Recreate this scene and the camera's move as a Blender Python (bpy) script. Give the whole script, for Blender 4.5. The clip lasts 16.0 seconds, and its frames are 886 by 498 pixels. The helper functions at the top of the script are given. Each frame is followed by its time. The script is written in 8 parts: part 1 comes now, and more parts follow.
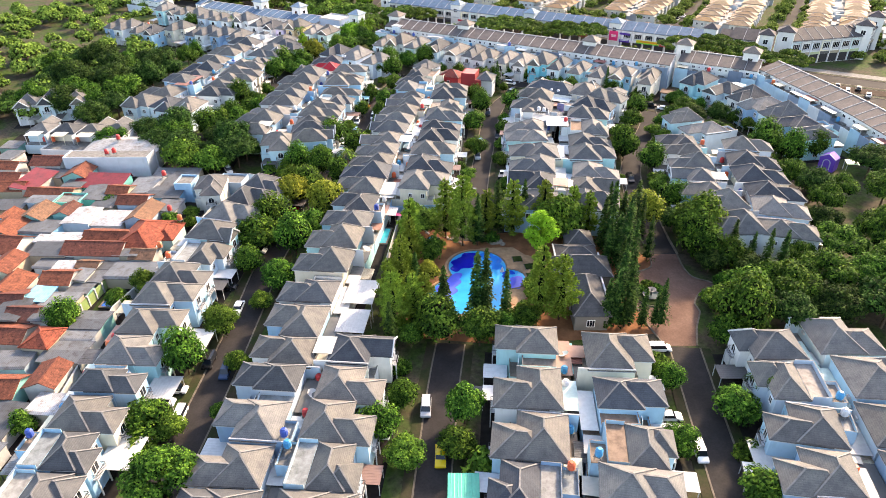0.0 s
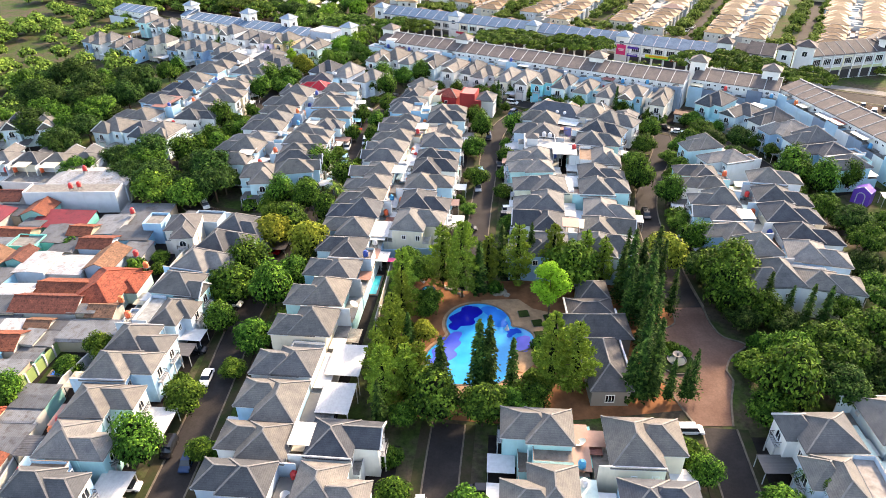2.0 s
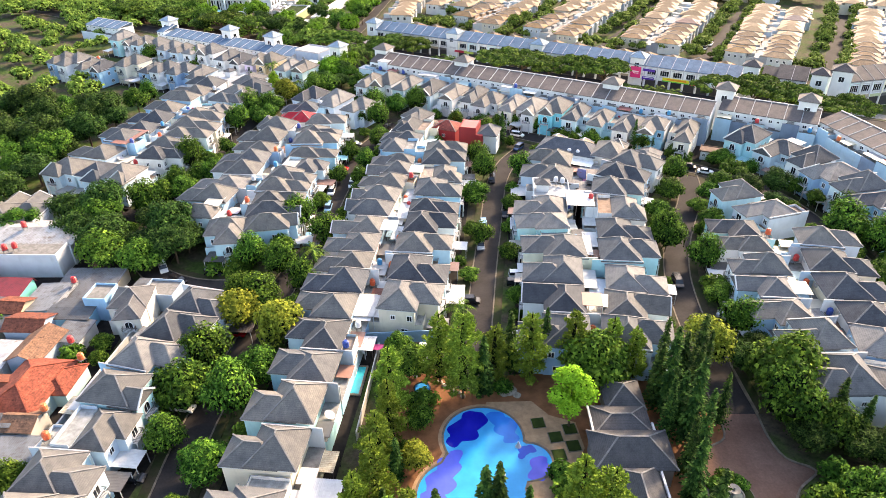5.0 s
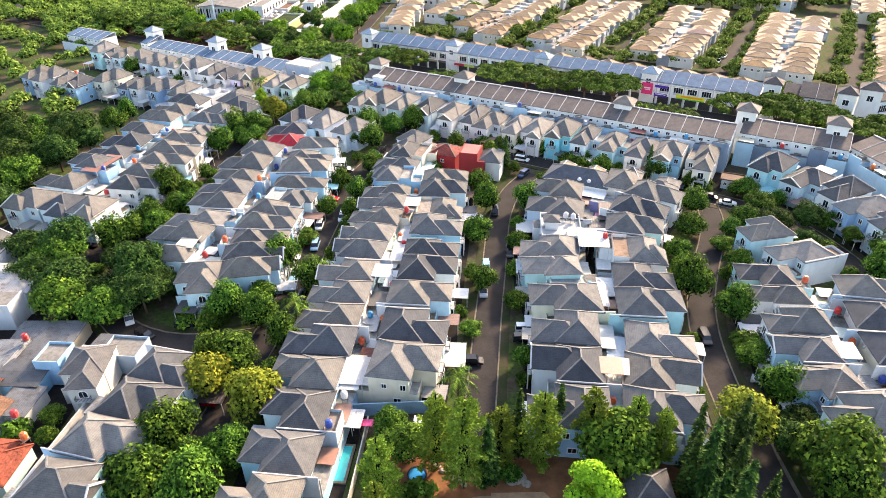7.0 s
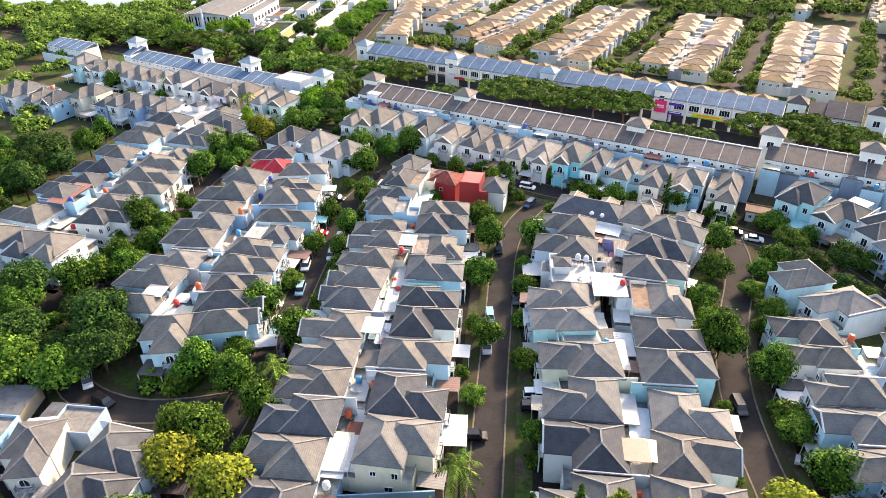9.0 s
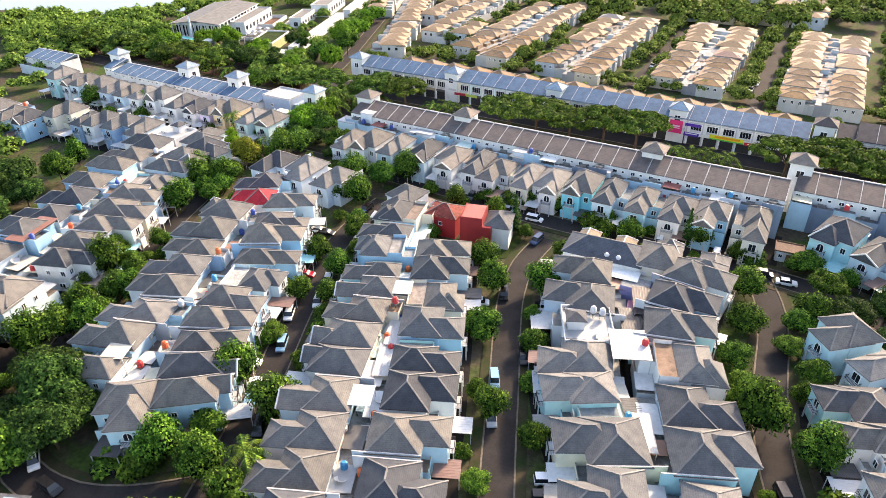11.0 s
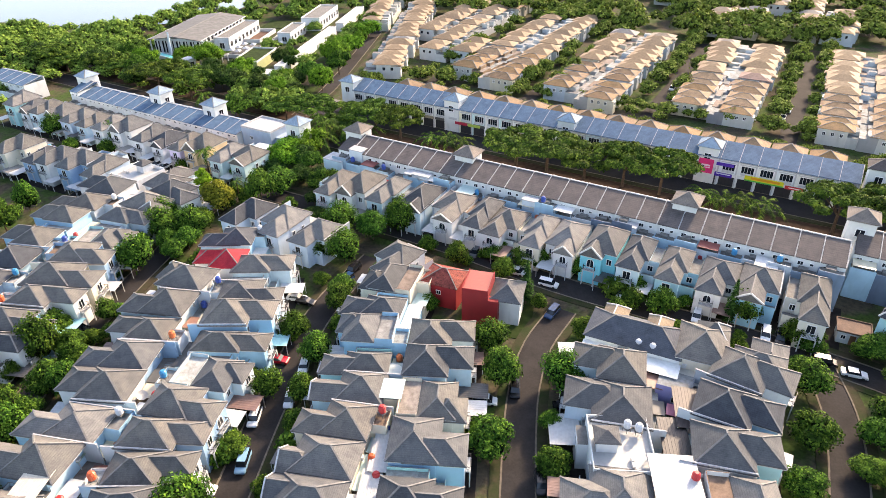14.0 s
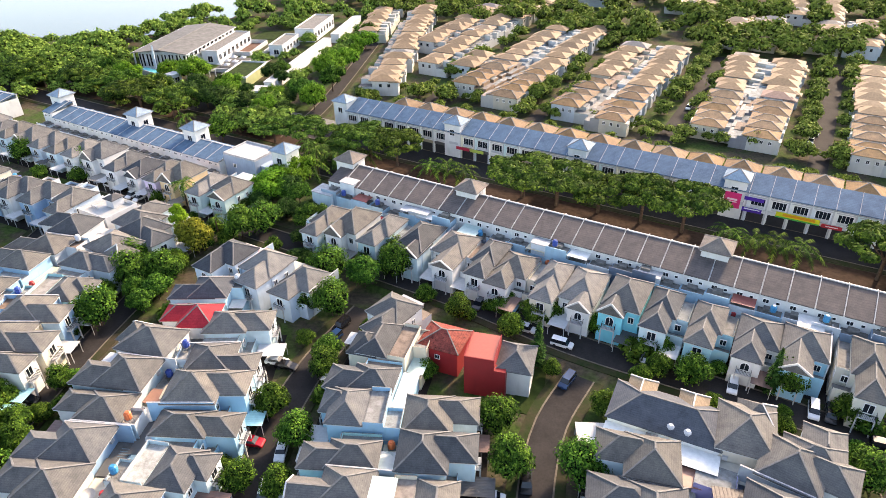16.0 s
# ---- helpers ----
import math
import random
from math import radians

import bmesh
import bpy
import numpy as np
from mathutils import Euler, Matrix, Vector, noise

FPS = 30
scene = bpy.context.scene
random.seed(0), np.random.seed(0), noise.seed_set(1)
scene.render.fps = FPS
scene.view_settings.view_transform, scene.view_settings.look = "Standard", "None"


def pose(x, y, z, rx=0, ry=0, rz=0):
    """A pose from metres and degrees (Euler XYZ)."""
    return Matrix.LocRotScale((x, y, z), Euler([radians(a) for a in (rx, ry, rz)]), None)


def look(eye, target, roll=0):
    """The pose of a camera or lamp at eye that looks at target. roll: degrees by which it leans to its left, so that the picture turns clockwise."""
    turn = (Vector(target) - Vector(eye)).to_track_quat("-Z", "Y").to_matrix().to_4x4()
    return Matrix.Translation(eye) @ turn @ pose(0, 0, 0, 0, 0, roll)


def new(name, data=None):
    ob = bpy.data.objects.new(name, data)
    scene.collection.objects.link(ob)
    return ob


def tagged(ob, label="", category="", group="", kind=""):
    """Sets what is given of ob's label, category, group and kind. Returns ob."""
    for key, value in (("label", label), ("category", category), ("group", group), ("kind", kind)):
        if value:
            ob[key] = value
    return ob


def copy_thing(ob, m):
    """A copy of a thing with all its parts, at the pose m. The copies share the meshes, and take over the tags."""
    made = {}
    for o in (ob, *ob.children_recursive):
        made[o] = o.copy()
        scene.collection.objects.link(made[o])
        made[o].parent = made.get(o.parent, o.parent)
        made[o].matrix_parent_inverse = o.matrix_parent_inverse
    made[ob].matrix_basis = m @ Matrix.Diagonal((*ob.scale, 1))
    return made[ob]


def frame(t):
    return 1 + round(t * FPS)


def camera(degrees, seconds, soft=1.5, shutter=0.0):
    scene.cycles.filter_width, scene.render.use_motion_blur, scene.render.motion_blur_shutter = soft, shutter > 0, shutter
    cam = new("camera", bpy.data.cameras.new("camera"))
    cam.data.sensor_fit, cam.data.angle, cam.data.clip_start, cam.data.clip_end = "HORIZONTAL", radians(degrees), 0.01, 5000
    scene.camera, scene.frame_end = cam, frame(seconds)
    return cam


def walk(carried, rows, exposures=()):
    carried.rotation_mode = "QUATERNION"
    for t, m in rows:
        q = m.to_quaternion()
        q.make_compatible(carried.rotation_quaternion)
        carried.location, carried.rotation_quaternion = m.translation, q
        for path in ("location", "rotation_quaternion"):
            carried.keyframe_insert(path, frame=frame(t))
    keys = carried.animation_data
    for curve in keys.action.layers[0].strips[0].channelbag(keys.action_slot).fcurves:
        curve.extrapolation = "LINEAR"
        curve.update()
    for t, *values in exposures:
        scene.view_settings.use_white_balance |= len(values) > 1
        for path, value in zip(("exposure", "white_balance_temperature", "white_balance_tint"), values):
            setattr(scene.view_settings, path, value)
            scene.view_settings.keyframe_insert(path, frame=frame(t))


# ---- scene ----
# The drone flies straight along +y at one height, looking ahead and down.
cam = camera(68.0, 16.0, soft=0.72)
EYE = 82.8
ROWS = [
    (0.0, 0.14, 1.59, -32.59, -0.95),
    (0.5, 4.99, 1.55, -32.54, -0.98),
    (1.0, 9.90, 1.51, -32.51, -1.00),
    (1.5, 14.83, 1.48, -32.48, -1.03),
    (2.0, 19.76, 1.46, -32.45, -1.04),
    (2.5, 24.67, 1.43, -32.42, -1.06),
    (3.0, 29.56, 1.41, -32.40, -1.07),
    (3.5, 34.41, 1.40, -32.38, -1.08),
    (4.0, 39.21, 1.38, -32.37, -1.08),
    (6.5, 62.44, 1.32, -32.32, -1.08),
    (7.0, 66.95, 1.31, -32.31, -1.07),
    (7.5, 71.43, 1.31, -32.31, -1.06),
    (8.0, 75.88, 1.30, -32.31, -1.06),
    (8.5, 80.32, 1.29, -32.30, -1.05),
    (9.0, 84.76, 1.29, -32.30, -1.04),
    (11.5, 107.15, 1.29, -32.29, -1.01),
    (12.0, 111.72, 1.29, -32.28, -1.01),
    (12.5, 116.35, 1.30, -32.27, -1.00),
    (13.0, 121.02, 1.31, -32.26, -1.01),
    (13.5, 125.74, 1.32, -32.25, -1.01),
    (14.0, 130.50, 1.34, -32.24, -1.02),
    (14.5, 135.31, 1.36, -32.22, -1.02),
    (15.0, 140.15, 1.38, -32.20, -1.04),
    (15.5, 145.01, 1.42, -32.18, -1.05),
    (16.0, 149.87, 1.45, -32.15, -1.07),
]
walk(cam, [(t, pose(0, y, EYE, 90 + pitch, 0, yaw) @ pose(0, 0, 0, 0, 0, roll)) for t, y, yaw, pitch, roll in ROWS], [(0.0, 2.48, 7600, 16), (4.0, 2.58, 7650, 16), (8.0, 2.43, 7600, 16), (12.0, 2.31, 7550, 16), (16.0, 2.22, 7500, 16)])

# ---- world, sun, exposure ----
SUN_AZ, SUN_EL = 51.0, 29.0     # degrees north of east, above the horizon
world = bpy.data.worlds.new("world")
scene.world = world
world.use_nodes = True
_wn = world.node_tree
_sky = _wn.nodes.new("ShaderNodeTexSky")
_sky.sky_type = "NISHITA"
_sky.sun_disc = False
_sky.sun_elevation = radians(SUN_EL)
_sky.sun_rotation = radians(90 - SUN_AZ)
_sky.air_density, _sky.dust_density, _sky.ozone_density = 1.0, 1.6, 1.0
_wn.links.new(_sky.outputs[0], _wn.nodes["Background"].inputs[0])
_wn.nodes["Background"].inputs[1].default_value = 0.121
sun_data = bpy.data.lights.new("sun", "SUN")
sun_data.energy, sun_data.angle, sun_data.color = 2.15, radians(5.0), (1.0, 0.84, 0.65)
sun = new("sun", sun_data)
_d = Vector((math.cos(radians(SUN_EL)) * math.cos(radians(SUN_AZ)), math.cos(radians(SUN_EL)) * math.sin(radians(SUN_AZ)), math.sin(radians(SUN_EL))))
sun.matrix_world = look(_d * 300, (0, 0, 0))

rng = random.Random(7)


# ---- materials ----
def nodes_of(name):
    m = bpy.data.materials.new(name)
    m.use_nodes = True
    nt = m.node_tree
    return m, nt, nt.nodes["Principled BSDF"]


def ramp(nt, fac, stops):
    r = nt.nodes.new("ShaderNodeValToRGB")
    el = r.color_ramp.elements
    while len(el) < len(stops):
        el.new(0.5)
    for e, (p, c) in zip(el, stops):
        e.position, e.color = p, (*c, 1) if len(c) == 3 else c
    nt.links.new(fac, r.inputs[0])
    return r.outputs[0]


def noise_tex(nt, scale, detail=4.0, coord="Object", rough=0.55):
    tc = nt.nodes.new("ShaderNodeTexCoord")
    n = nt.nodes.new("ShaderNodeTexNoise")
    n.inputs["Scale"].default_value, n.inputs["Detail"].default_value, n.inputs["Roughness"].default_value = scale, detail, rough
    nt.links.new(tc.outputs[coord], n.inputs["Vector"])
    return n.outputs["Fac"]


def world_noise(nt, scale, detail=4.0, rough=0.55):
    g = nt.nodes.new("ShaderNodeNewGeometry")
    n = nt.nodes.new("ShaderNodeTexNoise")
    n.inputs["Scale"].default_value, n.inputs["Detail"].default_value, n.inputs["Roughness"].default_value = scale, detail, rough
    nt.links.new(g.outputs["Position"], n.inputs["Vector"])
    return n.outputs["Fac"]


def mix(nt, kind, fac, a, b):
    m = nt.nodes.new("ShaderNodeMix")
    m.data_type, m.blend_type = "RGBA", kind
    for sock, v in ((m.inputs[0], fac), (m.inputs[6], a), (m.inputs[7], b)):
        if hasattr(v, "is_linked"):
            nt.links.new(v, sock)
        elif isinstance(v, (int, float)):
            sock.default_value = v
        else:
            sock.default_value = (*v, 1)
    return m.outputs[2]


def bump(nt, bsdf, height, strength, dist=0.05):
    b = nt.nodes.new("ShaderNodeBump")
    b.inputs["Strength"].default_value, b.inputs["Distance"].default_value = strength, dist
    nt.links.new(height, b.inputs["Height"])
    nt.links.new(b.outputs[0], bsdf.inputs["Normal"])


def plain(name, color, rough=0.6, metal=0.0, vary=0.25, scale=1.3):
    m, nt, p = nodes_of(name)
    lo = tuple(c * (1 - vary) for c in color)
    hi = tuple(min(1, c * (1 + vary * 0.6)) for c in color)
    a = world_noise(nt, scale, 5)
    b = world_noise(nt, scale * 7, 3)
    col = ramp(nt, a, [(0.3, lo), (0.7, hi)])
    col = mix(nt, "MULTIPLY", 0.35, col, ramp(nt, b, [(0.3, (0.6, 0.6, 0.6)), (0.75, (1, 1, 1))]))
    nt.links.new(col, p.inputs["Base Color"])
    p.inputs["Roughness"].default_value, p.inputs["Metallic"].default_value = rough, metal
    if rough > 0.8:
        p.inputs["Specular IOR Level"].default_value = 0.1
    bump(nt, p, b, 0.15, 0.03)
    return m


def wall_paint(name):
    """Painted plaster; the colour of each object tints it, with rain streaks and grime."""
    m, nt, p = nodes_of(name)
    oi = nt.nodes.new("ShaderNodeObjectInfo")
    g = nt.nodes.new("ShaderNodeNewGeometry")
    mp = nt.nodes.new("ShaderNodeMapping")
    mp.inputs["Scale"].default_value = (0.9, 0.9, 0.22)
    nt.links.new(g.outputs["Position"], mp.inputs[0])
    st = nt.nodes.new("ShaderNodeTexNoise")
    st.inputs["Scale"].default_value, st.inputs["Detail"].default_value = 1.0, 5
    nt.links.new(mp.outputs[0], st.inputs["Vector"])
    streak = ramp(nt, st.outputs["Fac"], [(0.22, (0.82, 0.82, 0.80)), (0.45, (1, 1, 1))])
    big = ramp(nt, world_noise(nt, 0.35, 3), [(0.3, (0.82, 0.83, 0.84)), (0.65, (1, 1, 1))])
    col = mix(nt, "MULTIPLY", 1.0, oi.outputs["Color"], (0.86, 0.86, 0.86))
    col = mix(nt, "MULTIPLY", 0.8, col, streak)
    col = mix(nt, "MULTIPLY", 0.8, col, big)
    nt.links.new(col, p.inputs["Base Color"])
    p.inputs["Roughness"].default_value = 0.75
    bump(nt, p, world_noise(nt, 9, 3), 0.12, 0.02)
    return m


def roof_tile(name, course=0.34, column=0.32, worn=0.0):
    """Concrete tiles: courses follow the height, columns the two level directions; weathered in blotches."""
    m, nt, p = nodes_of(name)
    oi = nt.nodes.new("ShaderNodeObjectInfo")
    tc = nt.nodes.new("ShaderNodeTexCoord")
    sep = nt.nodes.new("ShaderNodeSeparateXYZ")
    nt.links.new(tc.outputs["Object"], sep.inputs[0])

    def saw(sock, period):
        d = nt.nodes.new("ShaderNodeMath"); d.operation = "DIVIDE"; d.inputs[1].default_value = period
        f = nt.nodes.new("ShaderNodeMath"); f.operation = "FRACT"
        nt.links.new(sock, d.inputs[0]); nt.links.new(d.outputs[0], f.inputs[0])
        return f.outputs[0]
    zc = saw(sep.outputs[2], course * 0.5)
    xc = saw(sep.outputs[0], column)
    yc = saw(sep.outputs[1], column)
    line = ramp(nt, zc, [(0.0, (0.55, 0.55, 0.56)), (0.16, (0.70, 0.70, 0.70)), (0.34, (1, 1, 1)), (1.0, (0.92, 0.92, 0.92))])
    colx = ramp(nt, xc, [(0.0, (0.72, 0.72, 0.72)), (0.2, (1, 1, 1))])
    coly = ramp(nt, yc, [(0.0, (0.72, 0.72, 0.72)), (0.2, (1, 1, 1))])
    blot = ramp(nt, world_noise(nt, 0.55, 6, 0.65), [(0.28, (0.62, 0.63, 0.66)), (0.5, (0.95, 0.95, 0.95)), (0.72, (1.25, 1.22, 1.15))])
    fine = ramp(nt, world_noise(nt, 3.5, 5, 0.7), [(0.3, (0.72, 0.72, 0.72)), (0.7, (1.15, 1.15, 1.15))])
    col = mix(nt, "MULTIPLY", 0.5, oi.outputs["Color"], line)
    col = mix(nt, "MULTIPLY", 0.25, col, colx)
    col = mix(nt, "MULTIPLY", 0.25, col, coly)
    col = mix(nt, "MULTIPLY", 0.9, col, blot)
    col = mix(nt, "MULTIPLY", 0.6, col, fine)
    lichen = ramp(nt, world_noise(nt, 7.5, 6, 0.8), [(0.34, (0.62, 0.62, 0.62)), (0.46, (1, 1, 1)), (0.57, (1, 1, 1)), (0.68, (1.75, 1.72, 1.62))])
    col = mix(nt, "MULTIPLY", 0.75, col, lichen)
    if worn:     # pale and blackened patches of old clay
        patch = ramp(nt, world_noise(nt, 1.6, 8, 0.85), [(0.38, (0.20, 0.18, 0.18)), (0.46, (0.85, 0.85, 0.85)), (0.56, (1.05, 1.05, 1.05)), (0.66, (2.1, 1.9, 1.75))])
        col = mix(nt, "MULTIPLY", worn, col, patch)
    nt.links.new(col, p.inputs["Base Color"])
    p.inputs["Roughness"].default_value = 0.8
    p.inputs["Specular IOR Level"].default_value = 0.2
    bump(nt, p, zc, 0.3, 0.05)
    return m


def leafy(name, dark, mid, light):
    m, nt, p = nodes_of(name)
    g = nt.nodes.new("ShaderNodeNewGeometry")
    oi = nt.nodes.new("ShaderNodeObjectInfo")
    # Random leaf tone; its wide clump contrast also paints lit and shaded foliage.
    clump_shade = nt.nodes.new("ShaderNodeMapRange")
    clump_shade.inputs[1].default_value, clump_shade.inputs[2].default_value = 0.30, 0.70
    nt.links.new(noise_tex(nt, 0.75, 3.0, "Object", 0.6), clump_shade.inputs[0])
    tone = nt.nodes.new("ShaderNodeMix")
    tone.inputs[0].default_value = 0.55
    nt.links.new(g.outputs["Random Per Island"], tone.inputs[2]); nt.links.new(clump_shade.outputs[0], tone.inputs[3])
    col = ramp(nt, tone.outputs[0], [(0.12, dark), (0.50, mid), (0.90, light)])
    hs = nt.nodes.new("ShaderNodeHueSaturation")
    rr = nt.nodes.new("ShaderNodeMapRange")
    rr.inputs[3].default_value, rr.inputs[4].default_value = 0.488, 0.515
    rv = nt.nodes.new("ShaderNodeMapRange")
    rv.inputs[3].default_value, rv.inputs[4].default_value = 0.8, 1.25
    nt.links.new(oi.outputs["Random"], rr.inputs[0]); nt.links.new(oi.outputs["Random"], rv.inputs[0])
    nt.links.new(rr.outputs[0], hs.inputs["Hue"]); nt.links.new(rv.outputs[0], hs.inputs["Value"])
    nt.links.new(col, hs.inputs["Color"])
    nt.links.new(hs.outputs[0], p.inputs["Base Color"])
    p.inputs["Roughness"].default_value = 0.8
    p.inputs["Specular IOR Level"].default_value = 0.06
    tr = nt.nodes.new("ShaderNodeBsdfTranslucent")
    nt.links.new(hs.outputs[0], tr.inputs[0])
    ms = nt.nodes.new("ShaderNodeMixShader")
    ms.inputs[0].default_value = 0.10
    nt.links.new(p.outputs[0], ms.inputs[1]); nt.links.new(tr.outputs[0], ms.inputs[2])
    nt.links.new(ms.outputs[0], nt.nodes["Material Output"].inputs[0])
    return m


def ground_mat():
    m, nt, p = nodes_of("ground_soil_grass")
    a = world_noise(nt, 0.11, 6, 0.6)
    b = world_noise(nt, 0.9, 6, 0.7)
    c1 = ramp(nt, b, [(0.3, (0.016, 0.03, 0.008)), (0.6, (0.05, 0.085, 0.02))])
    c2 = ramp(nt, b, [(0.3, (0.035, 0.03, 0.022)), (0.7, (0.10, 0.08, 0.055))])
    f = ramp(nt, a, [(0.42, (0, 0, 0)), (0.58, (1, 1, 1))])
    nt.links.new(mix(nt, "MIX", f, c1, c2), p.inputs["Base Color"])
    p.inputs["Roughness"].default_value = 0.95
    p.inputs["Specular IOR Level"].default_value = 0.08
    bump(nt, p, b, 0.5, 0.1)
    return m


def asphalt_mat(name, base, patch):
    m, nt, p = nodes_of(name)
    a = world_noise(nt, 0.2, 6, 0.65)
    b = world_noise(nt, 2.5, 6, 0.75)
    col = ramp(nt, a, [(0.35, base), (0.65, patch)])
    col = mix(nt, "MULTIPLY", 0.6, col, ramp(nt, b, [(0.3, (0.6, 0.6, 0.6)), (0.7, (1.2, 1.2, 1.2))]))
    nt.links.new(col, p.inputs["Base Color"])
    p.inputs["Roughness"].default_value = 0.9
    p.inputs["Specular IOR Level"].default_value = 0.12
    bump(nt, p, b, 0.2, 0.02)
    return m


def glass_mat():
    m, nt, p = nodes_of("window_glass")
    p.inputs["Base Color"].default_value = (0.012, 0.016, 0.022, 1)
    p.inputs["Roughness"].default_value = 0.08
    return m


def tinted(name, rough=0.4, metal=0.0, dirt=0.25):
    """A smooth coat in the colour of the object, a little dirty."""
    m, nt, p = nodes_of(name)
    oi = nt.nodes.new("ShaderNodeObjectInfo")
    d = ramp(nt, world_noise(nt, 1.6, 5), [(0.3, (1 - dirt * 1.6,) * 3), (0.62, (1, 1, 1))])
    nt.links.new(mix(nt, "MULTIPLY", 1.0, oi.outputs["Color"], d), p.inputs["Base Color"])
    p.inputs["Roughness"].default_value, p.inputs["Metallic"].default_value = rough, metal
    return m


M_WALL = wall_paint("wall_paint")
M_ROOF = roof_tile("roof_tile")
M_GLASS = glass_mat()


def deck_mat():
    m, nt, p = nodes_of("stained_screed")
    oi = nt.nodes.new("ShaderNodeObjectInfo")
    col = ramp(nt, oi.outputs["Random"], [(0.0, (0.13, 0.125, 0.12)), (0.3, (0.30, 0.30, 0.29)), (0.5, (0.20, 0.13, 0.09)), (0.7, (0.17, 0.19, 0.20)), (1.0, (0.40, 0.40, 0.38))])
    col = mix(nt, "MULTIPLY", 0.9, col, ramp(nt, world_noise(nt, 0.8, 6, 0.7), [(0.32, (0.45, 0.44, 0.42)), (0.62, (1.1, 1.1, 1.1))]))
    nt.links.new(col, p.inputs["Base Color"])
    p.inputs["Roughness"].default_value = 0.9
    return m


M_DECK = deck_mat()


def screed(ob):
    """Gives the level tops of a built body their screed."""
    ob.data.materials.append(M_DECK)
    for f in ob.data.polygons:
        if f.normal.z > 0.9:
            f.material_index = 1
    return ob
M_COAT = tinted("painted_metal", 0.45, 0.0, 0.09)
M_CAR = tinted("car_paint", 0.18, 0.0, 0.05)
M_WHITE = plain("white_trim", (0.54, 0.545, 0.55), 0.6, 0, 0.12)
M_PARAPET = plain("weathered_parapet", (0.44, 0.44, 0.45), 0.75, 0, 0.3)
M_RIDGE = plain("ridge_mortar", (0.17, 0.165, 0.16), 0.8, 0, 0.3)
M_CONC = plain("concrete", (0.20, 0.193, 0.18), 0.85, 0, 0.35)
M_DARK = plain("dark_metal", (0.03, 0.03, 0.035), 0.5, 0.2)
M_RUBBER = plain("rubber", (0.02, 0.02, 0.02), 0.8)
M_BARK = plain("bark", (0.10, 0.07, 0.05), 0.9, 0, 0.4, 4)
M_WOOD = plain("door_wood", (0.16, 0.08, 0.045), 0.55, 0, 0.3)
# Paving lowered to near-black: the shade between houses is in its colour.
M_YARD_SHADE = plain("yard_paving_shade", (0.020, 0.017, 0.016), 0.9, 0, 0.4, 0.8)
M_GROUND = ground_mat()
M_ROAD = asphalt_mat("asphalt", (0.027, 0.024, 0.024), (0.040, 0.036, 0.035))
M_BRICKPAVE = asphalt_mat("brick_paving", (0.115, 0.066, 0.050), (0.17, 0.105, 0.080))
M_PLAZA = asphalt_mat("car_park_asphalt", (0.10, 0.098, 0.095), (0.14, 0.135, 0.13))
M_CLUBROOF = plain("weathered_roof_sheet", (0.125, 0.121, 0.115), 0.8, 0, 0.35, 0.5)
M_SOILROOF = plain("brown_roof_felt", (0.15, 0.115, 0.085), 0.9, 0, 0.35, 0.8)
M_EARTH = plain("bare_earth", (0.048, 0.030, 0.021), 0.95, 0, 0.4, 0.8)
M_KERB = plain("kerb_stone", (0.17, 0.145, 0.115), 0.85, 0, 0.35, 1.0)
M_GRASS = plain("lawn", (0.026, 0.044, 0.010), 0.95, 0, 0.5, 0.6)
M_VERGE = asphalt_mat("planted_verge", (0.020, 0.036, 0.009), (0.055, 0.042, 0.028))
M_SOIL = plain("park_soil", (0.22, 0.100, 0.048), 0.95, 0, 0.4, 0.4)
# Near-black to bright stops: leaf colour plus the crowns' shade and highlights.
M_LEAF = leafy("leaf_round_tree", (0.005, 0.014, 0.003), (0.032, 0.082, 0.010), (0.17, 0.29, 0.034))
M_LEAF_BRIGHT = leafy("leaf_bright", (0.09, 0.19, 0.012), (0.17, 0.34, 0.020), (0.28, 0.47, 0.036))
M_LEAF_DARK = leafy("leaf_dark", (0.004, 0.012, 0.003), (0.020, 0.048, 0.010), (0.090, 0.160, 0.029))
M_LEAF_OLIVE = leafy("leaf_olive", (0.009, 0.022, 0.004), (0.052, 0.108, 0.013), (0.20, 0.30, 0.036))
# Paler than the near leaves: distance haze is mixed into this colour.
M_LEAF_FAR_HAZE = leafy("leaf_far_haze", (0.040, 0.070, 0.012), (0.115, 0.175, 0.028), (0.27, 0.345, 0.065))
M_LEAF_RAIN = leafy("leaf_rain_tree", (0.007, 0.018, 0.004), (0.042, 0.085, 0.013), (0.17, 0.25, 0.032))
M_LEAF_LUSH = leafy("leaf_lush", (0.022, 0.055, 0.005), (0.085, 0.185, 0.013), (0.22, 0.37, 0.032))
M_LEAF_PINE = leafy("leaf_pine", (0.070, 0.112, 0.016), (0.135, 0.205, 0.026), (0.26, 0.35, 0.046))
M_ROCK = plain("garden_rock", (0.33, 0.29, 0.24), 0.9, 0, 0.35, 2.0)
# Inner shade of distant crowns as a colour, lifted by painted haze.
M_CORE_FAR_SHADE = plain("far_core_shade", (0.028, 0.040, 0.010), 0.95)
# Near-black in place of the shade inside crowns, put into the colour.
M_CORE_SHADE = plain("inner_foliage", (0.004, 0.008, 0.002), 0.95)
M_LEAF_GOLD = leafy("leaf_gold", (0.05, 0.07, 0.01), (0.15, 0.17, 0.018), (0.31, 0.31, 0.035))


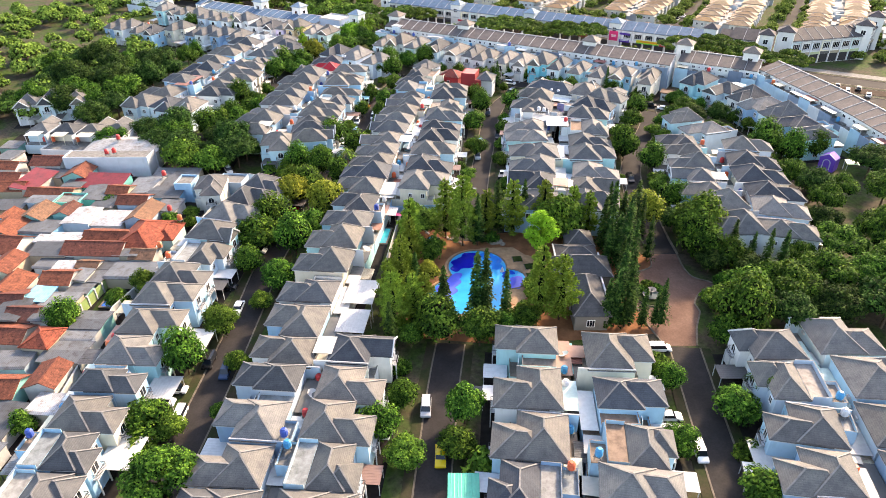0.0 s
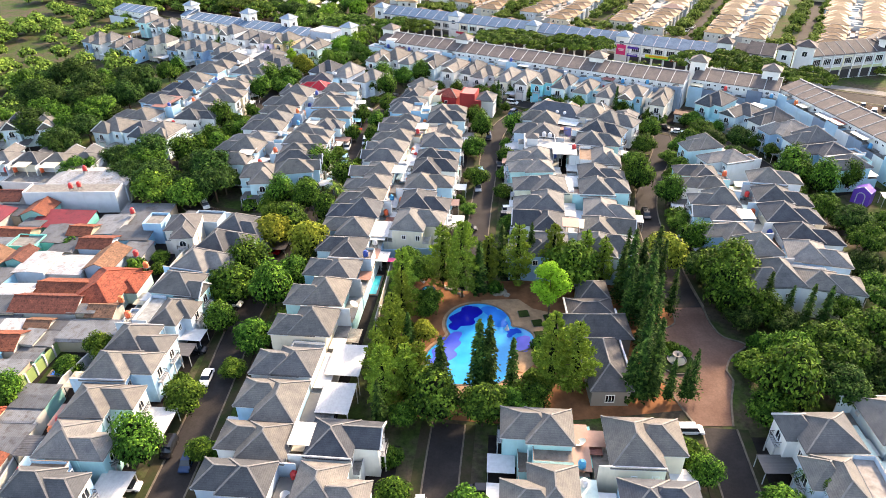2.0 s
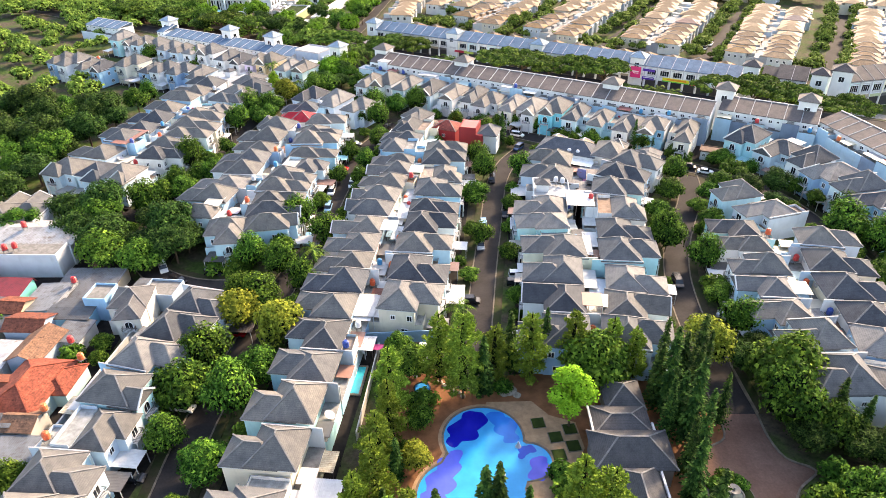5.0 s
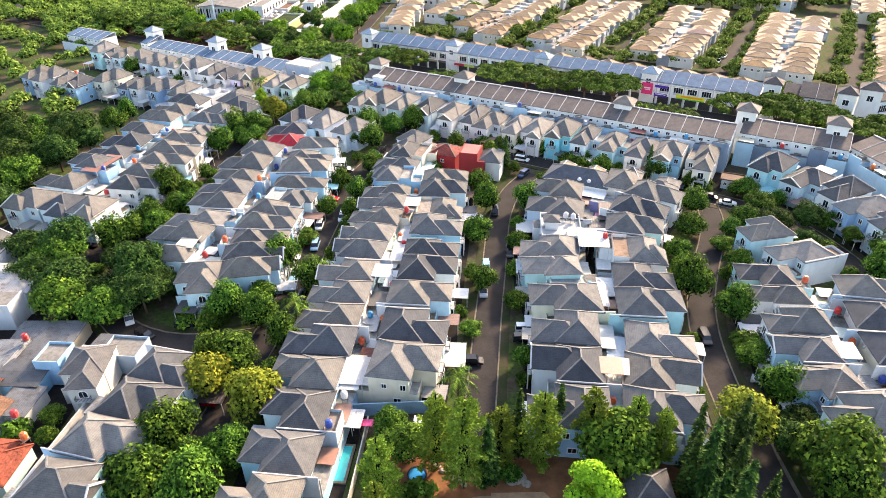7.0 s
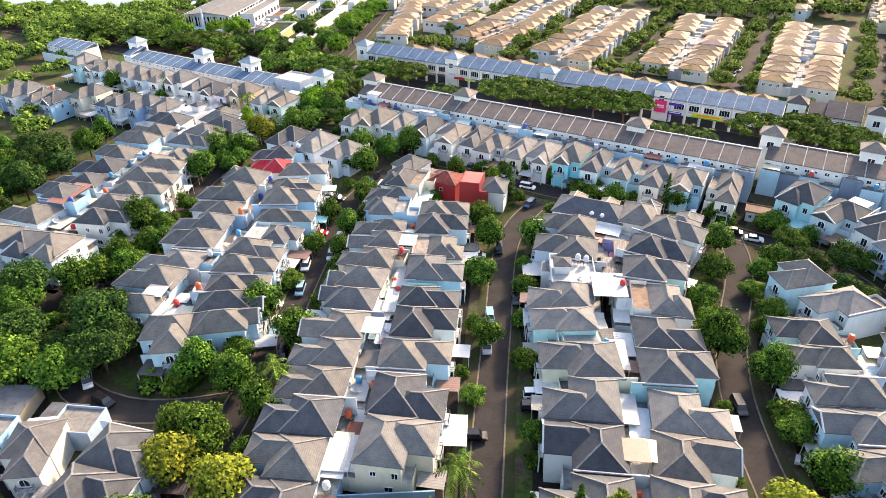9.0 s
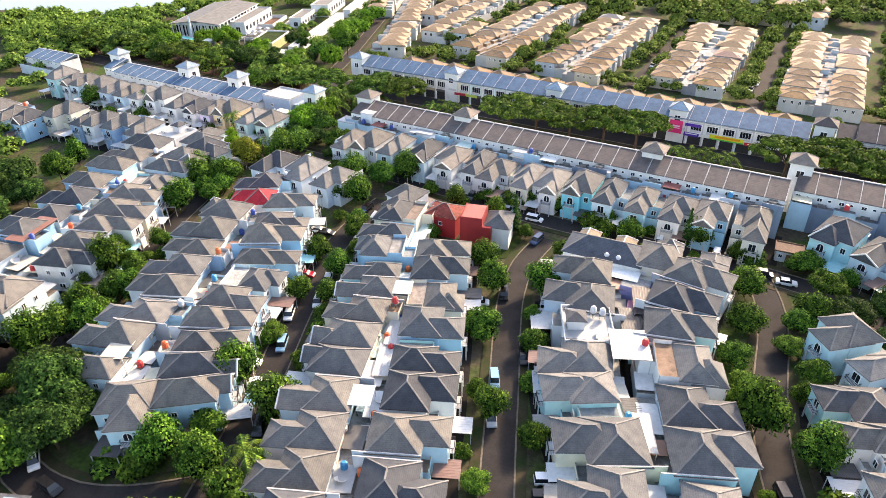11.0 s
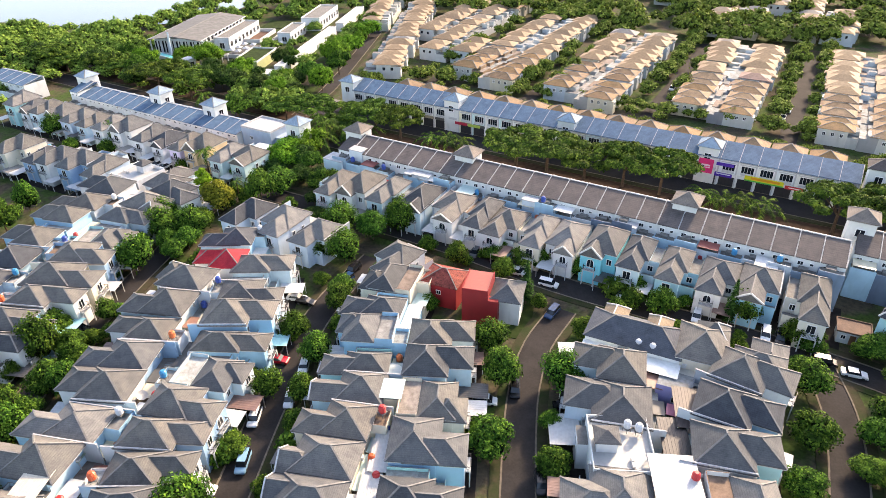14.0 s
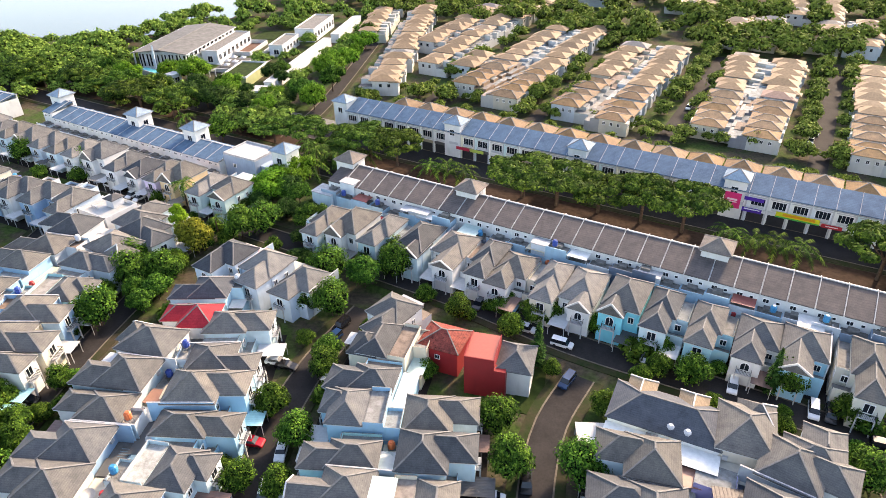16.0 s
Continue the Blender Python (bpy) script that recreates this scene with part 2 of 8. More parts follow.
# ---- building helpers ----
def part(name, bm, material, parent, label="", color=None):
    """Link a bmesh as one mesh object under a thing or a part."""
    me = bpy.data.meshes.new(name)
    bm.to_mesh(me)
    bm.free()
    me.materials.append(material)
    ob = new(name, me)
    ob.parent = parent
    if color:
        ob.color = (*color, 1)
    if label:
        tagged(ob, label)
    return ob


def thing(name, label, category, group="", kind=""):
    return tagged(new(name), label, category, group, kind)


def solo(name, bm, material, label, category, group="", kind="", color=None):
    return tagged(part(name, bm, material, None, "", color), label, category, group, kind)


def box(bm, x0, x1, y0, y1, z0, z1):
    v = [bm.verts.new(p) for p in ((x0, y0, z0), (x1, y0, z0), (x1, y1, z0), (x0, y1, z0), (x0, y0, z1), (x1, y0, z1), (x1, y1, z1), (x0, y1, z1))]
    for f in ((0, 3, 2, 1), (4, 5, 6, 7), (0, 1, 5, 4), (1, 2, 6, 5), (2, 3, 7, 6), (3, 0, 4, 7)):
        bm.faces.new([v[i] for i in f])
    return bm


def boxes(*dims):
    bm = bmesh.new()
    for d in dims:
        box(bm, *d)
    return bm


def beam(bm, a, b, w, h):
    """A bar from a to b, w wide and h high."""
    a, b = Vector(a), Vector(b)
    d = (b - a).normalized()
    side = d.cross(Vector((0, 0, 1)))
    side = (side.normalized() if side.length > 1e-4 else Vector((1, 0, 0))) * w / 2
    up = side.normalized().cross(d) * h / 2
    q = [bm.verts.new(p + s * side + u * up) for p in (a, b) for s, u in ((-1, -1), (1, -1), (1, 1), (-1, 1))]
    for f in ((3, 2, 1, 0), (4, 5, 6, 7), (0, 1, 5, 4), (1, 2, 6, 5), (2, 3, 7, 6), (3, 0, 4, 7)):
        bm.faces.new([q[i] for i in f])


def cyl(bm, x, y, z0, z1, r0, r1=None, n=12, cap=True):
    r1 = r0 if r1 is None else r1
    lo = [bm.verts.new((x + r0 * math.cos(2 * math.pi * i / n), y + r0 * math.sin(2 * math.pi * i / n), z0)) for i in range(n)]
    hi = [bm.verts.new((x + r1 * math.cos(2 * math.pi * i / n), y + r1 * math.sin(2 * math.pi * i / n), z1)) for i in range(n)]
    for i in range(n):
        bm.faces.new((lo[i], lo[(i + 1) % n], hi[(i + 1) % n], hi[i]))
    if cap:
        bm.faces.new(hi)
        bm.faces.new(lo[::-1])


def hip(bm, x0, x1, y0, y1, z, rise, thick=0.14, gable=None):
    """A hipped roof; gable: 'front' closes its -y end upright. Returns the ridge and hip lines."""
    w, d = x1 - x0, y1 - y0
    if w <= d:
        h = w / 2
        xa = (x0 + x1) / 2
        r = [(xa, y0 + (0.0 if gable == "front" else h), z + rise), (xa, y1 - h, z + rise)]
        own = [(0, 0), (1, 0), (2, 1), (3, 1)]
    else:
        h = d / 2
        ya = (y0 + y1) / 2
        r = [(x0 + h, ya, z + rise), (x1 - h, ya, z + rise)]
        own = [(0, 0), (3, 0), (1, 1), (2, 1)]
    c = [(x0, y0, z), (x1, y0, z), (x1, y1, z), (x0, y1, z)]
    lo = [bm.verts.new((p[0], p[1], z - thick)) for p in c]
    hi = [bm.verts.new(p) for p in c]
    a, b = bm.verts.new(r[0]), bm.verts.new(r[1])
    bm.faces.new(lo[::-1])
    for i in range(4):
        bm.faces.new((lo[i], lo[(i + 1) % 4], hi[(i + 1) % 4], hi[i]))
    if w <= d:
        for f in ((hi[0], hi[1], a), (hi[1], hi[2], b, a), (hi[2], hi[3], b), (hi[3], hi[0], a, b)):
            bm.faces.new(f)
    else:
        for f in ((hi[0], hi[1], b, a), (hi[1], hi[2], b), (hi[2], hi[3], a, b), (hi[3], hi[0], a)):
            bm.faces.new(f)
    lines = [(r[0], r[1])] + [(c[i], r[j]) for i, j in own]
    return lines


def caps(lines, w=0.24, h=0.12):
    bm = bmesh.new()
    for a, b in lines:
        if (Vector(a) - Vector(b)).length > 0.2:
            beam(bm, (a[0], a[1], a[2] + 0.03), (b[0], b[1], b[2] + 0.03), w, h)
    return bm


def window(parent, x, y, z, w, h, arch=False, face="-y", mull=1, frame_color=(0.8, 0.8, 0.79), name="window", whole=False):
    """A framed window on a wall that looks along -y, +y, -x or +x. The pane lies behind the frame's face."""
    n = 8 if arch else 1
    out = [(-w / 2, 0), (w / 2, 0)] + [(w / 2 * math.cos(math.pi * i / n), h - w / 2 + w / 2 * math.sin(math.pi * i / n)) for i in range(n + 1)] if arch else [(-w / 2, 0), (w / 2, 0), (w / 2, h), (-w / 2, h)]
    t = 0.10
    inn = [(px * (1 - 2 * t / w), t + (pz) * (1 - 2 * t / h)) for px, pz in out]

    def place(px, pd, pz):
        if face == "-y":
            return (x + px, y - pd, z + pz)
        if face == "+y":
            return (x - px, y + pd, z + pz)
        if face == "+x":
            return (x + pd, y + px, z + pz)
        return (x - pd, y - px, z + pz)
    bm = bmesh.new()
    k = len(out)
    fo = [bm.verts.new(place(a, 0.09, b)) for a, b in out]
    fi = [bm.verts.new(place(a, 0.09, b)) for a, b in inn]
    bo = [bm.verts.new(place(a, -0.02, b)) for a, b in out]
    bi = [bm.verts.new(place(a, 0.015, b)) for a, b in inn]
    for i in range(k):
        j = (i + 1) % k
        bm.faces.new((fo[i], fo[j], fi[j], fi[i]))
        bm.faces.new((bo[i], bo[j], fo[j], fo[i]))
        bm.faces.new((fi[i], fi[j], bi[j], bi[i]))
    for q in range(1, mull + 1):
        mx = -w / 2 + w * q / (mull + 1)
        a, b = place(mx - 0.035, 0.02, t), place(mx + 0.035, 0.07, h - t)
        box(bm, min(a[0], b[0]), max(a[0], b[0]), min(a[1], b[1]), max(a[1], b[1]), a[2], b[2])
    if whole:      # far windows: frame and pane in one
        fc = bm.faces.new([bm.verts.new(place(a, 0.02, b)) for a, b in inn])
        fc.material_index = 1
        ob = part(name, bm, M_COAT, parent, "", frame_color)
        ob.data.materials.append(M_GLASS)
        return ob
    frame_ob = part(name, bm, M_COAT, parent, "", frame_color)
    pane = bmesh.new()
    pane.faces.new([pane.verts.new(place(a, 0.02, b)) for a, b in inn])
    part("pane", pane, M_GLASS, frame_ob)
    return frame_ob


def railing(parent, x0, x1, y0, y1, z, h=0.95):
    """A balcony's slab edge rail on three sides."""
    bm = bmesh.new()
    box(bm, x0, x1, y0, y0 + 0.06, z + h - 0.06, z + h)
    box(bm, x0, x0 + 0.06, y0, y1, z + h - 0.06, z + h)
    box(bm, x1 - 0.06, x1, y0, y1, z + h - 0.06, z + h)
    n = max(3, int((x1 - x0) / 0.22))
    for i in range(n + 1):
        xx = x0 + (x1 - x0 - 0.04) * i / n
        box(bm, xx, xx + 0.04, y0 + 0.01, y0 + 0.05, z, z + h)
    for s in (x0, x1 - 0.04):
        for i in range(1, 4):
            yy = y0 + (y1 - y0) * i / 4
            box(bm, s, s + 0.04, yy, yy + 0.04, z, z + h)
    return tagged(part("railing", bm, M_DARK, parent), kind="stuff")


def smooth(points, step=3.0):
    """Catmull-Rom points along a line of few corners."""
    p = [Vector((*q[:2], 0)) for q in points]
    p = [2 * p[0] - p[1]] + p + [2 * p[-1] - p[-2]]
    out = []
    for i in range(1, len(p) - 2):
        n = max(1, int((p[i + 1] - p[i]).length / step))
        for k in range(n):
            t = k / n
            out.append(0.5 * ((2 * p[i]) + (p[i + 1] - p[i - 1]) * t + (2 * p[i - 1] - 5 * p[i] + 4 * p[i + 1] - p[i + 2]) * t * t + (3 * p[i] - p[i - 1] - 3 * p[i + 1] + p[i + 2]) * t ** 3))
    out.append(p[-2])
    return out


def ribbon(bm, pts, o0, o1, z0, z1):
    """A strip between two side offsets (to the right of the way) along pts, with its upright edges."""
    rings = []
    for i, q in enumerate(pts):
        d = (pts[min(i + 1, len(pts) - 1)] - pts[max(i - 1, 0)]).normalized()
        s = Vector((d.y, -d.x, 0))
        a, b = q + s * o0, q + s * o1
        rings.append([bm.verts.new((a.x, a.y, z0)), bm.verts.new((a.x, a.y, z1)), bm.verts.new((b.x, b.y, z1)), bm.verts.new((b.x, b.y, z0))])
    for r, t in zip(rings, rings[1:]):
        for i in range(3):
            bm.faces.new((r[i], t[i], t[i + 1], r[i + 1]))
    bm.faces.new(rings[0])
    bm.faces.new(rings[-1][::-1])
    return bm


def revolve(bm, prof, n=14, x=0.0, y=0.0):
    """A closed body turned round an upright axis from (radius, height) pairs."""
    rings = [[bm.verts.new((x + r * math.cos(2 * math.pi * i / n), y + r * math.sin(2 * math.pi * i / n), z)) for i in range(n)] for r, z in prof]
    for p, q in zip(rings, rings[1:]):
        for i in range(n):
            bm.faces.new((p[i], p[(i + 1) % n], q[(i + 1) % n], q[i]))
    bm.faces.new(rings[0][::-1])
    bm.faces.new(rings[-1])


def sheet(bm, x0, x1, y0, y1, z, rib=0.5, high=0.02, thick=0.05):
    """One ribbed metal sheet with its ribs along y."""
    n = max(3, int((x1 - x0) / rib))
    prof = []
    for i in range(n):
        xa, w = x0 + (x1 - x0) * i / n, (x1 - x0) / n
        prof += [(xa, z), (xa + w * 0.72, z), (xa + w * 0.80, z + high), (xa + w * 0.92, z + high)]
    prof.append((x1, z))
    top = [[bm.verts.new((px, yy, pz + thick)) for px, pz in prof] for yy in (y0, y1)]
    bot = [[bm.verts.new((px, yy, pz)) for px, pz in prof] for yy in (y0, y1)]
    k = len(prof)
    for i in range(k - 1):
        bm.faces.new((top[0][i], top[0][i + 1], top[1][i + 1], top[1][i]))
        bm.faces.new((bot[0][i], bot[1][i], bot[1][i + 1], bot[0][i + 1]))
        bm.faces.new((bot[0][i], bot[0][i + 1], top[0][i + 1], top[0][i]))
        bm.faces.new((bot[1][i], top[1][i], top[1][i + 1], bot[1][i + 1]))
    for i in (0, k - 1):
        bm.faces.new((bot[0][i], top[0][i], top[1][i], bot[1][i]))
    return bm


# ---- ground, streets, water ----
bm = bmesh.new()
bmesh.ops.create_grid(bm, x_segments=8, y_segments=8, size=2500)
solo("ground", bm, M_GROUND, "soil and patchy grass around the houses", "ground", kind="structure")


def street(points, width, mat=None, kerb=True, label="dark asphalt residential street with worn patches", name="road", z=0.06):
    pts = smooth(points)
    solo(name, ribbon(bmesh.new(), pts, -width / 2, width / 2, -0.2, z), mat or M_ROAD, label, "road", kind="structure")
    if kerb:
        for s in (-1, 1):
            a, b = sorted((s * (width / 2 + 0.002), s * (width / 2 + 0.28)))
            solo("kerb", ribbon(bmesh.new(), pts, a, b, -0.2, z + 0.13), M_KERB, "weathered pale concrete kerb along the street", "kerb", kind="structure")
            a, b = sorted((s * (width / 2 + 0.285), s * (width / 2 + 1.9)))
            solo("verge", ribbon(bmesh.new(), pts, a, b, -0.2, z + 0.07), M_VERGE, "narrow verge of grass and bare soil beside the kerb", "verge", kind="structure")
    return pts


street([(-45.5, 20), (-45, 50), (-43.5, 80), (-43, 104), (-43, 125), (-41, 141), (-38.5, 158), (-36, 174), (-34, 190), (-32.5, 208), (-30, 228), (-26, 243), (-19, 258)], 5.4)
street([(-5.2, 20), (-4.6, 50), (-3.6, 70), (-2.6, 85), (-1.5, 96)], 5.2)
street([(2.5, 133), (4.5, 152), (6.5, 172), (8.6, 190), (10.2, 205), (12, 216), (15.5, 227), (22, 238)], 5.0, z=0.07)
street([(38.5, 20), (39.5, 50), (41, 75), (42.5, 95)], 5.4)
street([(46.5, 143), (47, 156), (48.5, 168), (51.5, 179), (56, 190), (60.5, 200), (64, 210), (66, 222)], 5.2)
STREET_BRANCH = street([(-39.5, 166), (-46, 164.6), (-54, 164.2), (-62, 166.2), (-70, 172), (-75, 184), (-76, 200), (-74.5, 225), (-72, 245), (-69, 262), (-66, 280), (-60, 292)], 5.2, z=0.064)
STREET_NORTH = street([(-105, 319), (-80, 306), (-50, 290), (-28, 278), (0, 262), (22, 247), (45, 235), (66, 223), (80, 212), (87, 196), (90, 175), (91, 155)], 6.0, z=0.068)
street([(-112, 150), (-113, 190), (-110, 230), (-106, 262), (-104, 290), (-105, 319)], 5.0, z=0.066)
street([(46.9, 127.2), (46.7, 134), (46.6, 142.8)], 6.4, z=0.0625)
PLAZA = [(39, 95.5), (45, 95.5), (46.6, 101), (48.7, 106), (48.4, 108.5), (50.6, 112.3), (54.5, 115.6), (51, 117.9), (49.9, 122), (50, 127.2), (43.6, 127.2), (42.8, 122), (38.5, 119.4), (36.6, 115), (36.4, 108), (37.4, 101)]
bm = bmesh.new()
bm.faces.new([bm.verts.new((x, y, 0.058)) for x, y in PLAZA])
solo("paving", bm, M_BRICKPAVE, "reddish brick-paved plaza round the fountain", "paving", kind="structure")
for line in (PLAZA[1:10] + [(49.8, 134), (50, 142)], PLAZA[10:16] + [PLAZA[0]]):
    solo("kerb", ribbon(bmesh.new(), smooth(line, 1.2), -0.16, 0.16, -0.1, 0.2), M_KERB, "pale concrete kerb along the plaza", "kerb", kind="structure")
DN = Vector((0.875, -0.484, 0))          # way of the shop rows
NN = Vector((0.484, 0.875, 0))


def along(base, s, o=0.0):
    q = Vector((*base, 0)) + DN * s + NN * o
    return (q.x, q.y)


BLVD = (3, 289)
for off, lab in ((13.0, "near"), (33.5, "far")):
    street([along(BLVD, s, off) for s in (-330, -150, 0, 150, 400)], 9.0, None, True, "wide grey asphalt boulevard carriageway", "road", 0.05)
solo("median", ribbon(bmesh.new(), smooth([along(BLVD, s, 23.2) for s in (-330, 0, 400)]), -3.2, 3.2, -0.2, 0.16), M_EARTH, "bare dark-brown earth median of the boulevard", "median", kind="structure")
solo("pavement", ribbon(bmesh.new(), smooth([along(BLVD, s, 41.6) for s in (-330, 0, 400)]), -3.2, 3.2, -0.2, 0.1), M_CONC, "concrete forecourt before the shops", "pavement", kind="structure")


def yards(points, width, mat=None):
    solo("pavement", ribbon(bmesh.new(), smooth(points), -width / 2, width / 2, -0.2, 0.035), mat or M_YARD_SHADE, "paved yards and alleys between houses, near-black where shade is painted in", "pavement", kind="structure")


# ---- houses ----
WALLS = ((0.82, 0.82, 0.80),) * 3 + ((0.74, 0.77, 0.79), (0.45, 0.68, 0.82), (0.34, 0.55, 0.76), (0.30, 0.47, 0.66), (0.36, 0.62, 0.82), (0.80, 0.74, 0.60), (0.42, 0.74, 0.78), (0.52, 0.64, 0.75), (0.60, 0.76, 0.82))
ROOFS = ((0.127, 0.124, 0.122), (0.137, 0.130, 0.122), (0.113, 0.115, 0.120), (0.150, 0.140, 0.130), (0.060, 0.066, 0.078), (0.076, 0.080, 0.087), (0.131, 0.126, 0.120), (0.178, 0.174, 0.170))


def ridge_caps(lines, parent, w=0.24, h=0.12):
    return tagged(part("ridge_cap", caps(lines, w, h), M_RIDGE, parent), kind="stuff")


def house(variant, w, mirror=False, end=False):
    """A two-storey terraced villa; its front looks along -y. Its middle is under the main roof's peak.
    0 hipped wing and low rear; 1 firewall and two-storey rear box; 2 arched gable wing; 3 gable, firewall, raised canopy; 4 roof terrace; 5 broad hip; 6 hip beside a flat wing."""
    s = -1 if mirror else 1
    T = thing("house", "two-storey terraced villa with grey hipped tile roof", "house", "villas in rows")
    F, B = -4.3, 3.9
    hx = w / 2
    ww = w * (0.66, 0.62, 0.62, 0.64, 0.6, 0.68, 0.60)[variant]
    deep_wing = variant in (0, 1, 3, 5, 6)     # a full-height front wing beside a low porch
    M = -2.5 if deep_wing else F
    W0 = F - (2.0 if deep_wing else 1.6)
    fx = sorted((s * (-hx + 0.1), s * (-hx + 0.1 + ww)))
    fc = (fx[0] + fx[1]) / 2
    gx = s * (hx - w * 0.2)
    eave = (6.5, 6.3, 6.6, 6.4, 6.4, 6.6, 6.5)[variant]
    mx = sorted((-s * hx, s * (hx - w * 0.27))) if variant == 6 else [-hx, hx]
    wall = boxes((mx[0], mx[1], M, B, 0, eave), (fx[0], fx[1], W0, M + 0.01, 0, eave - (0.2 if deep_wing else 0.5)), (-hx, hx, B - 0.01, B + 2.6, 0, 3.2))
    if deep_wing:
        q = sorted((s * (hx - 0.1), fx[1] + 0.004 if s > 0 else fx[0] - 0.004))
        box(wall, q[0], q[1], F + 0.3, M, 0, 3.3)
        box(wall, q[0], q[1], F + 0.3, F + 0.42, 3.3, 4.1)
    if variant in (1, 4):      # two-storey box over half of the rear
        q = sorted((s * hx, s * (hx - w * 0.55)))
        box(wall, q[0], q[1], B - 0.02, B + 2.4, 3.2, 5.9)
        for e in ((q[0], q[1], B + 2.28, B + 2.4), (q[0], q[0] + 0.12, B, B + 2.4), (q[1] - 0.12, q[1], B, B + 2.4)):
            box(wall, *e, 5.9, 6.5)
    if variant == 6:           # lower flat side wing with a parapet
        q = sorted((s * hx, s * (hx - w * 0.27)))
        box(wall, q[0], q[1], M + 0.6, B, 0, 5.4)
        box(wall, q[0], q[1], M + 0.6, M + 0.75, 5.4, 6.0)
        box(wall, *sorted((s * hx, s * (hx - 0.14))), M + 0.75, B, 5.4, 6.0)
    screed(part("wall", wall, M_WALL, T))
    o = 0.12
    x0, x1, y0, y1 = mx[0] - o, mx[1] + o, M - 0.45, B + 0.45
    if variant == 4:
        y1 = B - 3.0
    if variant == 5:
        y0, y1 = M - 0.5, B + 1.0
    roof = bmesh.new()
    lines = hip(roof, x0, x1, y0, y1, eave + 0.15, (2.5, 2.3, 2.6, 2.4, 2.0, 2.9, 2.2)[variant])
    part("roof", roof, M_ROOF, T)
    rim = boxes((x0 + 0.03, x1 - 0.03, y0 + 0.03, y1 - 0.03, eave - 0.16, eave + 0.005))
    wing = bmesh.new()
    gable = variant in (2, 3)
    ez = eave - (0.15 if deep_wing else 0.45)
    wl = hip(wing, fx[0] - 0.3, fx[1] + 0.3, W0 - 0.4, (M + 4.6) if deep_wing else F + 3.4, ez + 0.15, ww * (0.36 if deep_wing else 0.46), gable="front" if gable else None)
    part("wing_roof", wing, M_ROOF, T)
    lines += wl[:3]
    if gable:   # white gable rim
        g = bmesh.new()
        for a, b in wl[1:3]:
            beam(g, (a[0], a[1] - 0.05, a[2] + 0.02), (b[0], b[1] - 0.05, b[2] + 0.02), 0.2, 0.28)
        box(g, fx[0] + 0.02, fx[1] - 0.02, W0 - 0.12, W0 + 0.1, ez - 0.3, ez)
        part("gable_trim", g, M_WHITE, T)
    else:
        box(rim, fx[0] - 0.27, fx[1] + 0.27, W0 - 0.37, M - 0.5, ez - 0.16, ez + 0.005)
    part("fascia", rim, M_WHITE, T)
    ridge_caps(lines, T)
    if variant == 4:
        t = boxes((-hx, hx, B - 0.12, B, eave, eave + 0.9), (-hx, -hx + 0.12, B - 2.9, B, eave, eave + 0.9), (hx - 0.12, hx, B - 2.9, B, eave, eave + 0.9), (-hx + 0.13, hx - 0.13, B - 2.9, B - 0.13, eave, eave + 0.12))
        screed(part("parapet", t, M_WALL, T))
    window(T, fc, W0, 3.7, 1.6, 1.85, variant in (0, 2, 3), "-y", 1, whole=not end)
    window(T, gx, M, 4.0, 1.15, 1.35, False, "-y", 1, whole=True)
    b = part("balcony", boxes((fc - 1.3, fc + 1.3, W0 - 0.8, W0 + 0.05, 3.25, 3.42), (fc - 1.35, fc - 1.15, W0 - 0.78, W0 - 0.6, 0, 3.25), (fc + 1.15, fc + 1.35, W0 - 0.78, W0 - 0.6, 0, 3.25)), M_WHITE, T)
    railing(b, fc - 1.28, fc + 1.28, W0 - 0.78, W0, 3.42)
    if variant in (0, 2, 5):
        part("ac_unit", boxes((gx - 0.4, gx + 0.4, B, B + 0.32, 4.6, 5.2)), M_WHITE, T)
    if end:
        for side, face in ((-hx, "-x"), (hx, "+x")):
            window(T, side, 1.4, 4.2, 0.9, 1.1, False, face, 1)
            window(T, side, -1.6, 4.0, 1.0, 1.4, False, face, 1)
            window(T, side, -0.6, 1.0, 1.3, 1.2, False, face, 1)
    if variant in (1, 3, 5):    # firewall between neighbours, with a pale cap
        f0, f1 = sorted((s * (hx - 0.15), s * (hx + 0.03)))
        fw = part("firewall", boxes((f0, f1, M - 0.4, B + 2.6, 2.8, eave + 0.4)), M_WALL, T)
        part("coping", boxes((f0 - 0.02, f1 + 0.02, M - 0.42, B + 2.62, eave + 0.4, eave + 0.46)), M_PARAPET, fw)
    can = bmesh.new()
    if variant in (0, 2):
        box(can, -hx + 0.2, hx - (0.3 if variant == 2 else 2.4), B + 0.1, B + 3.2, 4.2, 4.27)
    elif variant == 3:
        box(can, -2.0, 2.4, B - 0.5, B + 3.2, eave + 0.5, eave + 0.58)
        for px in (-1.9, 2.2):
            box(can, px, px + 0.1, B + 3.0, B + 3.1, 3.1, eave + 0.5)
    elif variant == 6:
        box(can, -hx + 0.3, hx - 0.3, B + 0.2, B + 2.9, 3.9, 3.96)
    elif variant == 5:
        box(can, -s * hx + s * 0.2 if s > 0 else hx - 3.4, -s * hx + s * 3.4 if s > 0 else hx - 0.2, B + 0.3, B + 3.0, 3.9, 3.96)
    else:
        q = sorted((-s * (hx - 0.2), -s * 0.1))
        box(can, q[0], q[1], B + 0.1, B + 2.9, 3.7, 3.77)
    part("service_canopy", can, M_COAT, T, "", (0.82, 0.82, 0.80))
    return T


TEMPLATES = {}
CANOPY_RNG = random.Random(12)


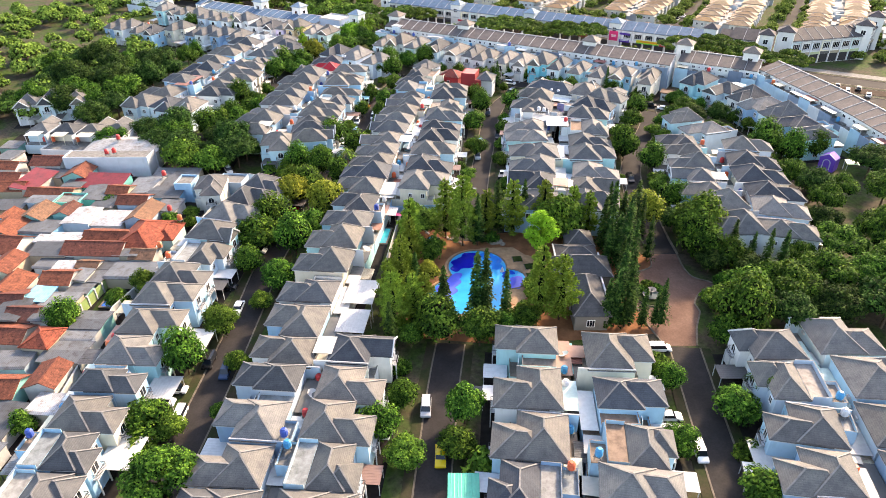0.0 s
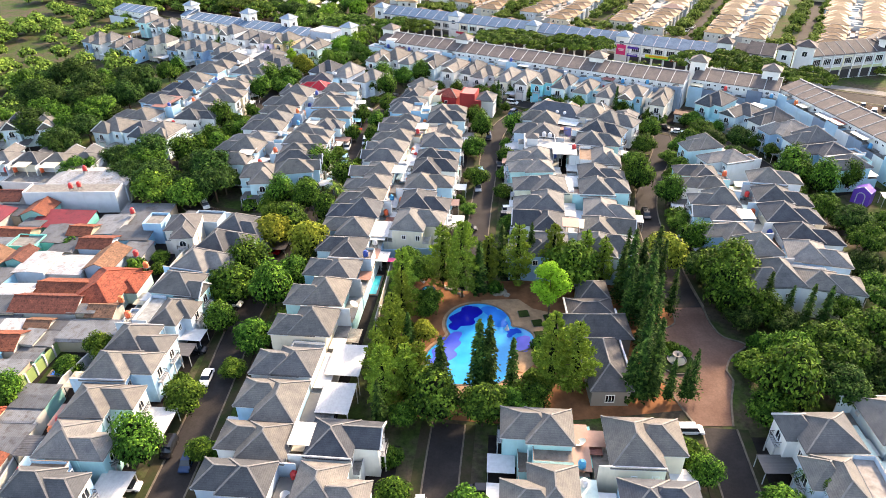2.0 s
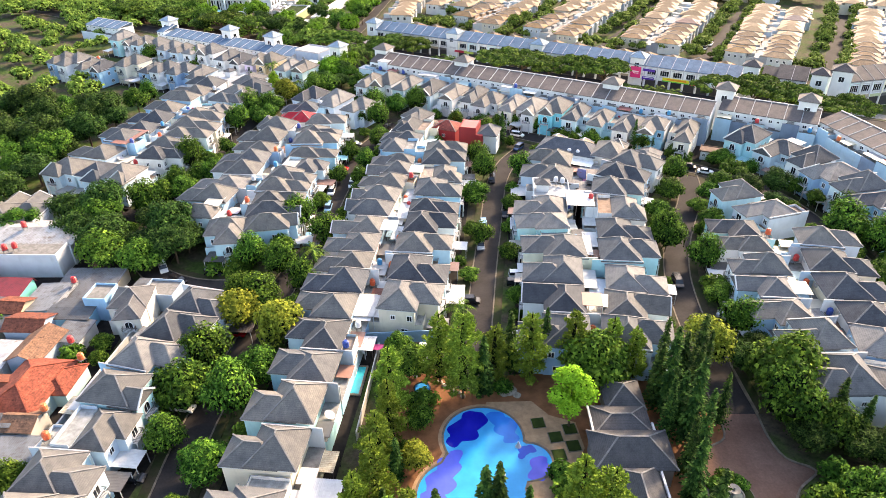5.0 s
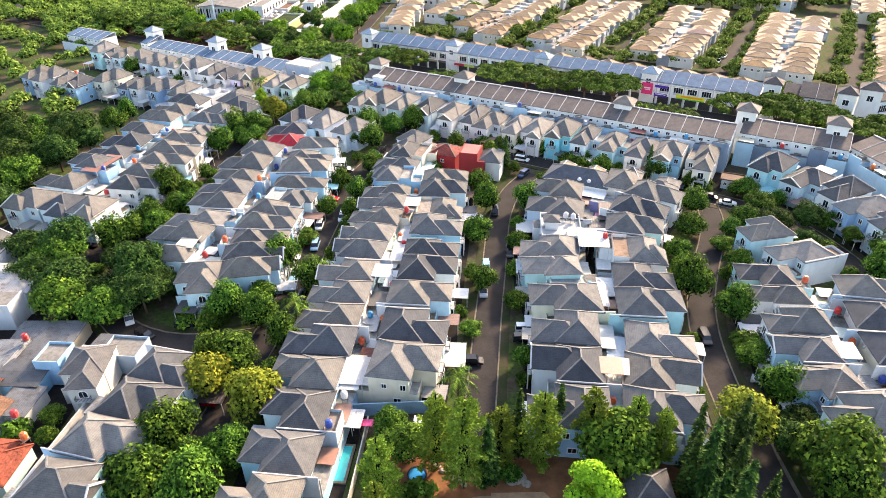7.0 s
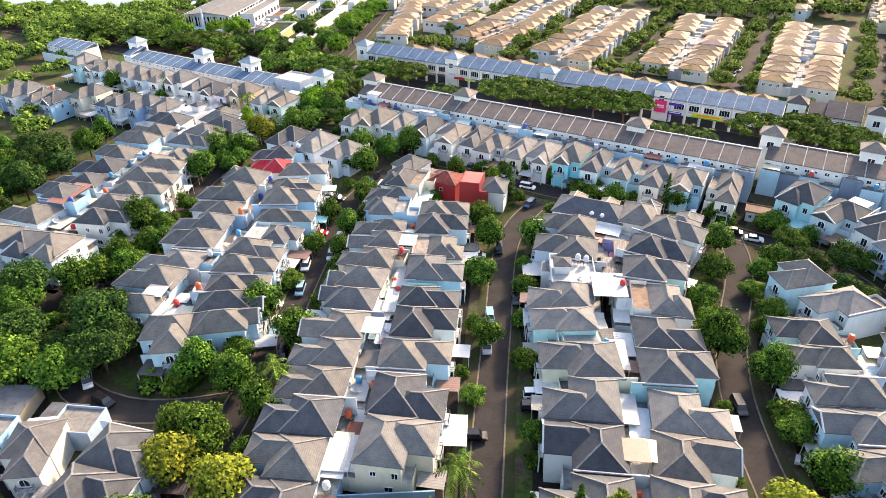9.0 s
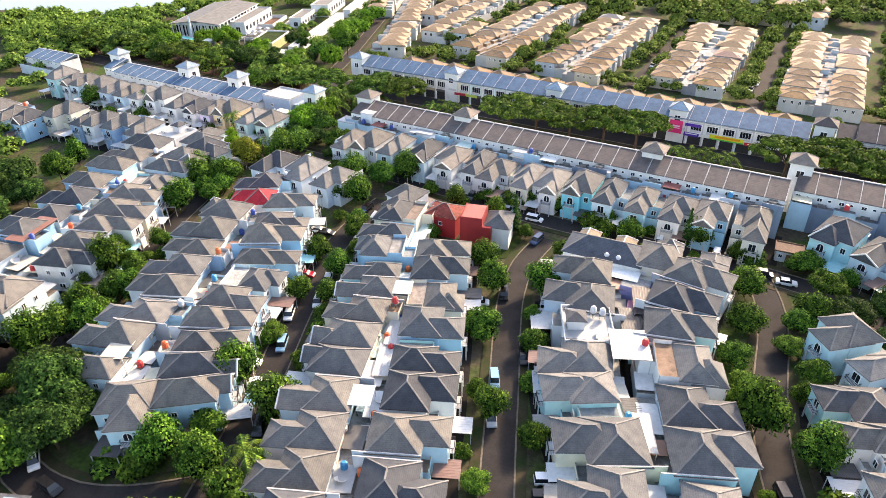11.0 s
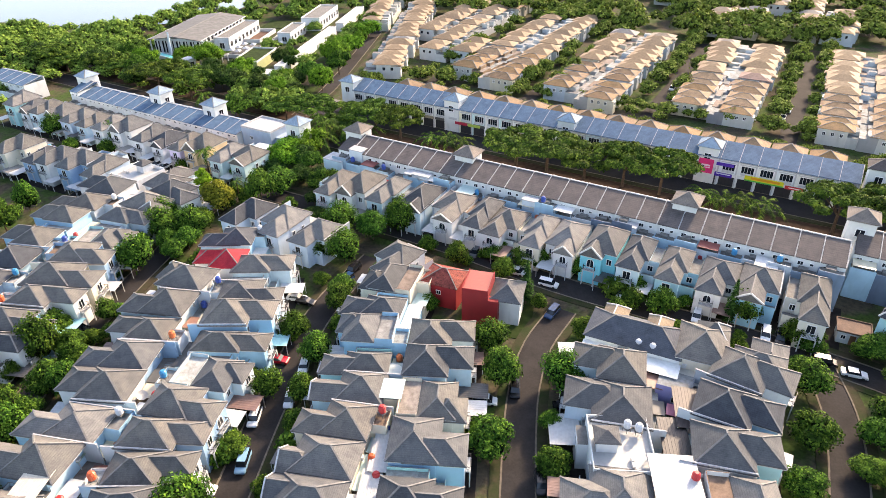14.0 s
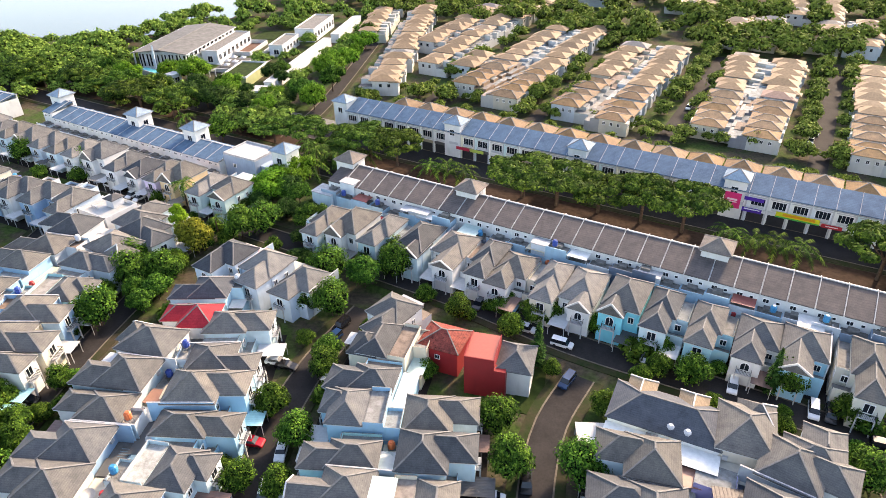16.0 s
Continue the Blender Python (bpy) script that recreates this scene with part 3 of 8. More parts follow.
def recolor(ob, wall, roof):
    for o in ob.children_recursive:
        base = o.name.split(".")[0]
        if base in ("wall", "parapet"):
            o.color = (*wall, 1)
        elif base == "firewall":
            o.color = (*rng.choice((wall, (0.47, 0.62, 0.74), (0.66, 0.72, 0.76), (0.40, 0.44, 0.48))), 1)
        elif base == "service_canopy":
            o.color = (*rng.choice(SERVICE), 1)
        elif base in ("roof", "wing_roof"):
            o.color = (*roof, 1)


SERVICE = ((0.60, 0.60, 0.59),) * 3 + ((0.36, 0.37, 0.38), (0.50, 0.48, 0.42)) + ((0.58, 0.55, 0.42), (0.45, 0.58, 0.55), (0.30, 0.16, 0.12), (0.10, 0.10, 0.10), (0.55, 0.60, 0.64))


def face_angle(fx, fy):
    return math.atan2(fx, -fy)


NAMES_OF = {(0.82, 0.82, 0.80): "white", (0.74, 0.77, 0.79): "pale grey", (0.45, 0.68, 0.82): "light blue", (0.36, 0.62, 0.82): "sky-blue", (0.80, 0.74, 0.60): "cream", (0.42, 0.76, 0.80): "turquoise", (0.42, 0.74, 0.78): "turquoise", (0.34, 0.55, 0.76): "mid-blue", (0.30, 0.47, 0.66): "steel-blue", (0.52, 0.64, 0.75): "grey-blue", (0.55, 0.66, 0.76): "grey-blue", (0.60, 0.76, 0.82): "pale blue"}
PLACED = []


def put_house(x, y, ang, w, variant=None, wall=None, roof=None, carport=True, tank=None, group="villas in rows", label=None, end=False, deep=1.0, tall=1.0):
    variant = rng.choice((0, 1, 2, 3, 0, 1, 4, 5, 5, 6, 6)) if variant is None else variant
    wq = min((6.6, 7.4, 8.4, 9.6), key=lambda q: abs(q - w))
    key = (variant, wq, rng.random() < 0.5, end)
    m = pose(x, y, 0, 0, 0, math.degrees(ang)) @ Matrix.Diagonal((min(1.12, max(0.92, w / wq)), deep, tall * rng.uniform(0.94, 1.07), 1))
    if key in TEMPLATES:
        h = copy_thing(TEMPLATES[key], m)
    else:
        h = TEMPLATES[key] = house(*key)
        h.matrix_basis = m
    wall = wall or rng.choice(WALLS)
    roof = roof or rng.choice(ROOFS)
    k = rng.uniform(0.88, 1.2)
    for ch in h.children:
        if ch.name.startswith("service_canopy"):
            ch.color = (*CANOPY_RNG.choice(((0.60, 0.60, 0.59), (0.42, 0.42, 0.41), (0.20, 0.20, 0.20), (0.36, 0.32, 0.25), (0.60, 0.60, 0.59), (0.10, 0.10, 0.10), (0.17, 0.09, 0.07), (0.30, 0.36, 0.38))), 1)
    recolor(h, wall, tuple(c * k for c in roof))
    tagged(h, label or f"{NAMES_OF.get(wall, 'painted')} two-storey villa with grey hipped tile roof", "house", group)
    PLACED.append((x, y, ang, wq, key[2]))
    s = -1 if key[2] else 1
    if carport:
        gx = s * (w / 2 - w * 0.22)
        put_carport(m @ Vector((gx, -4.3, 0)), ang, rng)
    if (tank if tank is not None else rng.random() < 0.6):
        put_tank(m @ (Vector((s * (w / 2 - 1.2), 5.2, 5.9)) if variant in (1, 4) else Vector((s * (w / 2 - 1.0), 5.3, 3.2))), rng)
    return h


CANOPY_COLORS = ((0.53, 0.54, 0.55),) * 5 + ((0.09, 0.085, 0.085), (0.25, 0.24, 0.23), (0.20, 0.12, 0.10), (0.35, 0.65, 0.68))
CARPORTS = {}


def put_carport(at, ang, r):
    col = r.choice(CANOPY_COLORS)
    if r.random() < 0.25:
        return
    ln = r.choice((4.2, 5.2))
    if ln not in CARPORTS:
        T = thing("carport", "white sheet-metal carport canopy before a villa", "carport", "carports")
        c = sheet(bmesh.new(), -1.75, 1.75, -ln, -0.03, 2.6, 0.44)
        part("canopy", c, M_COAT, T)
        for xx in (-1.65, 1.55):
            part("post", boxes((xx, xx + 0.1, -ln + 0.1, -ln + 0.2, 0, 2.5)), M_WHITE, T)
        CARPORTS[ln] = T
        o = T
    else:
        o = copy_thing(CARPORTS[ln], Matrix())
    o.matrix_basis = pose(at.x, at.y, 0.03, 0, 0, math.degrees(ang))
    for ch in o.children_recursive:
        if ch.name.split(".")[0] == "canopy":
            ch.color = (*col, 1)
    tagged(o, ("white" if col[0] > 0.5 else "turquoise" if col[2] > 0.5 else "dark") + " sheet-metal carport canopy on two posts", "carport", "carports")


TANKS = {}
TANK_COLORS = ((0.62, 0.10, 0.03), (0.62, 0.14, 0.04), (0.50, 0.03, 0.03), (0.02, 0.06, 0.28), (0.55, 0.56, 0.58), (0.02, 0.22, 0.42))


def put_tank(at, r, color=None):
    col = color or r.choice(TANK_COLORS)
    if not TANKS:
        T = thing("water_tank", "plastic roof water tank on a short stand", "water tank", "water tanks")
        b = bmesh.new()
        prof = [(0.50, 0.9), (0.56, 1.0)]
        for k in range(4):
            z = 1.08 + k * 0.24
            prof += [(0.56, z), (0.60, z + 0.04), (0.56, z + 0.09)]
        revolve(b, prof + [(0.56, 2.0), (0.36, 2.18), (0.34, 2.28), (0.30, 2.30)], 10)
        part("tank", b, M_COAT, T)
        st = bmesh.new()
        for sx in (-0.45, 0.4):
            for sy in (-0.45, 0.4):
                box(st, sx, sx + 0.06, sy, sy + 0.06, 0, 0.9)
        box(st, -0.6, 0.6, -0.6, 0.6, 0.82, 0.9)
        part("stand", st, M_CONC, T)
        TANKS[0] = T
        o = T
    else:
        o = copy_thing(TANKS[0], Matrix())
    o.matrix_basis = pose(at.x, at.y, at.z, 0, 0, r.uniform(0, 90))
    for ch in o.children_recursive:
        if ch.name.split(".")[0] in ("tank", "lid"):
            ch.color = (*col, 1)
    nm = "orange" if col[0] > 0.58 else "red" if col[0] > 0.4 and col[1] < 0.1 else "steel-grey" if col[0] > 0.5 else "blue"
    tagged(o, f"{nm} plastic water tank on a short stand at a roof", "water tank", "water tanks")


def house_row(points, side, yard=True, specs=None, **kw):
    """Houses at the given centres in a row; side: +1 looks to the right of the way along the row."""
    n = len(points)
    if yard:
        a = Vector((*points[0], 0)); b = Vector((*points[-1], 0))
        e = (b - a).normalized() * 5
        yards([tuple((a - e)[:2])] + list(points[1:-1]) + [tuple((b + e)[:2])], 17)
    for i, (x, y) in enumerate(points):
        p, q = points[max(i - 1, 0)], points[min(i + 1, n - 1)]
        dx, dy = q[0] - p[0], q[1] - p[1]
        L = math.hypot(dx, dy)
        gap = L / (2 if 0 < i < n - 1 else 1)
        fx, fy = side * dy / L, -side * dx / L
        put_house(x, y, face_angle(fx, fy), min(gap - rng.choice((0.1, 0.1, 0.1, 0.3, 0.8)), 9.6), end=i in (0, n - 1), **{**kw, **(specs or {}).get(i, {})})


def line_of(a, b, n):
    return [(a[0] + (b[0] - a[0]) * i / (n - 1), a[1] + (b[1] - a[1]) * i / (n - 1)) for i in range(n)]


house_row([(-60, 42), (-60, 49.5)] + line_of((-59.5, 57), (-57.5, 110), 8) + [(-56.5, 118.5)] + line_of((-56, 126.5), (-50, 150.5), 4), +1, specs={12: {"variant": 5}, 13: {"variant": 0, "wall": (0.52, 0.64, 0.75)}, 14: {"variant": 5, "wall": (0.52, 0.64, 0.75)}})
house_row([(-32, 46), (-31.8, 54)] + line_of((-31.5, 62), (-29, 95), 5) + line_of((-28, 105), (-24.3, 141), 5), -1)
house_row([(-21, 46), (-20.5, 54)] + line_of((-20, 62), (-18, 87), 4), +1)
house_row([(9, 42), (9.5, 50), (10.3, 59), (11.6, 68), (12.3, 77.5), (13, 88)], -1)
house_row([(22.5, 42), (23, 49.5), (24, 58), (25.5, 66), (26, 75), (26.5, 86)], +1)
house_row([(50, 45), (50.5, 53), (51, 61), (53, 70), (54.5, 79), (54.5, 88)], -1)
house_row([(64, 45), (64, 53), (64.5, 61), (65.5, 70), (66.8, 80), (66.8, 91)], +1)
house_row(line_of((-24, 149), (-21, 180), 5) + line_of((-20, 188), (-16.2, 209), 4) + line_of((-16, 216), (-14.5, 232), 3) + [(-12, 241)], -1, deep=1.08, specs={0: {"variant": 0, "wall": (0.34, 0.55, 0.76)}, 1: {"variant": 5}, 3: {"variant": 0, "wall": (0.82, 0.70, 0.66)}})
house_row([(-10, 152), (-8.6, 161.5), (-8, 171), (-7, 180), (-6.3, 189), (-5.5, 198), (-5, 206.5), (-4.3, 215), (-3.8, 223)], +1, deep=1.08, specs={0: {"variant": 0, "wall": (0.80, 0.74, 0.60)}, 1: {"variant": 5}, 2: {"variant": 5}, 3: {"variant": 0, "roof": (0.060, 0.065, 0.076)}, 7: {"wall": (0.45, 0.68, 0.82)}})
house_row([(19, 141), (20, 150.5), (21, 160), (22.3, 170), (21.2, 180), (21.5, 189), (25, 206), (27, 214)], -1, deep=1.10, specs={0: {"variant": 0, "wall": (0.34, 0.55, 0.76)}, 1: {"variant": 3}, 2: {"variant": 0, "wall": (0.42, 0.74, 0.78)}, 3: {"variant": 5}})
house_row([(31.3, 140), (33, 149), (35, 158), (36, 167.5), (36.7, 177), (38, 186.5), (39.5, 196), (42.5, 204), (48, 212)], +1, deep=1.10, specs={0: {"variant": 5}, 1: {"variant": 3}, 2: {"variant": 0}, 3: {"variant": 5}, 7: {"wall": (0.34, 0.55, 0.76)}})
house_row([(63.2, 129.3), (63, 139), (61.6, 147), (61.8, 154.6), (63, 162), (63.5, 169.5), (64.2, 177.5)], -1, specs={0: {"variant": 5}, 2: {"variant": 0, "wall": (0.34, 0.55, 0.76)}, 3: {"wall": (0.45, 0.68, 0.82)}})
house_row([(72.3, 128.2), (74.5, 137.5), (76.5, 145), (76.3, 154), (78, 163), (79.5, 171)], +1, deep=1.12)
house_row([(-44, 180), (-45, 186.3), (-45.3, 192.6), (-45.2, 199), (-44.4, 205.5), (-42.7, 213), (-42, 220.3), (-41.8, 228), (-42, 236), (-42.2, 245)], +1, deep=1.15)
house_row([(-62, 187), (-61, 194), (-59.3, 201.5), (-58.3, 209.5), (-58, 217), (-57, 224.5), (-56.5, 232), (-54.5, 240)], -1, deep=1.15)
house_row([(-85, 220.5), (-84, 227), (-82.5, 234), (-82, 241.5), (-82, 249.5), (-81.8, 258), (-80.3, 266.5), (-77, 274), (-72, 281)], +1, deep=1.16)
house_row([(-103, 224), (-100.2, 232.5), (-98.3, 241), (-97, 249), (-96, 257), (-94, 265.5), (-92, 274), (-90, 282)], -1, deep=1.16)
house_row(line_of((-150, 349.5), (-58.5, 301.3), 14), +1, tall=1.02, specs={13: {"variant": 3, "wall": (0.62, 0.80, 0.78)}, 12: {"variant": 6, "wall": (0.66, 0.82, 0.82)}, 11: {"variant": 2, "wall": (0.80, 0.60, 0.36)}, 10: {"variant": 6, "wall": (0.74, 0.62, 0.82)}, 9: {"variant": 2, "wall": (0.84, 0.84, 0.84)}, 8: {"variant": 6, "wall": (0.84, 0.83, 0.82)}, 7: {"variant": 2, "wall": (0.82, 0.82, 0.80)}, 6: {"variant": 6, "wall": (0.80, 0.83, 0.84)}, 5: {"variant": 6, "wall": (0.62, 0.78, 0.86)}, 3: {"variant": 2, "wall": (0.64, 0.80, 0.84)}})
PALE, WHITE = (0.60, 0.76, 0.82), (0.82, 0.82, 0.80)
for i, (x, y, v, col) in enumerate(((-31.5, 286, 6, PALE), (-23.5, 282.5, 2, WHITE), (-15.3, 279.6, 6, PALE), (-8.0, 276.4, 2, PALE), (-0.5, 272.5, 3, WHITE), (6.2, 269.0, 6, WHITE), (12.2, 264.6, 0, WHITE), (18.8, 261.0, 6, (0.80, 0.74, 0.60)), (25.6, 257.4, 2, WHITE), (33.0, 253.2, 2, (0.20, 0.70, 0.82)), (40.2, 249.6, 6, PALE), (47.3, 245.8, 6, (0.45, 0.74, 0.82)), (54.2, 242.2, 0, WHITE), (60.8, 238.7, 3, (0.36, 0.68, 0.84)), (68.2, 234.4, 6, (0.80, 0.76, 0.66)))):
    put_house(x, y, face_angle(-0.467, -0.884), 7.4, v, col, end=i in (0, 14), deep=1.22, tall=1.05)
yards([(-36, 288), (74, 230)], 18)
house_row([(85.5, 228.5), (92, 221.5), (96.5, 213.5), (99.3, 205), (101, 197), (102.5, 189), (103.6, 181)], +1, deep=1.15)
house_row([(-106.5, 213.4), (-97, 210.4), (-89, 208)], +1, wall=(0.60, 0.76, 0.82), variant=2)
house_row([(-128, 310), (-120, 306), (-112, 302), (-104, 298.5), (-96.5, 295)], +1)
put_house(-75.5, 286.4, face_angle(0.484, 0.875), 9.6, 0, (0.70, 0.80, 0.84), end=True, deep=1.1)
house_row([(-160, 316.5), (-153, 313), (-146, 309.5), (-139, 306)], +1)
house_row([(-129, 191), (-121, 190.6), (-113, 190.2), (-104.9, 190)], -1, variant=3, carport=False, tall=0.92)
house_row([(-146, 214), (-138.5, 215.5), (-131, 217)], +1, variant=2)
put_house(-53, 178.5, face_angle(0.1, -1), 9.6, 0, (0.50, 0.74, 0.82))
for x, y in ((-49, 269), (-40.5, 264.5), (-31.5, 260)):
    put_house(x, y, face_angle(-0.484, -0.875), 8.0, rng.choice((0, 5)), (0.66, 0.76, 0.86), carport=False, end=True)
put_house(-50, 257, face_angle(-1, 0), 7.4, 1, (0.45, 0.68, 0.82), carport=False)
put_house(70, 195, face_angle(-1, -0.2), 8.4, 0, (0.45, 0.72, 0.80), carport=False)
put_house(74.5, 186, face_angle(-1, -0.3), 7.4, 1, (0.62, 0.69, 0.76), carport=False)
put_house(43, 219, face_angle(0.4, 1), 8.4, 2, (0.78, 0.73, 0.62), carport=False)
put_house(51, 214.5, face_angle(0.5, 1), 8.4, 0, (0.62, 0.69, 0.76), carport=False)
put_house(-49.5, 248, face_angle(-1, 0), 7.4, 0, (0.74, 0.77, 0.79), (0.45, 0.03, 0.045), label="villa with a bright red metal roof")

# tan-roofed villas beyond the boulevard
TAN = ((0.255, 0.160, 0.090), (0.28, 0.19, 0.118), (0.225, 0.148, 0.09), (0.27, 0.165, 0.082))
TANS = {}


def tan_house(v, end):
    T = thing("house", "cream two-storey villa with tan hipped tile roof", "house", "tan-roofed villas")
    part("wall", boxes((-3.5, 3.5, -4.6, 3.6, 0, 6.2), (-3.5, -0.4, -5.6, -4.59, 0, 5.6)), M_WALL, T)
    screed(part("rear_block", boxes((-3.5, 3.5, 3.604, 8.6, 0, 5.2 if v else 4.2), (-3.5, 0.5 + v, 3.604, 6.6, 5.204 if v else 4.204, 6.6 if v else 5.6)), M_WALL, T, "flat-roofed rear block"))
    r = bmesh.new()
    ln = hip(r, -3.85, 3.85, -5.1 - 0.6 * v, 5.4 + 0.8 * v, 6.35, 1.5 + 0.25 * v)
    part("roof", r, M_ROOF, T)
    ridge_caps(ln, T)
    window(T, -1.9, -5.6, 3.6, 1.4, 1.5, False, "-y", 1, whole=True)
    window(T, 1.6, -4.6, 3.6, 1.2, 1.4, False, "-y", 1, whole=True)
    if end:
        for k in (-2.8, -0.4, 2.0):
            for side, face in ((-3.5, "-x"), (3.5, "+x")):
                window(T, side, k, 3.7, 1.0, 1.4, False, face, 1, whole=True)
    return T


def put_tan(x, y, ang, end):
    v = rng.randrange(2)
    m = pose(x, y, 0, 0, 0, math.degrees(ang)) @ Matrix.Diagonal((1, 1, rng.uniform(0.82, 0.95), 1))
    if (v, end) in TANS:
        h = copy_thing(TANS[v, end], m)
    else:
        h = TANS[v, end] = tan_house(v, end)
        h.matrix_basis = m
    w, q = rng.choice(((0.64, 0.59, 0.48), (0.53, 0.58, 0.63), (0.62, 0.61, 0.57))), rng.choice(TAN)
    k = rng.choice(((0.26, 0.27, 0.30), (0.52, 0.52, 0.50), (0.36, 0.30, 0.24), (0.36, 0.36, 0.36), (0.36, 0.24, 0.15)))
    for o in h.children_recursive:
        base = o.name.split(".")[0]
        if base in ("wall", "roof", "rear_block"):
            o.color = (*{"wall": w, "roof": q, "rear_block": k}[base], 1)


FAR_SPOTS = []
for sx, sy, side, n in ((5, 390, -1, 14), (18, 377, 1, 15), (38, 366, -1, 12), (51, 354, 1, 13), (80, 349, -1, 12), (93, 339, 1, 12), (117, 323, -1, 13), (130, 315, 1, 13), (158, 303, -1, 14), (171, 295, 1, 14)):
    for i in range(n):
        q = (sx + 7.3 * i * 0.484, sy + 7.3 * i * 0.875, face_angle(side * 0.875, -side * 0.484))
        if i < 5:
            put_tan(*q, i == 0)
        else:
            FAR_SPOTS.append(q)
for sx, sy, n in ((122, 452, 6), (136, 446, 6), (160, 440, 7), (174, 433, 7), (205, 405, 9), (219, 398, 9), (20, 500, 6), (30, 494, 6), (192, 290, 16), (206, 282, 16)):
    FAR_SPOTS += [(sx + 7.3 * i * 0.484, sy + 7.3 * i * 0.875, face_angle(0.875, -0.484)) for i in range(n)]
for sx, sy, n in ((-9, 418, 13), (4, 412, 3), (-12, 450, 10), (-1, 470, 9)):
    FAR_SPOTS += [(sx + 7.3 * i * 0.40, sy + 7.3 * i * 0.917, face_angle(-0.875, 0.484)) for i in range(n)]
FAR_SPOTS += [(sx + 7.3 * i * 0.484, sy + 7.3 * i * 0.875, face_angle(s * 0.875, -s * 0.484)) for sx, sy, s in ((118, 520, -1), (131, 513, 1), (170, 492, -1), (183, 485, 1), (240, 455, -1), (253, 448, 1), (70, 545, -1), (83, 538, 1)) for i in range(6)]
FAR_SPOTS += [(-27 + i * 0.7, 394 + 7.3 * i, face_angle(1, -0.1)) for i in range(18)]
FAR_SPOTS += [(-41.5 + i * 0.7, 470 + 7.3 * i, face_angle(-1, 0.1)) for i in range(8)]


def far_tiles():
    m, nt, p = nodes_of("far_tan_tiles")
    oi = nt.nodes.new("ShaderNodeObjectInfo")
    col = ramp(nt, oi.outputs["Random"], [(0.0, (0.215, 0.142, 0.082)), (0.45, (0.255, 0.168, 0.094)), (0.9, (0.29, 0.20, 0.12)), (0.95, (0.19, 0.187, 0.185)), (1.0, (0.25, 0.105, 0.065))])
    nt.links.new(mix(nt, "MULTIPLY", 0.8, col, ramp(nt, world_noise(nt, 1.2, 5), [(0.3, (0.65, 0.65, 0.65)), (0.7, (1.1, 1.1, 1.1))])), p.inputs["Base Color"])
    p.inputs["Roughness"].default_value = 0.8
    return m


M_TAN = far_tiles()
FAR_ROOFS = []


def terrace(row):
    """A far terrace: the walls of its villas with lower rear blocks and dark panes, and a hipped roof for each."""
    T = thing("terrace", "distant terrace of cream villas with tan hipped tile roofs", "terrace", "distant tan-roofed terraces")
    T.matrix_basis = pose(row[0][0], row[0][1], 0, 0, 0, math.degrees(row[0][2]))
    inv = T.matrix_basis.inverted()
    if not FAR_ROOFS:
        for v in range(4):
            r = bmesh.new()
            hip(r, -3.85, 3.85, -5.3, (4.8, 5.4, 6.0, 5.0)[v], 6.3, (1.4, 1.6, 1.8, 1.5)[v])
            if v % 2:
                hip(r, -3.7, 0.2, -6.3, -2.0, 5.75, 1.2)
            me = bpy.data.meshes.new("roof")
            r.to_mesh(me)
            r.free()
            me.materials.append(M_TAN)
            FAR_ROOFS.append(me)
    b = bmesh.new()
    for x, y, a in row:
        v, k, n = rng.randrange(4), rng.uniform(0.82, 0.95), len(b.verts)
        m = inv @ pose(x, y, 0, 0, 0, math.degrees(a)) @ Matrix.Translation((0, rng.uniform(-0.9, 0.9), 0)) @ Matrix.Diagonal((1, rng.uniform(0.92, 1.08), k, 1))
        box(b, -3.5, 3.5, -4.6, 3.6, 0, 6.15)
        box(b, -3.5, -0.4, -5.6, -4.59, 0, 5.6)
        box(b, -3.5, 3.5, 3.604, 8.6, 0, rng.uniform(3.6, 5.4))
        q = rng.uniform(-3.2, 1)
        box(b, q, q + rng.uniform(1.6, 2.6), rng.uniform(4.2, 5.6), 8.3, 3, rng.uniform(4.6, 6.6))
        g0 = len(b.faces)
        for wx, wy in ((-1.9, -5.63), (1.6, -4.63)):
            box(b, wx - 0.6, wx + 0.6, wy, wy + 0.1, 3.6, 5.0)
        for side in (-3.53, 3.43):
            for c in (-2.8, 0.2):
                box(b, side, side + 0.1, c, c + 1.0, 3.7, 5.0)
        b.faces.ensure_lookup_table()
        for f in b.faces[g0:]:
            f.material_index = 1
        b.verts.ensure_lookup_table()
        for vv in b.verts[n:]:
            vv.co = m @ vv.co
        r = new("roof", FAR_ROOFS[v])
        r.parent = T
        r.matrix_basis = m
    wall = part("wall", b, M_WALL, T, "", rng.choice(((0.60, 0.57, 0.50), (0.62, 0.62, 0.60), (0.55, 0.60, 0.64), (0.62, 0.56, 0.44))))
    wall.data.materials.append(M_GLASS)
    wall.data.materials.append(M_DECK)
    for f in wall.data.polygons:
        if f.normal.z > 0.9 and f.material_index == 0:
            f.material_index = 2


ROWS_FAR, last = [], None
for q in FAR_SPOTS:
    if last is None or math.hypot(q[0] - last[0], q[1] - last[1]) > 8 or abs(q[2] - last[2]) > 0.01:
        ROWS_FAR.append([])
    ROWS_FAR[-1].append(q)
    last = q
for row in ROWS_FAR:
    terrace(row)
for sx, sy, L in ((29, 369, 110), (67, 348, 100), (106, 328, 100), (147, 306, 110), (-9, 386, 130)):
    street([(sx - 6, sy - 11), (sx + L * 0.242, sy + L * 0.4375), (sx + L * 0.484, sy + L * 0.875)], 5.5, None, False, z=0.055)


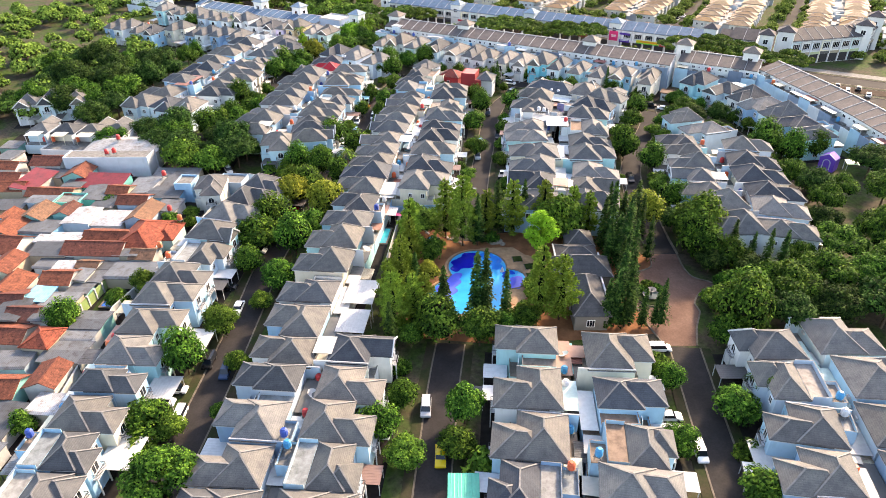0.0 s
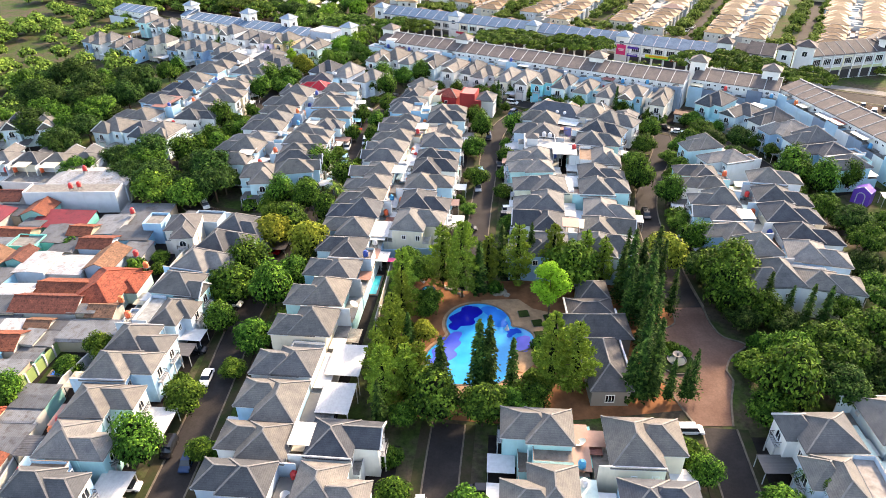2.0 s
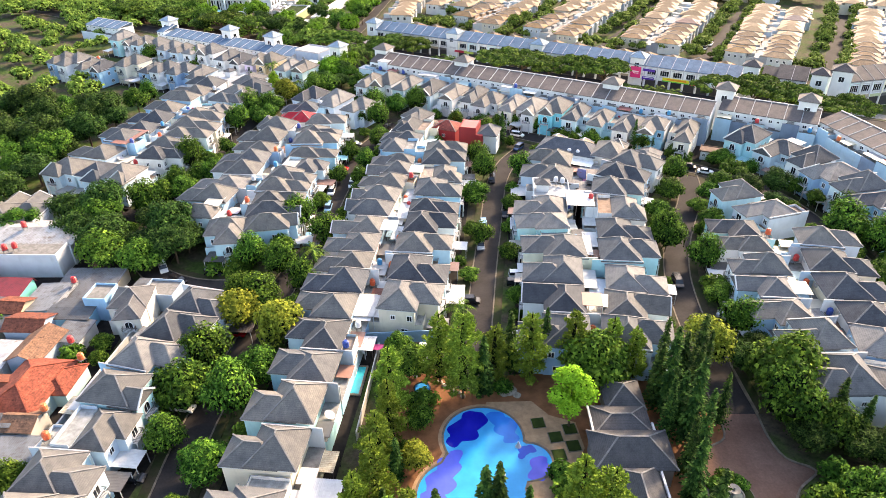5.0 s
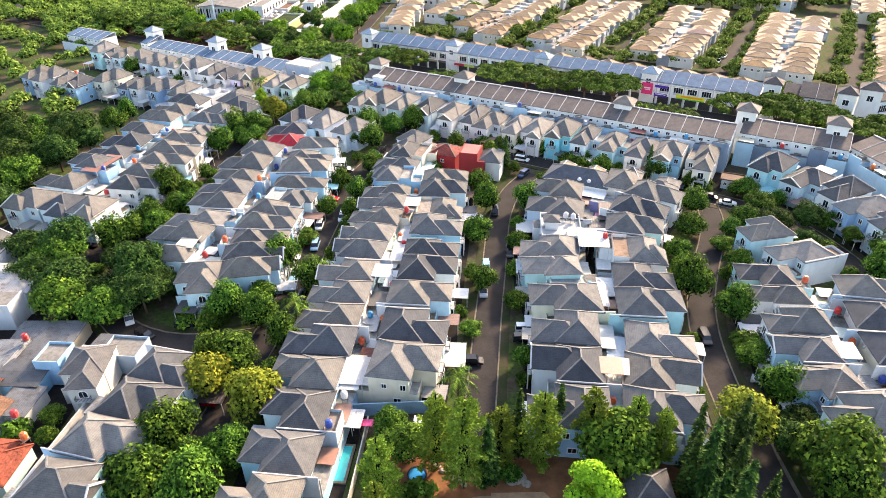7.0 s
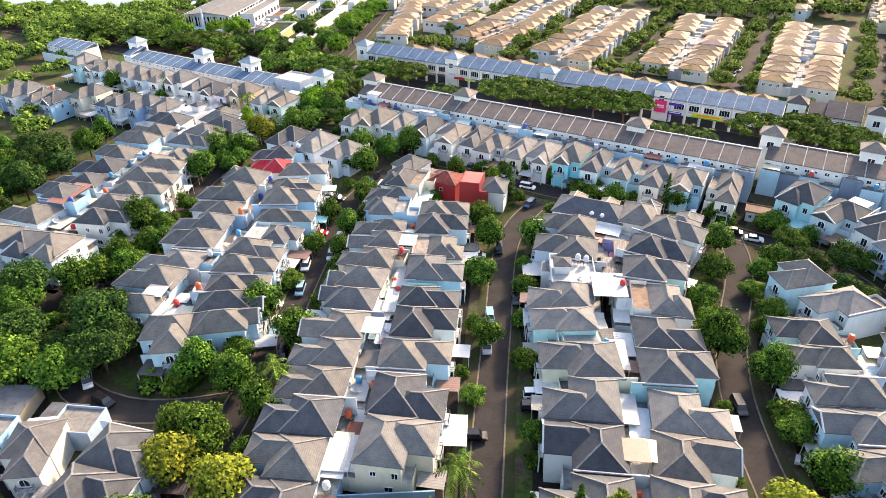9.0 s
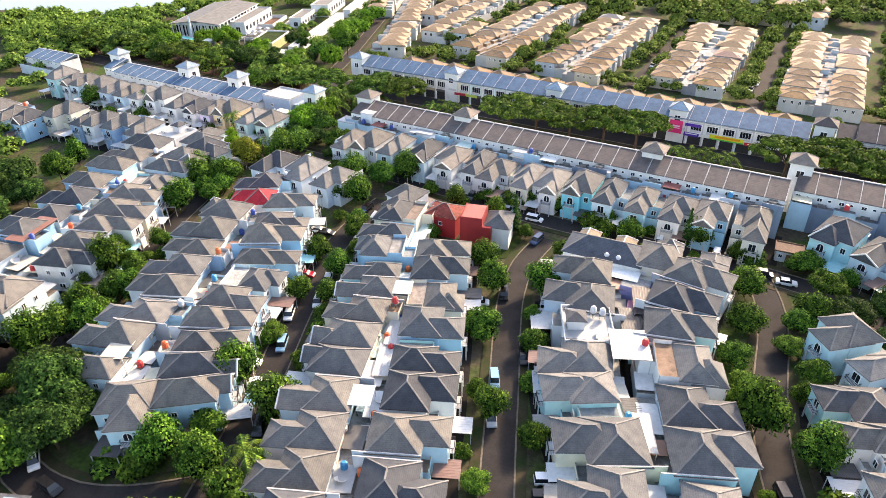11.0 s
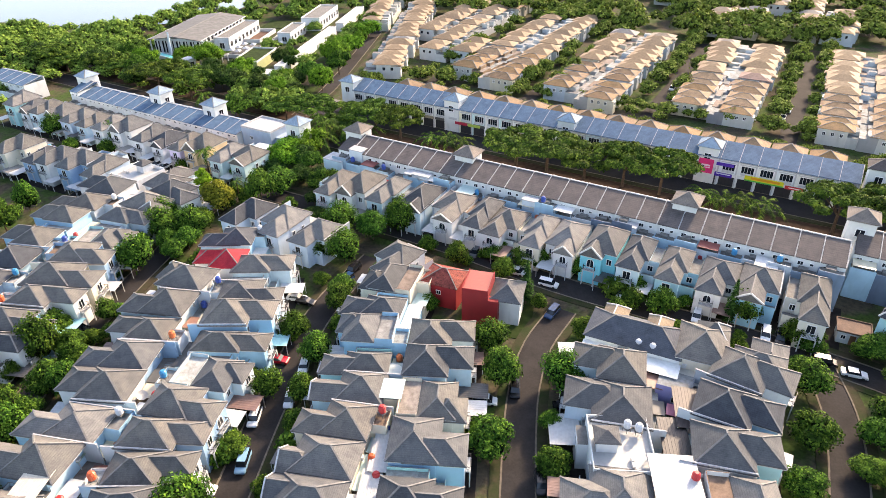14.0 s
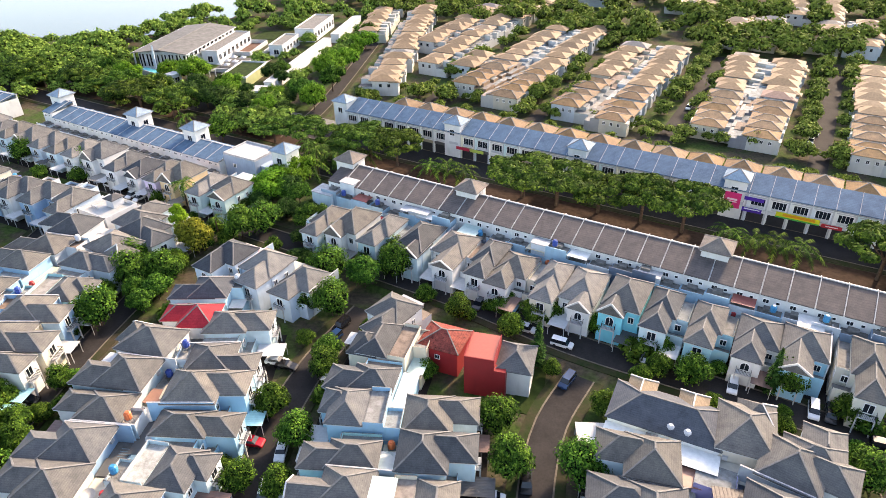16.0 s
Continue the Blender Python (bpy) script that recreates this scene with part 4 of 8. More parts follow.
# ---- shop rows ----
def shop_unit(style, u):
    T = thing("shophouse", "terraced shophouse", "shophouse", "shop rows")
    h = u / 2
    if style in ("brown", "blue_back"):
        tint = (0.112, 0.096, 0.094) if style == "brown" else (0.085, 0.150, 0.235)
        part("wall", boxes((-h, h, -7, 1.6, 0, 8.8), (-h, h, 1.2, 1.6, 8.8, 10.6)), M_WALL, T, "", (0.80, 0.80, 0.78))
        rz = 6.3 if style == "brown" else 4.6
        part("rear_wall", boxes((-h, h, -10.2, -7.004, 0, rz), (-h, h, -10.2, -10.05, rz, rz + 0.9)), M_WALL, T, "pale blue painted rear extension", (0.40, 0.62, 0.76) if style == "brown" else (0.70, 0.76, 0.80))
        prof = [(-7.3, 8.8), (-7.3, 9.0), (0.2, 11.2), (1.8, 10.6), (1.8, 10.3)]
        part("roof", prism(prof, h - 0.12), M_ROOF, T, "", tint)
        c = bmesh.new()
        beam(c, (h, -7.3, 9.0), (h, 0.2, 11.22), 0.15, 0.26)
        beam(c, (h, 0.2, 11.22), (h, 1.8, 10.64), 0.15, 0.26)
        box(c, -h + 0.12, h - 0.12, 0.05, 0.4, 11.15, 11.38)
        part("parapet", c, M_PARAPET, T)
        window(T, -h * 0.45, -7, 7.1, 1.2, 1.0, False, "-y", 1, whole=True)
        window(T, h * 0.45, -7, 7.3, 0.8, 0.7, False, "-y", 0, whole=True)
        part("service_deck", boxes((-h + 0.2, h - 0.2, -10.0, -7.01, rz, rz + 0.08), (-h * 0.5, h * 0.3, -8.4, -7.01, rz + 0.08, rz + 0.7)), M_CONC, T)
    else:
        part("wall", boxes((-h, h, -2, 8, 0, 7.8), (-h, -h + 0.35, -2.3, -2, 0, 8.0)), M_WALL, T, "", (0.80, 0.79, 0.74))
        prof = [(-2.5, 7.8), (-2.5, 8.0), (4.6, 10.4), (8.3, 8.6), (8.3, 8.3)]
        part("roof", prism(prof, h - 0.07), M_ROOF, T, "", (0.085, 0.150, 0.235) if style == "blue" else (0.075, 0.068, 0.072))
        c = bmesh.new()
        beam(c, (h, -2.5, 8.02), (h, 4.6, 10.42), 0.11, 0.16)
        box(c, -h, h, -2.56, -2.45, 7.55, 7.79)
        part("parapet", c, M_PARAPET, T)
        window(T, 0.1, -2, 4.38, u * 0.68, 2.35, False, "-y", 3, whole=True)
        part("balcony", boxes((-h * 0.62, h * 0.68, -2.5, -2.0, 4.2, 4.36), (-h * 0.62, h * 0.68, -2.5, -2.44, 4.36, 4.95)), M_WHITE, T)
        part("shopfront", boxes((-h + 0.5, h - 0.15, -2.06, -1.95, 0.1, 2.9)), M_DARK, T, "dark recessed shopfront")
        part("signboard", boxes((-h + 0.4, h - 0.1, -2.35, -2.0, 3.0, 3.8)), M_COAT, T, "", (0.7, 0.7, 0.68))
        part("cornice", boxes((-h, h, -2.2, -2.0, 6.9, 7.1), (h - 0.4, h, -2.3, -2.003, 0, 7.75)), M_WHITE, T)
    return T


def prism(prof, h):
    r = bmesh.new()
    a = [r.verts.new((-h, y, z)) for y, z in prof]
    b = [r.verts.new((h, y, z)) for y, z in prof]
    r.faces.new(a); r.faces.new(b[::-1])
    for i in range(len(prof)):
        j = (i + 1) % len(prof)
        r.faces.new((a[i], b[i], b[j], a[j]))
    return r


def tower(at, roofcol, h=13.0, s=2.6):
    T = thing("corner_tower", "white square tower with a small pyramid roof", "tower", "shop row towers")
    part("wall", boxes((-s, s, -s, s, 0, h)), M_WALL, T, "", (0.80, 0.80, 0.78))
    r = bmesh.new()
    ln = hip(r, -s - 0.6, s + 0.6, -s - 0.6, s + 0.6, h + 0.2, 1.9)
    part("roof", r, M_ROOF, T, "", roofcol)
    part("cornice", boxes((-s - 0.3, s + 0.3, -s - 0.3, s + 0.3, h - 0.25, h + 0.05)), M_WHITE, T)
    ridge_caps(ln[1:], T, 0.2, 0.12)
    window(T, 0, -s, h - 3.6, 1.8, 1.9, False, "-y", 1, whole=True)
    window(T, s, 0, h - 3.6, 1.8, 1.9, False, "+x", 1, whole=True)
    T.matrix_basis = pose(at[0], at[1], 0, 0, 0, math.degrees(math.atan2(DN.y, DN.x)))
    return T


UNITS = {}


def shop_row(line, style, unit=4.7):
    """Units along a line of corners; their backs look to the right of it."""
    for p, q in zip(line, line[1:]):
        d = Vector((q[0] - p[0], q[1] - p[1], 0))
        n = max(1, round(d.length / unit))
        u = d.length / n
        for i in range(n):
            x, y = p[0] + d.x * (i + 0.5) / n, p[1] + d.y * (i + 0.5) / n
            m = pose(x, y, 0, 0, 0, math.degrees(math.atan2(d.y, d.x))) @ Matrix.Diagonal((u / unit, 1, {"slate": 1.1, "blue_back": 0.84}.get(style, 1), 1))
            if style not in UNITS:
                o = UNITS[style] = shop_unit(style, unit)
                o.matrix_basis = m
            else:
                o = copy_thing(UNITS[style], m)
            if style == "brown":     # each owner has built the back differently
                k, hue = rng.choice((0.82, 0.95, 1.0, 1.0, 1.1, 1.22)), rng.choice(((0.36, 0.56, 0.70), (0.36, 0.56, 0.70), (0.40, 0.60, 0.72), (0.20, 0.28, 0.38), (0.62, 0.68, 0.72), (0.30, 0.42, 0.52), (0.13, 0.18, 0.26)))
                for ch in o.children:
                    base = ch.name.split(".")[0]
                    if base in ("rear_wall", "service_deck"):
                        ch.matrix_basis = Matrix.Diagonal((1, 1, k, 1))
                    if base == "rear_wall":
                        ch.color = (*hue, 1)
                if rng.random() < 0.25:
                    top = 6.3 * k + rng.uniform(1.0, 1.9)
                    cv = part("canopy", boxes((-u / 2 + 0.2, u / 2 - 0.2, -10.1, -7.02, top, top + 0.07), (-u / 2 + 0.25, -u / 2 + 0.33, -10.0, -9.9, 6.3 * k, top), (u / 2 - 0.33, u / 2 - 0.25, -10.0, -9.9, 6.3 * k, top)), M_COAT, o, "sheet roof over the rear deck", rng.choice(((0.72, 0.72, 0.70), (0.66, 0.60, 0.44), (0.30, 0.31, 0.33), (0.45, 0.46, 0.48), (0.25, 0.06, 0.05))))
                elif rng.random() < 0.35:
                    put_tank(m @ Vector((rng.uniform(-1, 1), -8.8, 6.3 * k)), rng)
            if style in ("blue", "slate"):
                c = rng.choice(((0.90, 0.90, 0.87), (0.90, 0.86, 0.66), (0.84, 0.88, 0.90), (0.90, 0.89, 0.85), (0.68, 0.86, 0.86), (0.86, 0.90, 0.92)))
                g = rng.choice(((0.7, 0.7, 0.68), (0.10, 0.10, 0.10), (0.35, 0.30, 0.22), (0.7, 0.7, 0.68), (0.45, 0.5, 0.3)))
                for ch in o.children_recursive:
                    if ch.name.split(".")[0] == "wall":
                        ch.color = (*c, 1)
                    if ch.name.split(".")[0] == "signboard":
                        ch.color = (*g, 1)
            tagged(o, "shophouse with dark brown sloping roof and white parapets" if style == "brown" else "shophouse with slate-black sloping roof and white front" if style == "slate" else "shophouse with blue-grey sloping roof and white parapets", "shophouse", "shop rows")


shop_row([along(BLVD, -37), along(BLVD, 89)], "brown")
shop_row([along(BLVD, 90, 7), along(BLVD, 118, 7)], "brown")
shop_row([(114.5, 237), (118.5, 221), (122, 206), (125, 190), (127, 172)], "brown")
for s, o, h in ((-35.5, 0.8, 12.2), (0, 0.8, 12.2), (56, 0.8, 12.2), (90.4, 8.0, 13.4), (114, 8.0, 13.4)):
    tower(along(BLVD, s, o), (0.20, 0.17, 0.15), h)
SHOP2 = (1, 336)
SHOP_YAW = math.degrees(math.atan2(DN.y, DN.x))


def roof_block(s, o, w, d, z0, z1, col, label):
    """A flat-topped stair or store room on the rear decks of the shops, with a low rim and a door."""
    T = thing("roof_block", label, "roof block", "roof blocks of the shops")
    part("wall", boxes((-w / 2, w / 2, -d / 2, d / 2, z0, z1)), M_WALL, T, "", col)
    part("rim", boxes((-w / 2 - 0.15, w / 2 + 0.15, -d / 2 - 0.15, d / 2 + 0.15, z1, z1 + 0.18)), M_PARAPET, T)
    part("door", boxes((-0.45, 0.45, -d / 2 - 0.05, -d / 2 + 0.02, z0, min(z1 - 0.2, z0 + 2.0))), M_DARK, T)
    T.matrix_basis = pose(*along(BLVD, s, o), 0, 0, 0, SHOP_YAW)


roof_block(-30.8, -5.8, 4.2, 3.4, 3.0, 9.6, (0.72, 0.77, 0.80), "pale stair block rising behind the shops")
roof_block(-36.4, -8.8, 6.0, 4.6, 0.0, 7.0, (0.62, 0.76, 0.82), "pale blue rear block with a flat white top")
roof_block(-8.6, -8.6, 5.0, 2.4, 3.0, 8.0, (0.74, 0.74, 0.73), "white store block behind the shops")
roof_block(22.0, -8.4, 3.6, 2.6, 3.0, 8.3, (0.70, 0.74, 0.78), "white store block behind the shops")
roof_block(45.5, -8.6, 4.4, 2.4, 3.0, 7.8, (0.60, 0.70, 0.78), "pale blue store block behind the shops")
shop_row([along(SHOP2, -41), along(SHOP2, 115)], "blue")
for s in (-43, -1.3, 37.7, 78.5):
    tower(along(SHOP2, s, 0.2), (0.26, 0.34, 0.42), 10.4).children[0].color = (0.90, 0.87, 0.62, 1)


def sign(s, z0, z1, w, col, bars, label, o=-2.75):
    """A flat coloured shop sign; what is written on it stays plain bars."""
    T = thing("shop_sign", label, "sign", "shop signs")
    part("board", boxes((-w / 2, w / 2, -0.06, 0.06, z0, z1)), M_COAT, T, "", col)
    for bx0, bx1, bz0, bz1, bc in bars:
        part("bar", boxes((bx0 * w, bx1 * w, -0.1, -0.062, z0 + bz0 * (z1 - z0), z0 + bz1 * (z1 - z0))), M_COAT, T, "", bc)
    x, y = along(SHOP2, s, o)
    T.matrix_basis = pose(x, y, 0, 0, 0, SHOP_YAW)


sign(78.5, 3.1, 7.2, 3.9, (0.70, 0.02, 0.16), [(-0.3, 0.3, 0.5, 0.62, (0.8, 0.6, 0.65)), (-0.2, 0.3, 0.38, 0.44, (0.8, 0.6, 0.65))], "bright pink tall shop sign with pale bars", -2.7)
sign(83.4, 6.0, 6.9, 4.5, (0.06, 0.01, 0.30), [], "deep purple shop sign band")
sign(83.4, 2.9, 4.0, 4.5, (0.06, 0.01, 0.32), [(-0.4, 0.4, 0.6, 0.85, (0.75, 0.75, 0.8))], "deep purple shop sign with white bar")
sign(93.6, 3.1, 4.6, 9.6, (0.70, 0.62, 0.02), [(-0.34, 0.4, 0.45, 0.85, (0.75, 0.28, 0.01)), (-0.5, 0.5, 0.02, 0.25, (0.05, 0.45, 0.08))], "yellow and green shop sign with orange bars")
sign(101, 3.0, 3.9, 4.4, (0.50, 0.02, 0.03), [(-0.3, 0.3, 0.4, 0.65, (0.8, 0.7, 0.7))], "red shop sign with a pale bar")
sign(42, 4.2, 4.9, 4.2, (0.30, 0.05, 0.03), [], "dark red shop awning board")
sign(64.5, 3.0, 4.4, 4.4, (0.28, 0.03, 0.03), [], "dark red shopfront board")
sign(2.5, 3.0, 3.9, 4.4, (0.45, 0.02, 0.05), [], "red shop sign board")
sign(7.2, 3.0, 3.9, 4.4, (0.45, 0.55, 0.10), [], "lime green shop sign board")
# dark-roofed arcade and car park past the end of the far shops
shop_row([along(SHOP2, 121.5, 0.5), along(SHOP2, 136, 0.5)], "slate")
shop_row([(133, 270), (164, 277), (176, 290)], "slate")
for s, o in ((118.2, -0.5), (139.6, -0.5)):
    tower(along(SHOP2, s, o), (0.09, 0.075, 0.075), 12.6, 2.5)
for at in ((131, 269.5), (166, 278), (178, 292)):
    tower(at, (0.09, 0.075, 0.075), 13.4, 3.0)
yards([along(SHOP2, 135, -22), along(SHOP2, 215, -22)], 26, M_PLAZA)
SHOP3 = (-76, 328)
shop_row([along(SHOP3, -68, 2.6), along(SHOP3, 13, 2.6)], "blue_back")
shop_row([(-178, 384), (-157, 373)], "blue_back")
for s in (-68, -29, -3.8, 31):
    tower(along(SHOP3, s, 3.6), (0.26, 0.34, 0.42), 10.9)
EB = thing("shop_block", "slate-blue flat-roofed block at the end of the shops", "building")
part("wall", boxes((-6.4, 5.4, -5.2, 4.2, 0, 8.2), (5.402, 9.4, -3.4, 4.2, 0, 6.4)), M_WALL, EB, "", (0.34, 0.43, 0.56))
part("deck", boxes((-6.25, 5.25, -5.05, 4.05, 8.2, 8.28)), M_PARAPET, EB)
part("parapet", boxes((-6.4, 5.4, -5.2, -5.05, 8.2, 8.8), (-6.4, 5.4, 4.05, 4.2, 8.2, 8.8), (-6.4, -6.25, -5.05, 4.05, 8.2, 8.8), (5.25, 5.4, -5.05, 4.05, 8.2, 8.8)), M_PARAPET, EB)
window(EB, -2.5, -5.2, 5.0, 1.2, 1.1, False, "-y", 1)
EB.matrix_basis = pose(*along(SHOP3, 19.8, 2.6), 0, 0, 0, SHOP_YAW)
# low tan roofs right behind the far shops
for i in range(15):
    x, y = along(SHOP2, -30 + i * 9.8, 16.5)
    T = thing("annex", "low rear annex with a tan hipped roof", "annex", "annexes behind the shops")
    part("wall", boxes((-4.1, 4.1, -4.1, 4.1, 0, 5.4)), M_WALL, T, "", (0.78, 0.73, 0.62))
    r = bmesh.new()
    ln = hip(r, -4.7, 4.7, -4.7, 4.7, 5.55, 2.6)
    part("roof", r, M_ROOF, T, "", rng.choice(TAN))
    ridge_caps(ln[1:], T, 0.25, 0.12)
    T.matrix_basis = pose(x, y, 0, 0, 0, -29)

# ---- trees ----
def leaf_mesh(name, lobes, count, size, mat, seed, core=True, droop=0.0, squash=1.0):
    """A crown of loose leaf clumps spread over the lobes (x, y, z, radius), with an uneven core coloured as the shade
    in its gaps.
    """
    r = np.random.RandomState(seed)
    lob = np.array(lobes, float)
    wts = lob[:, 3] ** 2
    idx = r.choice(len(lob), count, p=wts / wts.sum())
    d = r.normal(size=(count, 3))
    d[:, 2] = np.where(d[:, 2] < -0.35, -d[:, 2], d[:, 2])
    d /= np.linalg.norm(d, axis=1)[:, None]
    rad = lob[idx, 3] * r.uniform(0.62, 1.12, count)
    c = lob[idx, :3] + d * rad[:, None] * np.array([1, 1, squash])
    n = d + r.normal(scale=0.42, size=(count, 3)) + np.array([0, 0, 0.35])
    n /= np.linalg.norm(n, axis=1)[:, None]
    t = np.cross(n, r.normal(size=(count, 3)))
    t /= np.linalg.norm(t, axis=1)[:, None]
    b = np.cross(n, t)
    s = size * r.uniform(0.6, 1.35, count)[:, None]
    verts = np.stack([c - t * s * 0.55, c + t * s * 0.5 - b * s * 0.42 - n * s * 0.1, c + t * s * 0.35 + b * s * 0.5 - np.array([0, 0, droop]) * s], 1).reshape(-1, 3)
    faces = [(3 * i, 3 * i + 1, 3 * i + 2) for i in range(count)]
    me = bpy.data.meshes.new(name)
    vs = verts.tolist()
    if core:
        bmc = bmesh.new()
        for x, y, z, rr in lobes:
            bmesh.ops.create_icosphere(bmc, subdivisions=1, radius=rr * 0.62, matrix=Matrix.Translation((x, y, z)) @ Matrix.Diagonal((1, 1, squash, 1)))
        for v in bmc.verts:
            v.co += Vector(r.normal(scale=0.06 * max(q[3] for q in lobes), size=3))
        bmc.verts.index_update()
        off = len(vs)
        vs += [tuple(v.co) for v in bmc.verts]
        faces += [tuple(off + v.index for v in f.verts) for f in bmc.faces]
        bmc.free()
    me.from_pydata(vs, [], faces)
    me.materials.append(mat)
    # the core's colour is the crown's inner shade, not its leaves
    me.materials.append(M_CORE_SHADE)
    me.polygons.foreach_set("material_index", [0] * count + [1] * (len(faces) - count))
    return me


def limbs(height, r0, lobes, fork=0.45):
    b = bmesh.new()
    zf = height * fork
    cyl(b, 0, 0, -0.2, zf, r0, r0 * 0.7, 7)
    for x, y, z, rr in lobes[:6]:
        a, e = Vector((0, 0, zf - 0.2)), Vector((x * 0.8, y * 0.8, z))
        d = (e - a)
        q = d.to_track_quat("Z", "Y").to_matrix().to_4x4()
        tmp = bmesh.new()
        cyl(tmp, 0, 0, 0, d.length, r0 * 0.5, r0 * 0.18, 5)
        bmesh.ops.transform(tmp, matrix=Matrix.Translation(a) @ q, verts=tmp.verts)
        m = bpy.data.meshes.new("limb")
        tmp.to_mesh(m); tmp.free()
        b.from_mesh(m)
        bpy.data.meshes.remove(m)
    return b


def make_tree(name, label, lobes, count, size, mat, seed, height, trunk=0.16, squash=1.0, fork=0.45, droop=0.0):
    T = thing(name, label, "tree", "trees")
    part("trunk", limbs(height, trunk, lobes, fork), M_BARK, T)
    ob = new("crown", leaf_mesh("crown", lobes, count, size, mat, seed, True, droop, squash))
    ob.parent = T
    return T


def ring_lobes(seed, R, h, n, rl, spread=0.62, flat=1.0):
    r = random.Random(seed)
    out = [(0, 0, h - rl * 0.9, rl * 1.05)]
    for i in range(n):
        a = 2 * math.pi * (i + r.uniform(-0.3, 0.3)) / n
        k = r.uniform(0.75, 1.1)
        out.append((R * spread * k * math.cos(a), R * spread * k * math.sin(a), h - rl * r.uniform(1.1, 1.9) * flat, rl * r.uniform(0.75, 1.05)))
    return out


def conifer_tree(seed, h, r, mat, label, name="conifer_tree", dens=900):
    """A spire of drooping sprays in whorls round a straight stem."""
    rr = np.random.RandomState(seed)
    T = thing(name, label, "tree", "park conifers")
    b = bmesh.new()
    cyl(b, 0, 0, -0.2, h * 0.97, 0.16, 0.03, 7)
    part("trunk", b, M_BARK, T)
    vs, fs = [], []
    levels = int(h / 0.42)
    for i in range(levels):
        f = i / levels
        z = h * (0.10 + 0.88 * f)
        rad = r * (1 - f) ** 0.75 * (0.6 + 0.6 * rr.rand()) + 0.12
        k = max(5, int(dens / levels * (1 - 0.6 * f)))
        for j in range(k):
            a = rr.rand() * 2 * math.pi
            ro = rad * rr.uniform(0.55, 1.05)
            L = 0.55 + 0.35 * rr.rand()
            d = np.array([math.cos(a), math.sin(a), 0])
            sd = np.array([-math.sin(a), math.cos(a), 0])
            p = d * (ro - L * 0.5) + np.array([0, 0, z + 0.15 * rr.randn()])
            e = p + d * L * 0.8 + np.array([0, 0, -L * rr.uniform(-0.1, 0.5)])
            w = 0.16 + 0.1 * rr.rand()
            m = (p + e) / 2 + np.array([0, 0, 0.08])
            o = len(vs)
            vs += [tuple(p), tuple(m - sd * w), tuple(e), tuple(m + sd * w)]
            fs.append((o, o + 1, o + 2, o + 3))
    n = 8
    for i in range(6):         # uneven inner mass
        f = i / 6
        o = len(vs)
        z0, z1 = h * (0.12 + 0.85 * f), h * (0.12 + 0.85 * (f + 1 / 5.5))
        ra = r * 0.62 * (1 - f) ** 0.8
        for j in range(n):
            a = 2 * math.pi * j / n
            q = ra * rr.uniform(0.75, 1.1)
            vs.append((q * math.cos(a), q * math.sin(a), z0))
        vs.append((0, 0, min(z1, h)))
        fs += [(o + j, o + (j + 1) % n, o + n) for j in range(n)]
    me = bpy.data.meshes.new("crown")
    me.from_pydata(vs, [], fs)
    me.materials.append(mat)
    c = new("crown", me)
    c.parent = T
    return T


